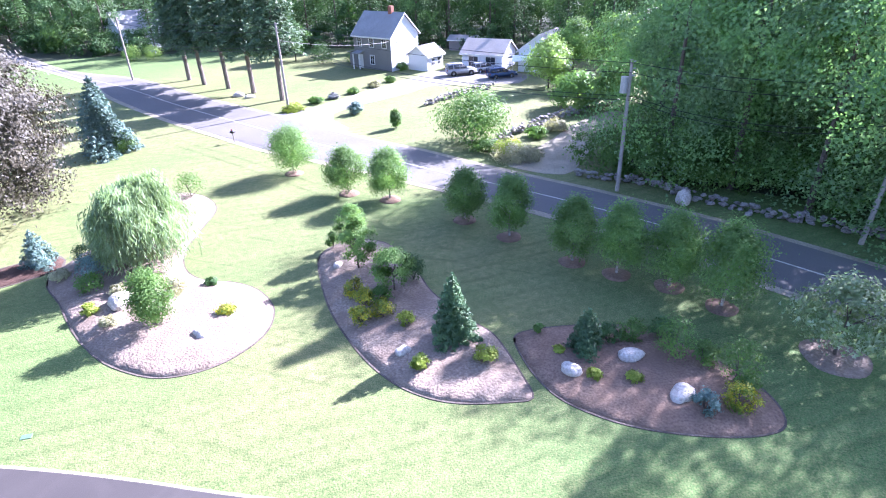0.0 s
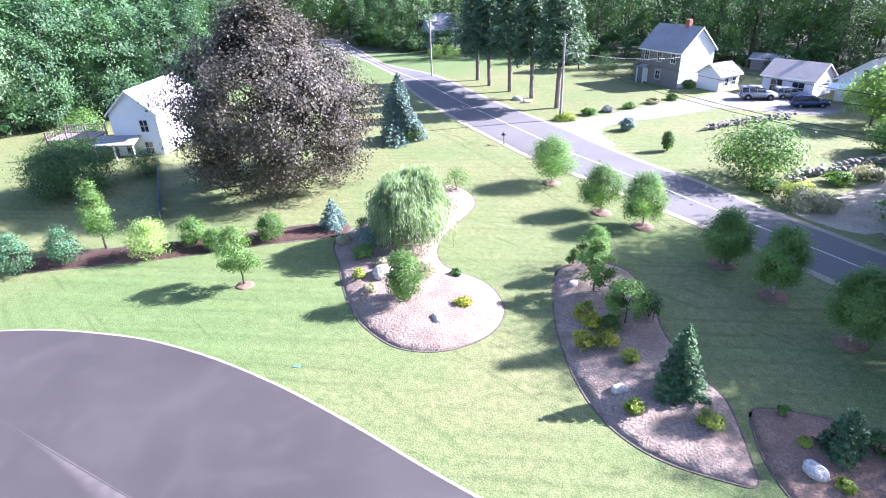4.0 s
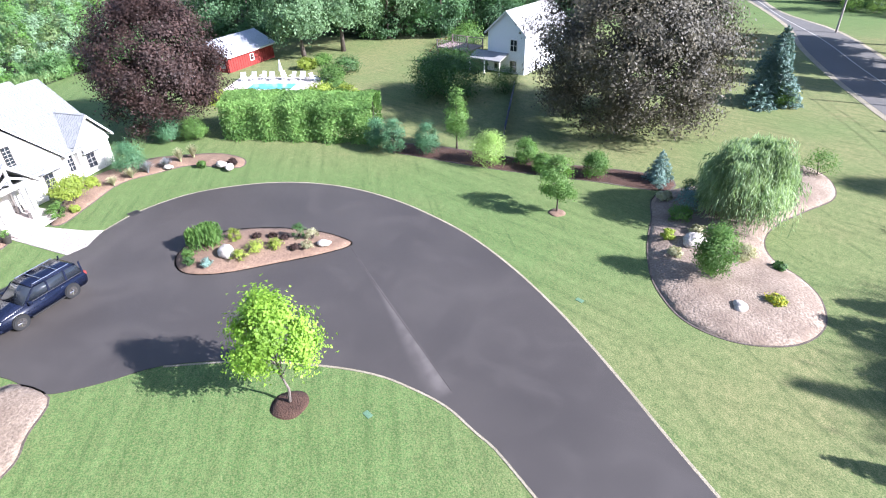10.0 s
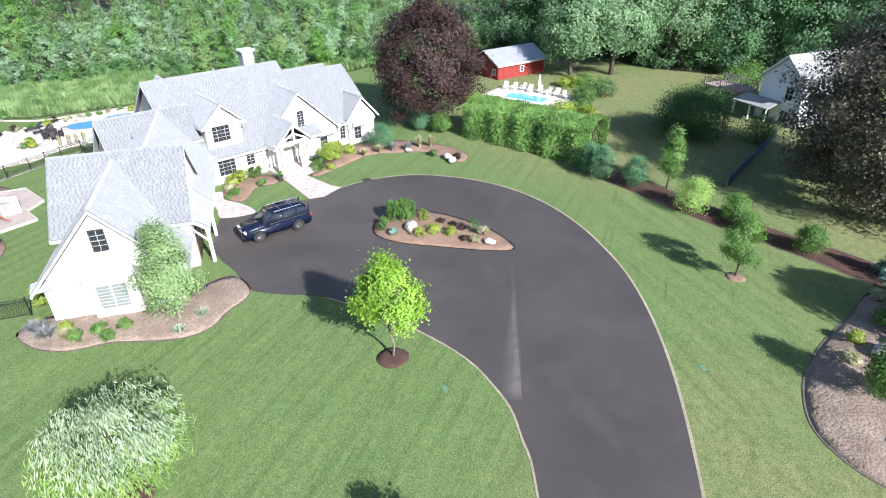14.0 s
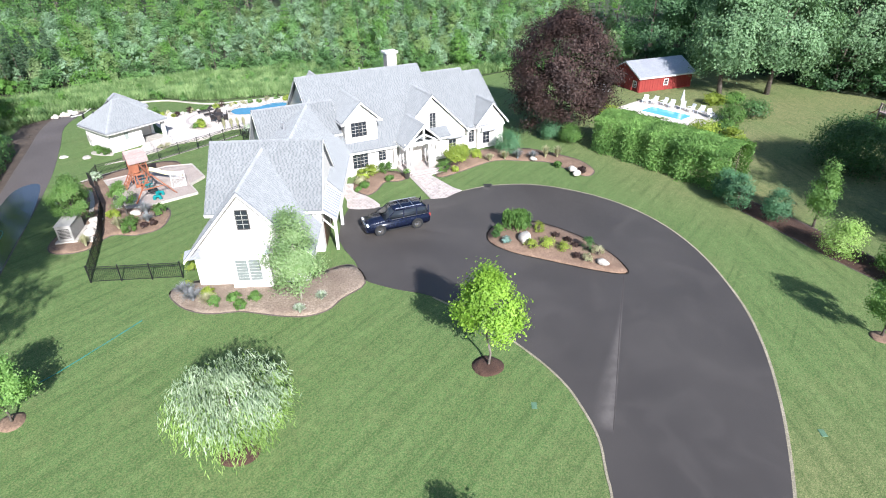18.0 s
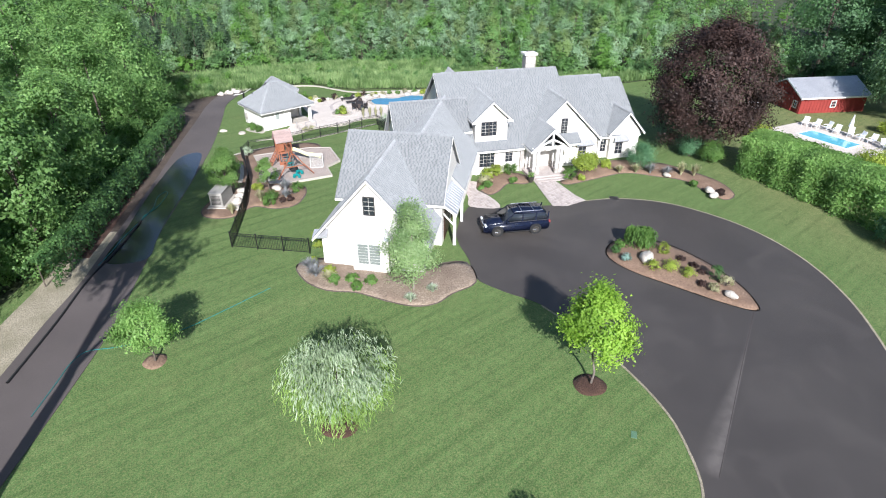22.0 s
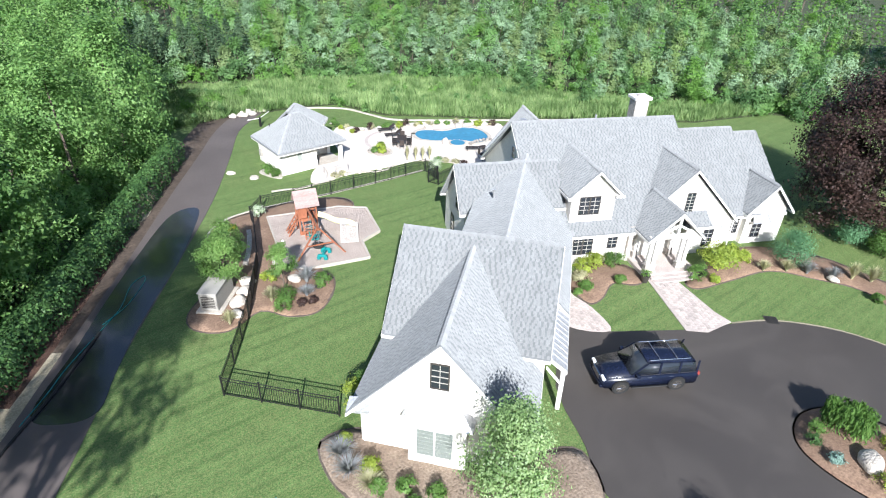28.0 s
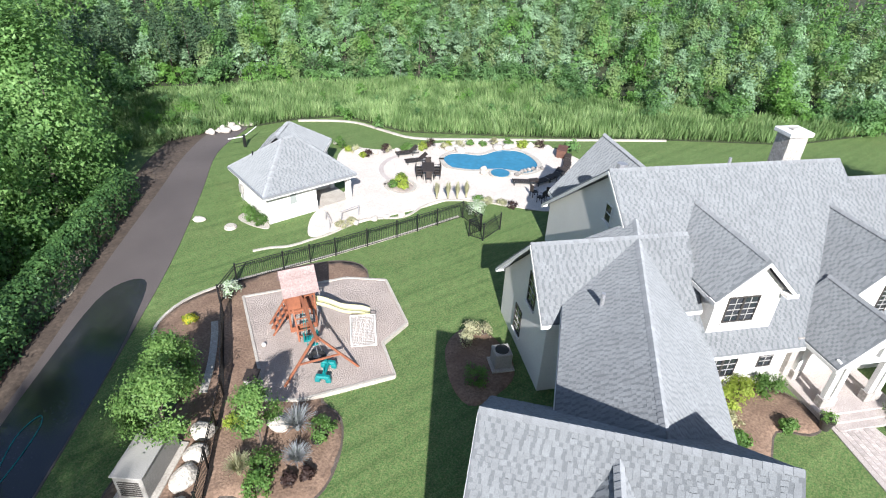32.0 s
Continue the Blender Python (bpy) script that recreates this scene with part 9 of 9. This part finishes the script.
for a in (0.5, 2.6, 4.7):
    part("chain", tube(bmesh.new(), (0.31 * math.cos(a), -3.35 + 0.31 * math.sin(a), 0.6), (-0.08, -3.35, 2.2), 0.012, 0.012, 5), STEEL, tyre)

seesaw = thing("seesaw", "teal plastic rocking toy on the gravel", "toy", pose(-29.3, -34.15, 0.17, 0, 0, 33))
part("beam", boxed(-0.5, 0.5, -0.09, 0.09, 0.26, 0.38, 0.03), TEAL, seesaw)
for s in (-1, 1):
    part("seat", boxed(s * 0.48 - 0.12, s * 0.48 + 0.12, -0.34, 0.34, 0.22, 0.4, 0.05), TEAL, seesaw)
    part("rocker", boxed(s * 0.48 - 0.1, s * 0.48 + 0.1, -0.38, -0.12, 0.0, 0.24, 0.04), TEAL, seesaw)
    part("rocker", boxed(s * 0.48 - 0.1, s * 0.48 + 0.1, 0.12, 0.38, 0.0, 0.24, 0.04), TEAL, seesaw)
    part("handle", tube(bmesh.new(), (s * 0.3, 0, 0.38), (s * 0.26, 0, 0.68), 0.025, 0.025), TEAL, seesaw)
goal = thing("soccer_goal", "small white soccer goal with a pale net", "goal", pose(-32.3, -34.75, 0.17, 0, 0, 137.6))
for s in (-0.62, 0.62):
    part("upright", tube(bmesh.new(), (s, 0.55, 0), (s, 0.5, 1.0), 0.025, 0.025), TRIM, goal)
    part("base_bar", tube(bmesh.new(), (s, -0.7, 0.03), (s, 0.55, 0.03), 0.025, 0.025), TRIM, goal)
    part("stay", tube(bmesh.new(), (s, -0.7, 0.03), (s, 0.5, 1.0), 0.02, 0.02), TRIM, goal)
part("crossbar", tube(bmesh.new(), (-0.62, 0.5, 1.0), (0.62, 0.5, 1.0), 0.025, 0.025), TRIM, goal)
part("rear_bar", tube(bmesh.new(), (-0.62, -0.7, 0.03), (0.62, -0.7, 0.03), 0.025, 0.025), TRIM, goal)
bm = bmesh.new()
for k in range(1, 20):
    x = -0.62 + 1.24 * k / 20
    tube(bm, (x, -0.7, 0.04), (x, 0.5, 0.99), 0.005, 0.005, 4)
for k in range(1, 20):
    f = k / 20
    tube(bm, (-0.62, -0.7 + 1.2 * f, 0.04 + 0.95 * f), (0.62, -0.7 + 1.2 * f, 0.04 + 0.95 * f), 0.005, 0.005, 4)
part("net", bm, TRIM, goal, "white knotted net")
bmb = bmesh.new()
bmesh.ops.create_icosphere(bmb, subdivisions=2, radius=0.11)
ball = part("ball", bmb, TRIM)
ball.matrix_basis = pose(-28.6, -37.9, 0.28)
tagged(ball, "small white ball on the gravel", "ball")
toybin = thing("storage_bin", "dark grey bin at the pad's corner", "bin", pose(-26.6, -35.9, 0.1, 0, 0, 40))
part("body", boxed(-0.35, 0.35, -0.28, 0.28, 0, 0.85, 0.03), GREY_CABINET, toybin)
part("lid", boxed(-0.38, 0.38, -0.31, 0.31, 0.85, 0.93, 0.02), WICKER, toybin)
for x, y in ((-20.4, 16.35), (-17.1, 3.2)):
    vb = thing("valve_box", "small green irrigation cover in the lawn", "cover", pose(x, y, 0, 0, 0, 20))
    part("lid", boxed(-0.22, 0.22, -0.14, 0.14, -0.02, 0.025, 0.008), LID_GREEN, vb)
cover = thing("valve_cover", "small round dark cover in the mulch", "cover", pose(-26.6, -31.6, 0.12))
part("lid", tube(bmesh.new(), (0, 0, -0.02), (0, 0, 0.06), 0.28, 0.26, 18), SASH, cover)

# the standby generator, in its bed outside the fence
GM = Matrix.Translation((-21.5, -35.2, 0.12)) @ pose(0, 0, 0, 0, 0, 35)
gen = thing("generator", "large grey generator cabinet on a pad", "generator", GM)
part("pad", boxed(-1.45, 1.45, -0.8, 0.8, -0.1, 0.08, 0.02), CONCRETE, gen)
part("housing", boxed(-1.25, 1.25, -0.55, 0.55, 0.08, 1.3, 0.04), GREY_CABINET, gen)
part("roof_panel", boxed(-1.3, 1.3, -0.6, 0.6, 1.3, 1.36, 0.02), GREY_CABINET, gen, "overhanging pale grey top")
for s in (-0.6, 0.6):
    dr = part("access_door", boxed(s - 0.55, s + 0.55, -0.575, -0.55, 0.2, 1.2, 0.01), GREY_CABINET, gen)
    part("latch", boxed(s - 0.03, s + 0.03, -0.6, -0.575, 0.65, 0.8), BLACK_METAL, dr)
for k in range(7):
    part("louvre", boxed(1.25, 1.27, -0.4, 0.4, 0.3 + k * 0.12, 0.36 + k * 0.12), SASH, gen)

ac = thing("air_conditioner", "square grey air conditioner in the shaded side bed", "air conditioner", pose(-35.3, -28.4, 0.1, 0, 0, 50))
part("pad", boxed(-0.55, 0.55, -0.55, 0.55, -0.02, 0.08, 0.01), CONCRETE, ac)
part("housing", boxed(-0.42, 0.42, -0.42, 0.42, 0.08, 0.95, 0.04), GREY_CABINET, ac)
part("fan_guard", tube(bmesh.new(), (0, 0, 0.95), (0, 0, 0.99), 0.34, 0.32, 20), BLACK_METAL, ac)

structure("side_bed", mound([tuple(q) for q in smooth_loop([(-34.0, -30.8), (-35.0, -31.4), (-36.1, -31.5), (-37.0, -31.0), (-36.8, -29.8), (-36.2, -28.4), (-34.8, -27.4), (-32.4, -27.8), (-32.6, -29.2)], 4)], 0.08, seed=3.3), MULCH, "shaded mulch bed beside the rear wing", "mulch bed")
for i, (x, y) in enumerate([(-36.2, -30.9), (-35.4, -30.6), (-36.6, -30.3)]):
    shrub("shrub", "dry brownish shrub in the side bed", x, y, 0.7, 1.0, L_GRASS, 750 + i, 350, 0.09, z=0.06, group="shrubs in the side bed")
shrub("shrub", "green shrub in the shaded bed", -33.6, -28.6, 0.9, 1.2, L_GREEN, 755, 500, 0.1, z=0.06)
barrier = thing("barrier_gate", "white barrier bars at the lane end", "gate", pose(-43.5, -61.0, 0))
part("post", boxed(-0.1, 0.1, -0.1, 0.1, -0.1, 1.1, 0.01), BLACK_METAL, barrier)
part("bar", tube(bmesh.new(), (0, 0, 0.95), (1.3, -0.4, 0.95), 0.05, 0.05), TRIM, barrier)
part("bar", tube(bmesh.new(), (0, 0, 0.95), (-2.2, -1.3, 0.95), 0.05, 0.05), TRIM, barrier)

# drain in the forecourt, garden hose on the lane, silt sock along its edge
grate = thing("drain_grate", "dark iron drain grate in the asphalt", "drain", pose(-42.5, -7.6, 0.03, 0, 0, 30))
part("frame", boxed(-0.4, 0.4, -0.4, 0.4, -0.02, 0.006), SASH, grate)
for k in range(7):
    part("bar", boxed(-0.34, 0.34, -0.33 + k * 0.1, -0.28 + k * 0.1, 0.006, 0.014), BLACK_METAL, grate)


def hose(name, label, pts, r, material, category):
    line = [Vector((p.x, p.y, r + 0.032)) for p in smooth_loop(pts, 6, False)]
    bm, prev = bmesh.new(), None
    for k, c in enumerate(line):
        d = line[min(k + 1, len(line) - 1)] - line[max(k - 1, 0)]
        n = Vector((-d.y, d.x, 0)).normalized()
        row = [bm.verts.new(c + n * r * math.cos(a) + Vector((0, 0, r * math.sin(a)))) for a in np.linspace(0, math.tau, 9)[:-1]]
        if prev:
            for i in range(8):
                bm.faces.new((prev[i], prev[(i + 1) % 8], row[(i + 1) % 8], row[i]))
        prev = row
    bmesh.ops.recalc_face_normals(bm, faces=bm.faces)
    ob = part(name, bm, material)
    return tagged(ob, label, category)


hose("silt_sock", "black silt sock lying along the lane", [(-0.9, -25.2), (-4.8, -28.6), (-8.3, -31.9), (-11.9, -34.6), (-15.4, -37.6)], 0.065, RUBBER, "silt sock")
hose("garden_hose", "thin teal hose lying looped on the lane", [(-9.8, -33.4), (-11.5, -34.7), (-13.0, -36.0), (-16.0, -38.1), (-17.3, -39.1), (-18.8, -40.9), (-19.9, -41.4), (-19.5, -40.6), (-17.6, -39.0), (-15.8, -38.2)], 0.022, TEAL, "hose")


broad_tree("young_tree", "small young tree on the lawn by the drive", "tree", -5.3, 5.9, 4.9, 2.6, L_FRESH, BARK, 815, 0.22, 3600, 0.12, 40)
# trees along the lane, and an unseen tall one added to shade it
for i, (x, y, h, w) in enumerate([(3.0, -31.0, 12.0, 7.0), (-8.6, -39.2, 12.0, 6.5), (-14.0, -44.8, 11.0, 6.0)]):
    broad_tree("lane_tree", "tall leafy tree at the woods' edge", "tree", x, y, h, w, L_LANE, BARK, 800 + i, 0.08, 5200, 0.26, 70, 0.2, top=0.6, group="trees at the woods' edge")
broad_tree("shade_tree", "unseen tall tree added to shade the lane", "tree", 6.8, -13.8, 27.0, 8.0, L_LANE, BARK, 810, 0.48, 6000, 0.36, 70, 0.4, top=0.6)
for i in range(13):
    f = i / 12
    shrub("evergreen_shrub", "young dark evergreen planted beside the lane", -10.2 - 11.6 * f, -37.2 - 10.6 * f, 1.5 + 0.3 * ((i * 7) % 3), 1.2, L_SPRUCE, 820 + i, 600, 0.1, group="row of evergreens beside the lane", top=0.5)
structure("mulch_strip", ribbon([(-9.6, -35.4), (-13.0, -38.6), (-17.4, -43.2), (-21.6, -47.6)], 0.9, 0.034, 0.05, 0.5), MULCH_DARK, "dark bare mulch strip beside the lane", "mulch")
hose("garden_hose", "thin teal hose trailing over the grass", [(-0.6, -21.6), (-2.31, -23.0), (-3.69, -24.15), (-4.73, -24.39), (-6.12, -23.23), (-8.85, -21.85), (-12.01, -21.38), (-15.12, -21.08)], 0.02, TEAL, "hose")


# planted pots beside the porch steps
for u in (6.75, 11.05):
    q = HF @ Vector((u, 10.15, 0))
    pot = thing("planter", "dark round pot planted with greenery by the steps", "planter", pose(q.x, q.y, 0.03), "pots beside the porch steps")
    part("pot", tube(bmesh.new(), (0, 0, 0), (0, 0, 0.5), 0.2, 0.3, 16), SASH, pot)
    part("rim", tube(bmesh.new(), (0, 0, 0.5), (0, 0, 0.56), 0.33, 0.33, 16), SASH, pot)
    rng = np.random.default_rng(int(u * 10))
    pts, out, _ = crown_points(rng, 260, 0.6, 0.5, 0.5, 14, 0.07)
    link_mesh("foliage", mesh_from("foliage", leaf_faces(rng, pts, 0.09, 1.4, out), leaf_index(260), L_FRESH), pot)

# ---- pieces: shingles, ridge caps, paving stones ----
ROW_H, TAB_W = 0.145, 0.17


def roof_axes(pts):
    n = (pts[1] - pts[0]).cross(pts[2] - pts[0]).normalized()
    n = n if n.z > 0 else -n
    a = Vector((0, 0, 1)).cross(n).normalized()
    return n, a, n.cross(a)


def tab_places(pts, seed):
    """Places of shingle tabs on a roof plane: origin, across, upslope and normal of each."""
    rng = random.Random(seed)
    n, a, s = roof_axes(pts)
    o = pts[0]
    flat = [((p - o).dot(a), (p - o).dot(s)) for p in pts]
    lo, hi = [min(f[k] for f in flat) for k in (0, 1)], [max(f[k] for f in flat) for k in (0, 1)]
    out, row = [], 0
    v = lo[1] + 0.02
    while v < hi[1] - 0.08:
        u = lo[0] + rng.uniform(0, TAB_W)
        while u < hi[0]:
            w = TAB_W * rng.choice((0.8, 1.0, 1.0, 1.15))
            if inside(u + 0.02, v + 0.05, flat) and inside(u + w - 0.02, v + 0.05, flat) and inside(u + w / 2, v + 0.13, flat):
                out.append((o + a * u + s * v, a, s, n, w, rng.choice((0.006, 0.006, 0.012))))
            u += w + rng.choice((0.02, 0.08, 0.11, 0.13))
        v += ROW_H
        row += 1
    return out


def tab_verts(p, a, s, n, w, t, length=0.165):
    low = [p, p + a * w, p + a * w + s * length, p + s * length]
    high = [low[0] + n * t, low[1] + n * t, low[2] + n * 0.006, low[3] + n * 0.006]
    return low + high


TAB_FACES = np.array([(4, 5, 6, 7), (0, 1, 5, 4)])
shingle_me = None
single = 0
near_u = GF @ Vector((3.7, 3.0, 0))
for i, (m, pts, ob) in enumerate(ROOFS + EXTRA_ROOFS):
    world_m = m
    inv = HI if i < len(ROOFS) else PH.inverted()
    local = [inv @ (m @ p) for p in pts]
    tabs = tab_places(local, 900 + i)
    verts = []
    for tab in tabs:
        mid = inv.inverted() @ tab[0]
        if single < 300 and m is GF and (mid - near_u).to_2d().length < 2.4 and mid.z > 3.5 and i < 4:
            p, a, s, n, w, t = tab
            if shingle_me is None:
                flat_v = tab_verts(Vector((0, 0, 0)), Vector((1, 0, 0)), Vector((0, 1, 0)), Vector((0, 0, 1)), 1.0, 0.009)
                shingle_me = mesh_from("shingle", np.array([tuple(v) for v in flat_v]), TAB_FACES, SHINGLE)
            mm = Matrix(((a.x * w, s.x, n.x, p.x), (a.y * w, s.y, n.y, p.y), (a.z * w, s.z, n.z, p.z), (0, 0, 0, 1)))
            link_mesh("shingle", shingle_me, ob, m=mm)
            single += 1
        else:
            verts.extend(tuple(v) for v in tab_verts(*tab))
    if verts:
        k = len(verts) // 8
        faces = (TAB_FACES[None] + 8 * np.arange(k)[:, None, None]).reshape(-1, 4)
        field = link_mesh("shingle_field", mesh_from("shingle_field", np.array(verts), faces, SHINGLE), ob)
        field["kind"] = "stuff"


def ridge_caps(a, b, parent, slope):
    """Bent caps that overlap along a ridge."""
    d = b - a
    length = d.length
    d.normalize()
    side = Vector((-d.y, d.x, 0)).normalized()
    step = 0.24
    half = 0.15
    sec = [(-half, -half * slope), (0, 0), (half, -half * slope)]
    bm = bmesh.new()
    rows = []
    for x, lift in ((0.0, 0.035), (0.27, 0.012)):
        rows.append([bm.verts.new((x, y, z + lift * 0.8)) for y, z in sec])
    lip = [bm.verts.new((0.0, y, z)) for y, z in sec]
    for k in (0, 1):
        bm.faces.new((rows[0][k], rows[1][k], rows[1][k + 1], rows[0][k + 1]))
        bm.faces.new((lip[k], rows[0][k], rows[0][k + 1], lip[k + 1]))
    bmesh.ops.recalc_face_normals(bm, faces=bm.faces)
    me = bpy.data.meshes.new("ridge_cap")
    bm.to_mesh(me)
    bm.free()
    me.materials.append(SHINGLE_CAP)
    up = d.cross(side)
    for k in range(int(length / step)):
        p = a + d * (k * step) + Vector((0, 0, 0.025))
        link_mesh("ridge_cap", me, parent, m=Matrix(((d.x, side.x, up.x, p.x), (d.y, side.y, up.y, p.y), (d.z, side.z, up.z, p.z), (0, 0, 0, 1))))


for m, a, b in CAPS:
    ridge_caps(HI @ (m @ a), HI @ (m @ b), house, 0.85)
for a, b in ((RF, RB), (e[0], RF), (e[1], RB), (e[3], RF), (W0, W1), (E1, W1)):
    ridge_caps(Vector(a), Vector(b), pool_house, 0.55)


def lay_stones(parent, poly, angle, sx, sy, z, seed):
    rng = random.Random(seed)
    me = bpy.data.meshes.new("paver")
    bm = boxed(-sx / 2 + 0.008, sx / 2 - 0.008, -sy / 2 + 0.008, sy / 2 - 0.008, -0.02, 0.022, 0.006)
    bm.to_mesh(me)
    bm.free()
    me.materials.append(PAVER)
    ca, sa = math.cos(angle), math.sin(angle)
    cx, cy = sum(p[0] for p in poly) / len(poly), sum(p[1] for p in poly) / len(poly)
    for j in range(-30, 31):
        for i in range(-20, 21):
            u, v = (i + 0.5 * (j % 2)) * sx, j * sy
            corners = [(u + du, v + dv) for du in (-sx / 2, sx / 2) for dv in (-sy / 2, sy / 2)]
            if all(inside(cx + ca * p - sa * q, cy + sa * p + ca * q, poly) for p, q in corners):
                x, y = cx + ca * u - sa * v, cy + sa * u + ca * v
                link_mesh("paver", me, parent, m=pose(x, y, z + rng.uniform(-0.004, 0.004), 0, 0, math.degrees(angle) + rng.uniform(-0.6, 0.6)))


for name, angle, sx, sy, z in (("front_walk", radians(45), 0.42, 0.28, 0.05), ("garage_walk", radians(52), 0.38, 0.25, 0.045)):
    walk_ob = bpy.data.objects[name]
    loop = [(v.co.x, v.co.y) for v in walk_ob.data.vertices if v.co.z > 0]
    lay_stones(walk_ob, loop, angle, sx, sy, z, 5)
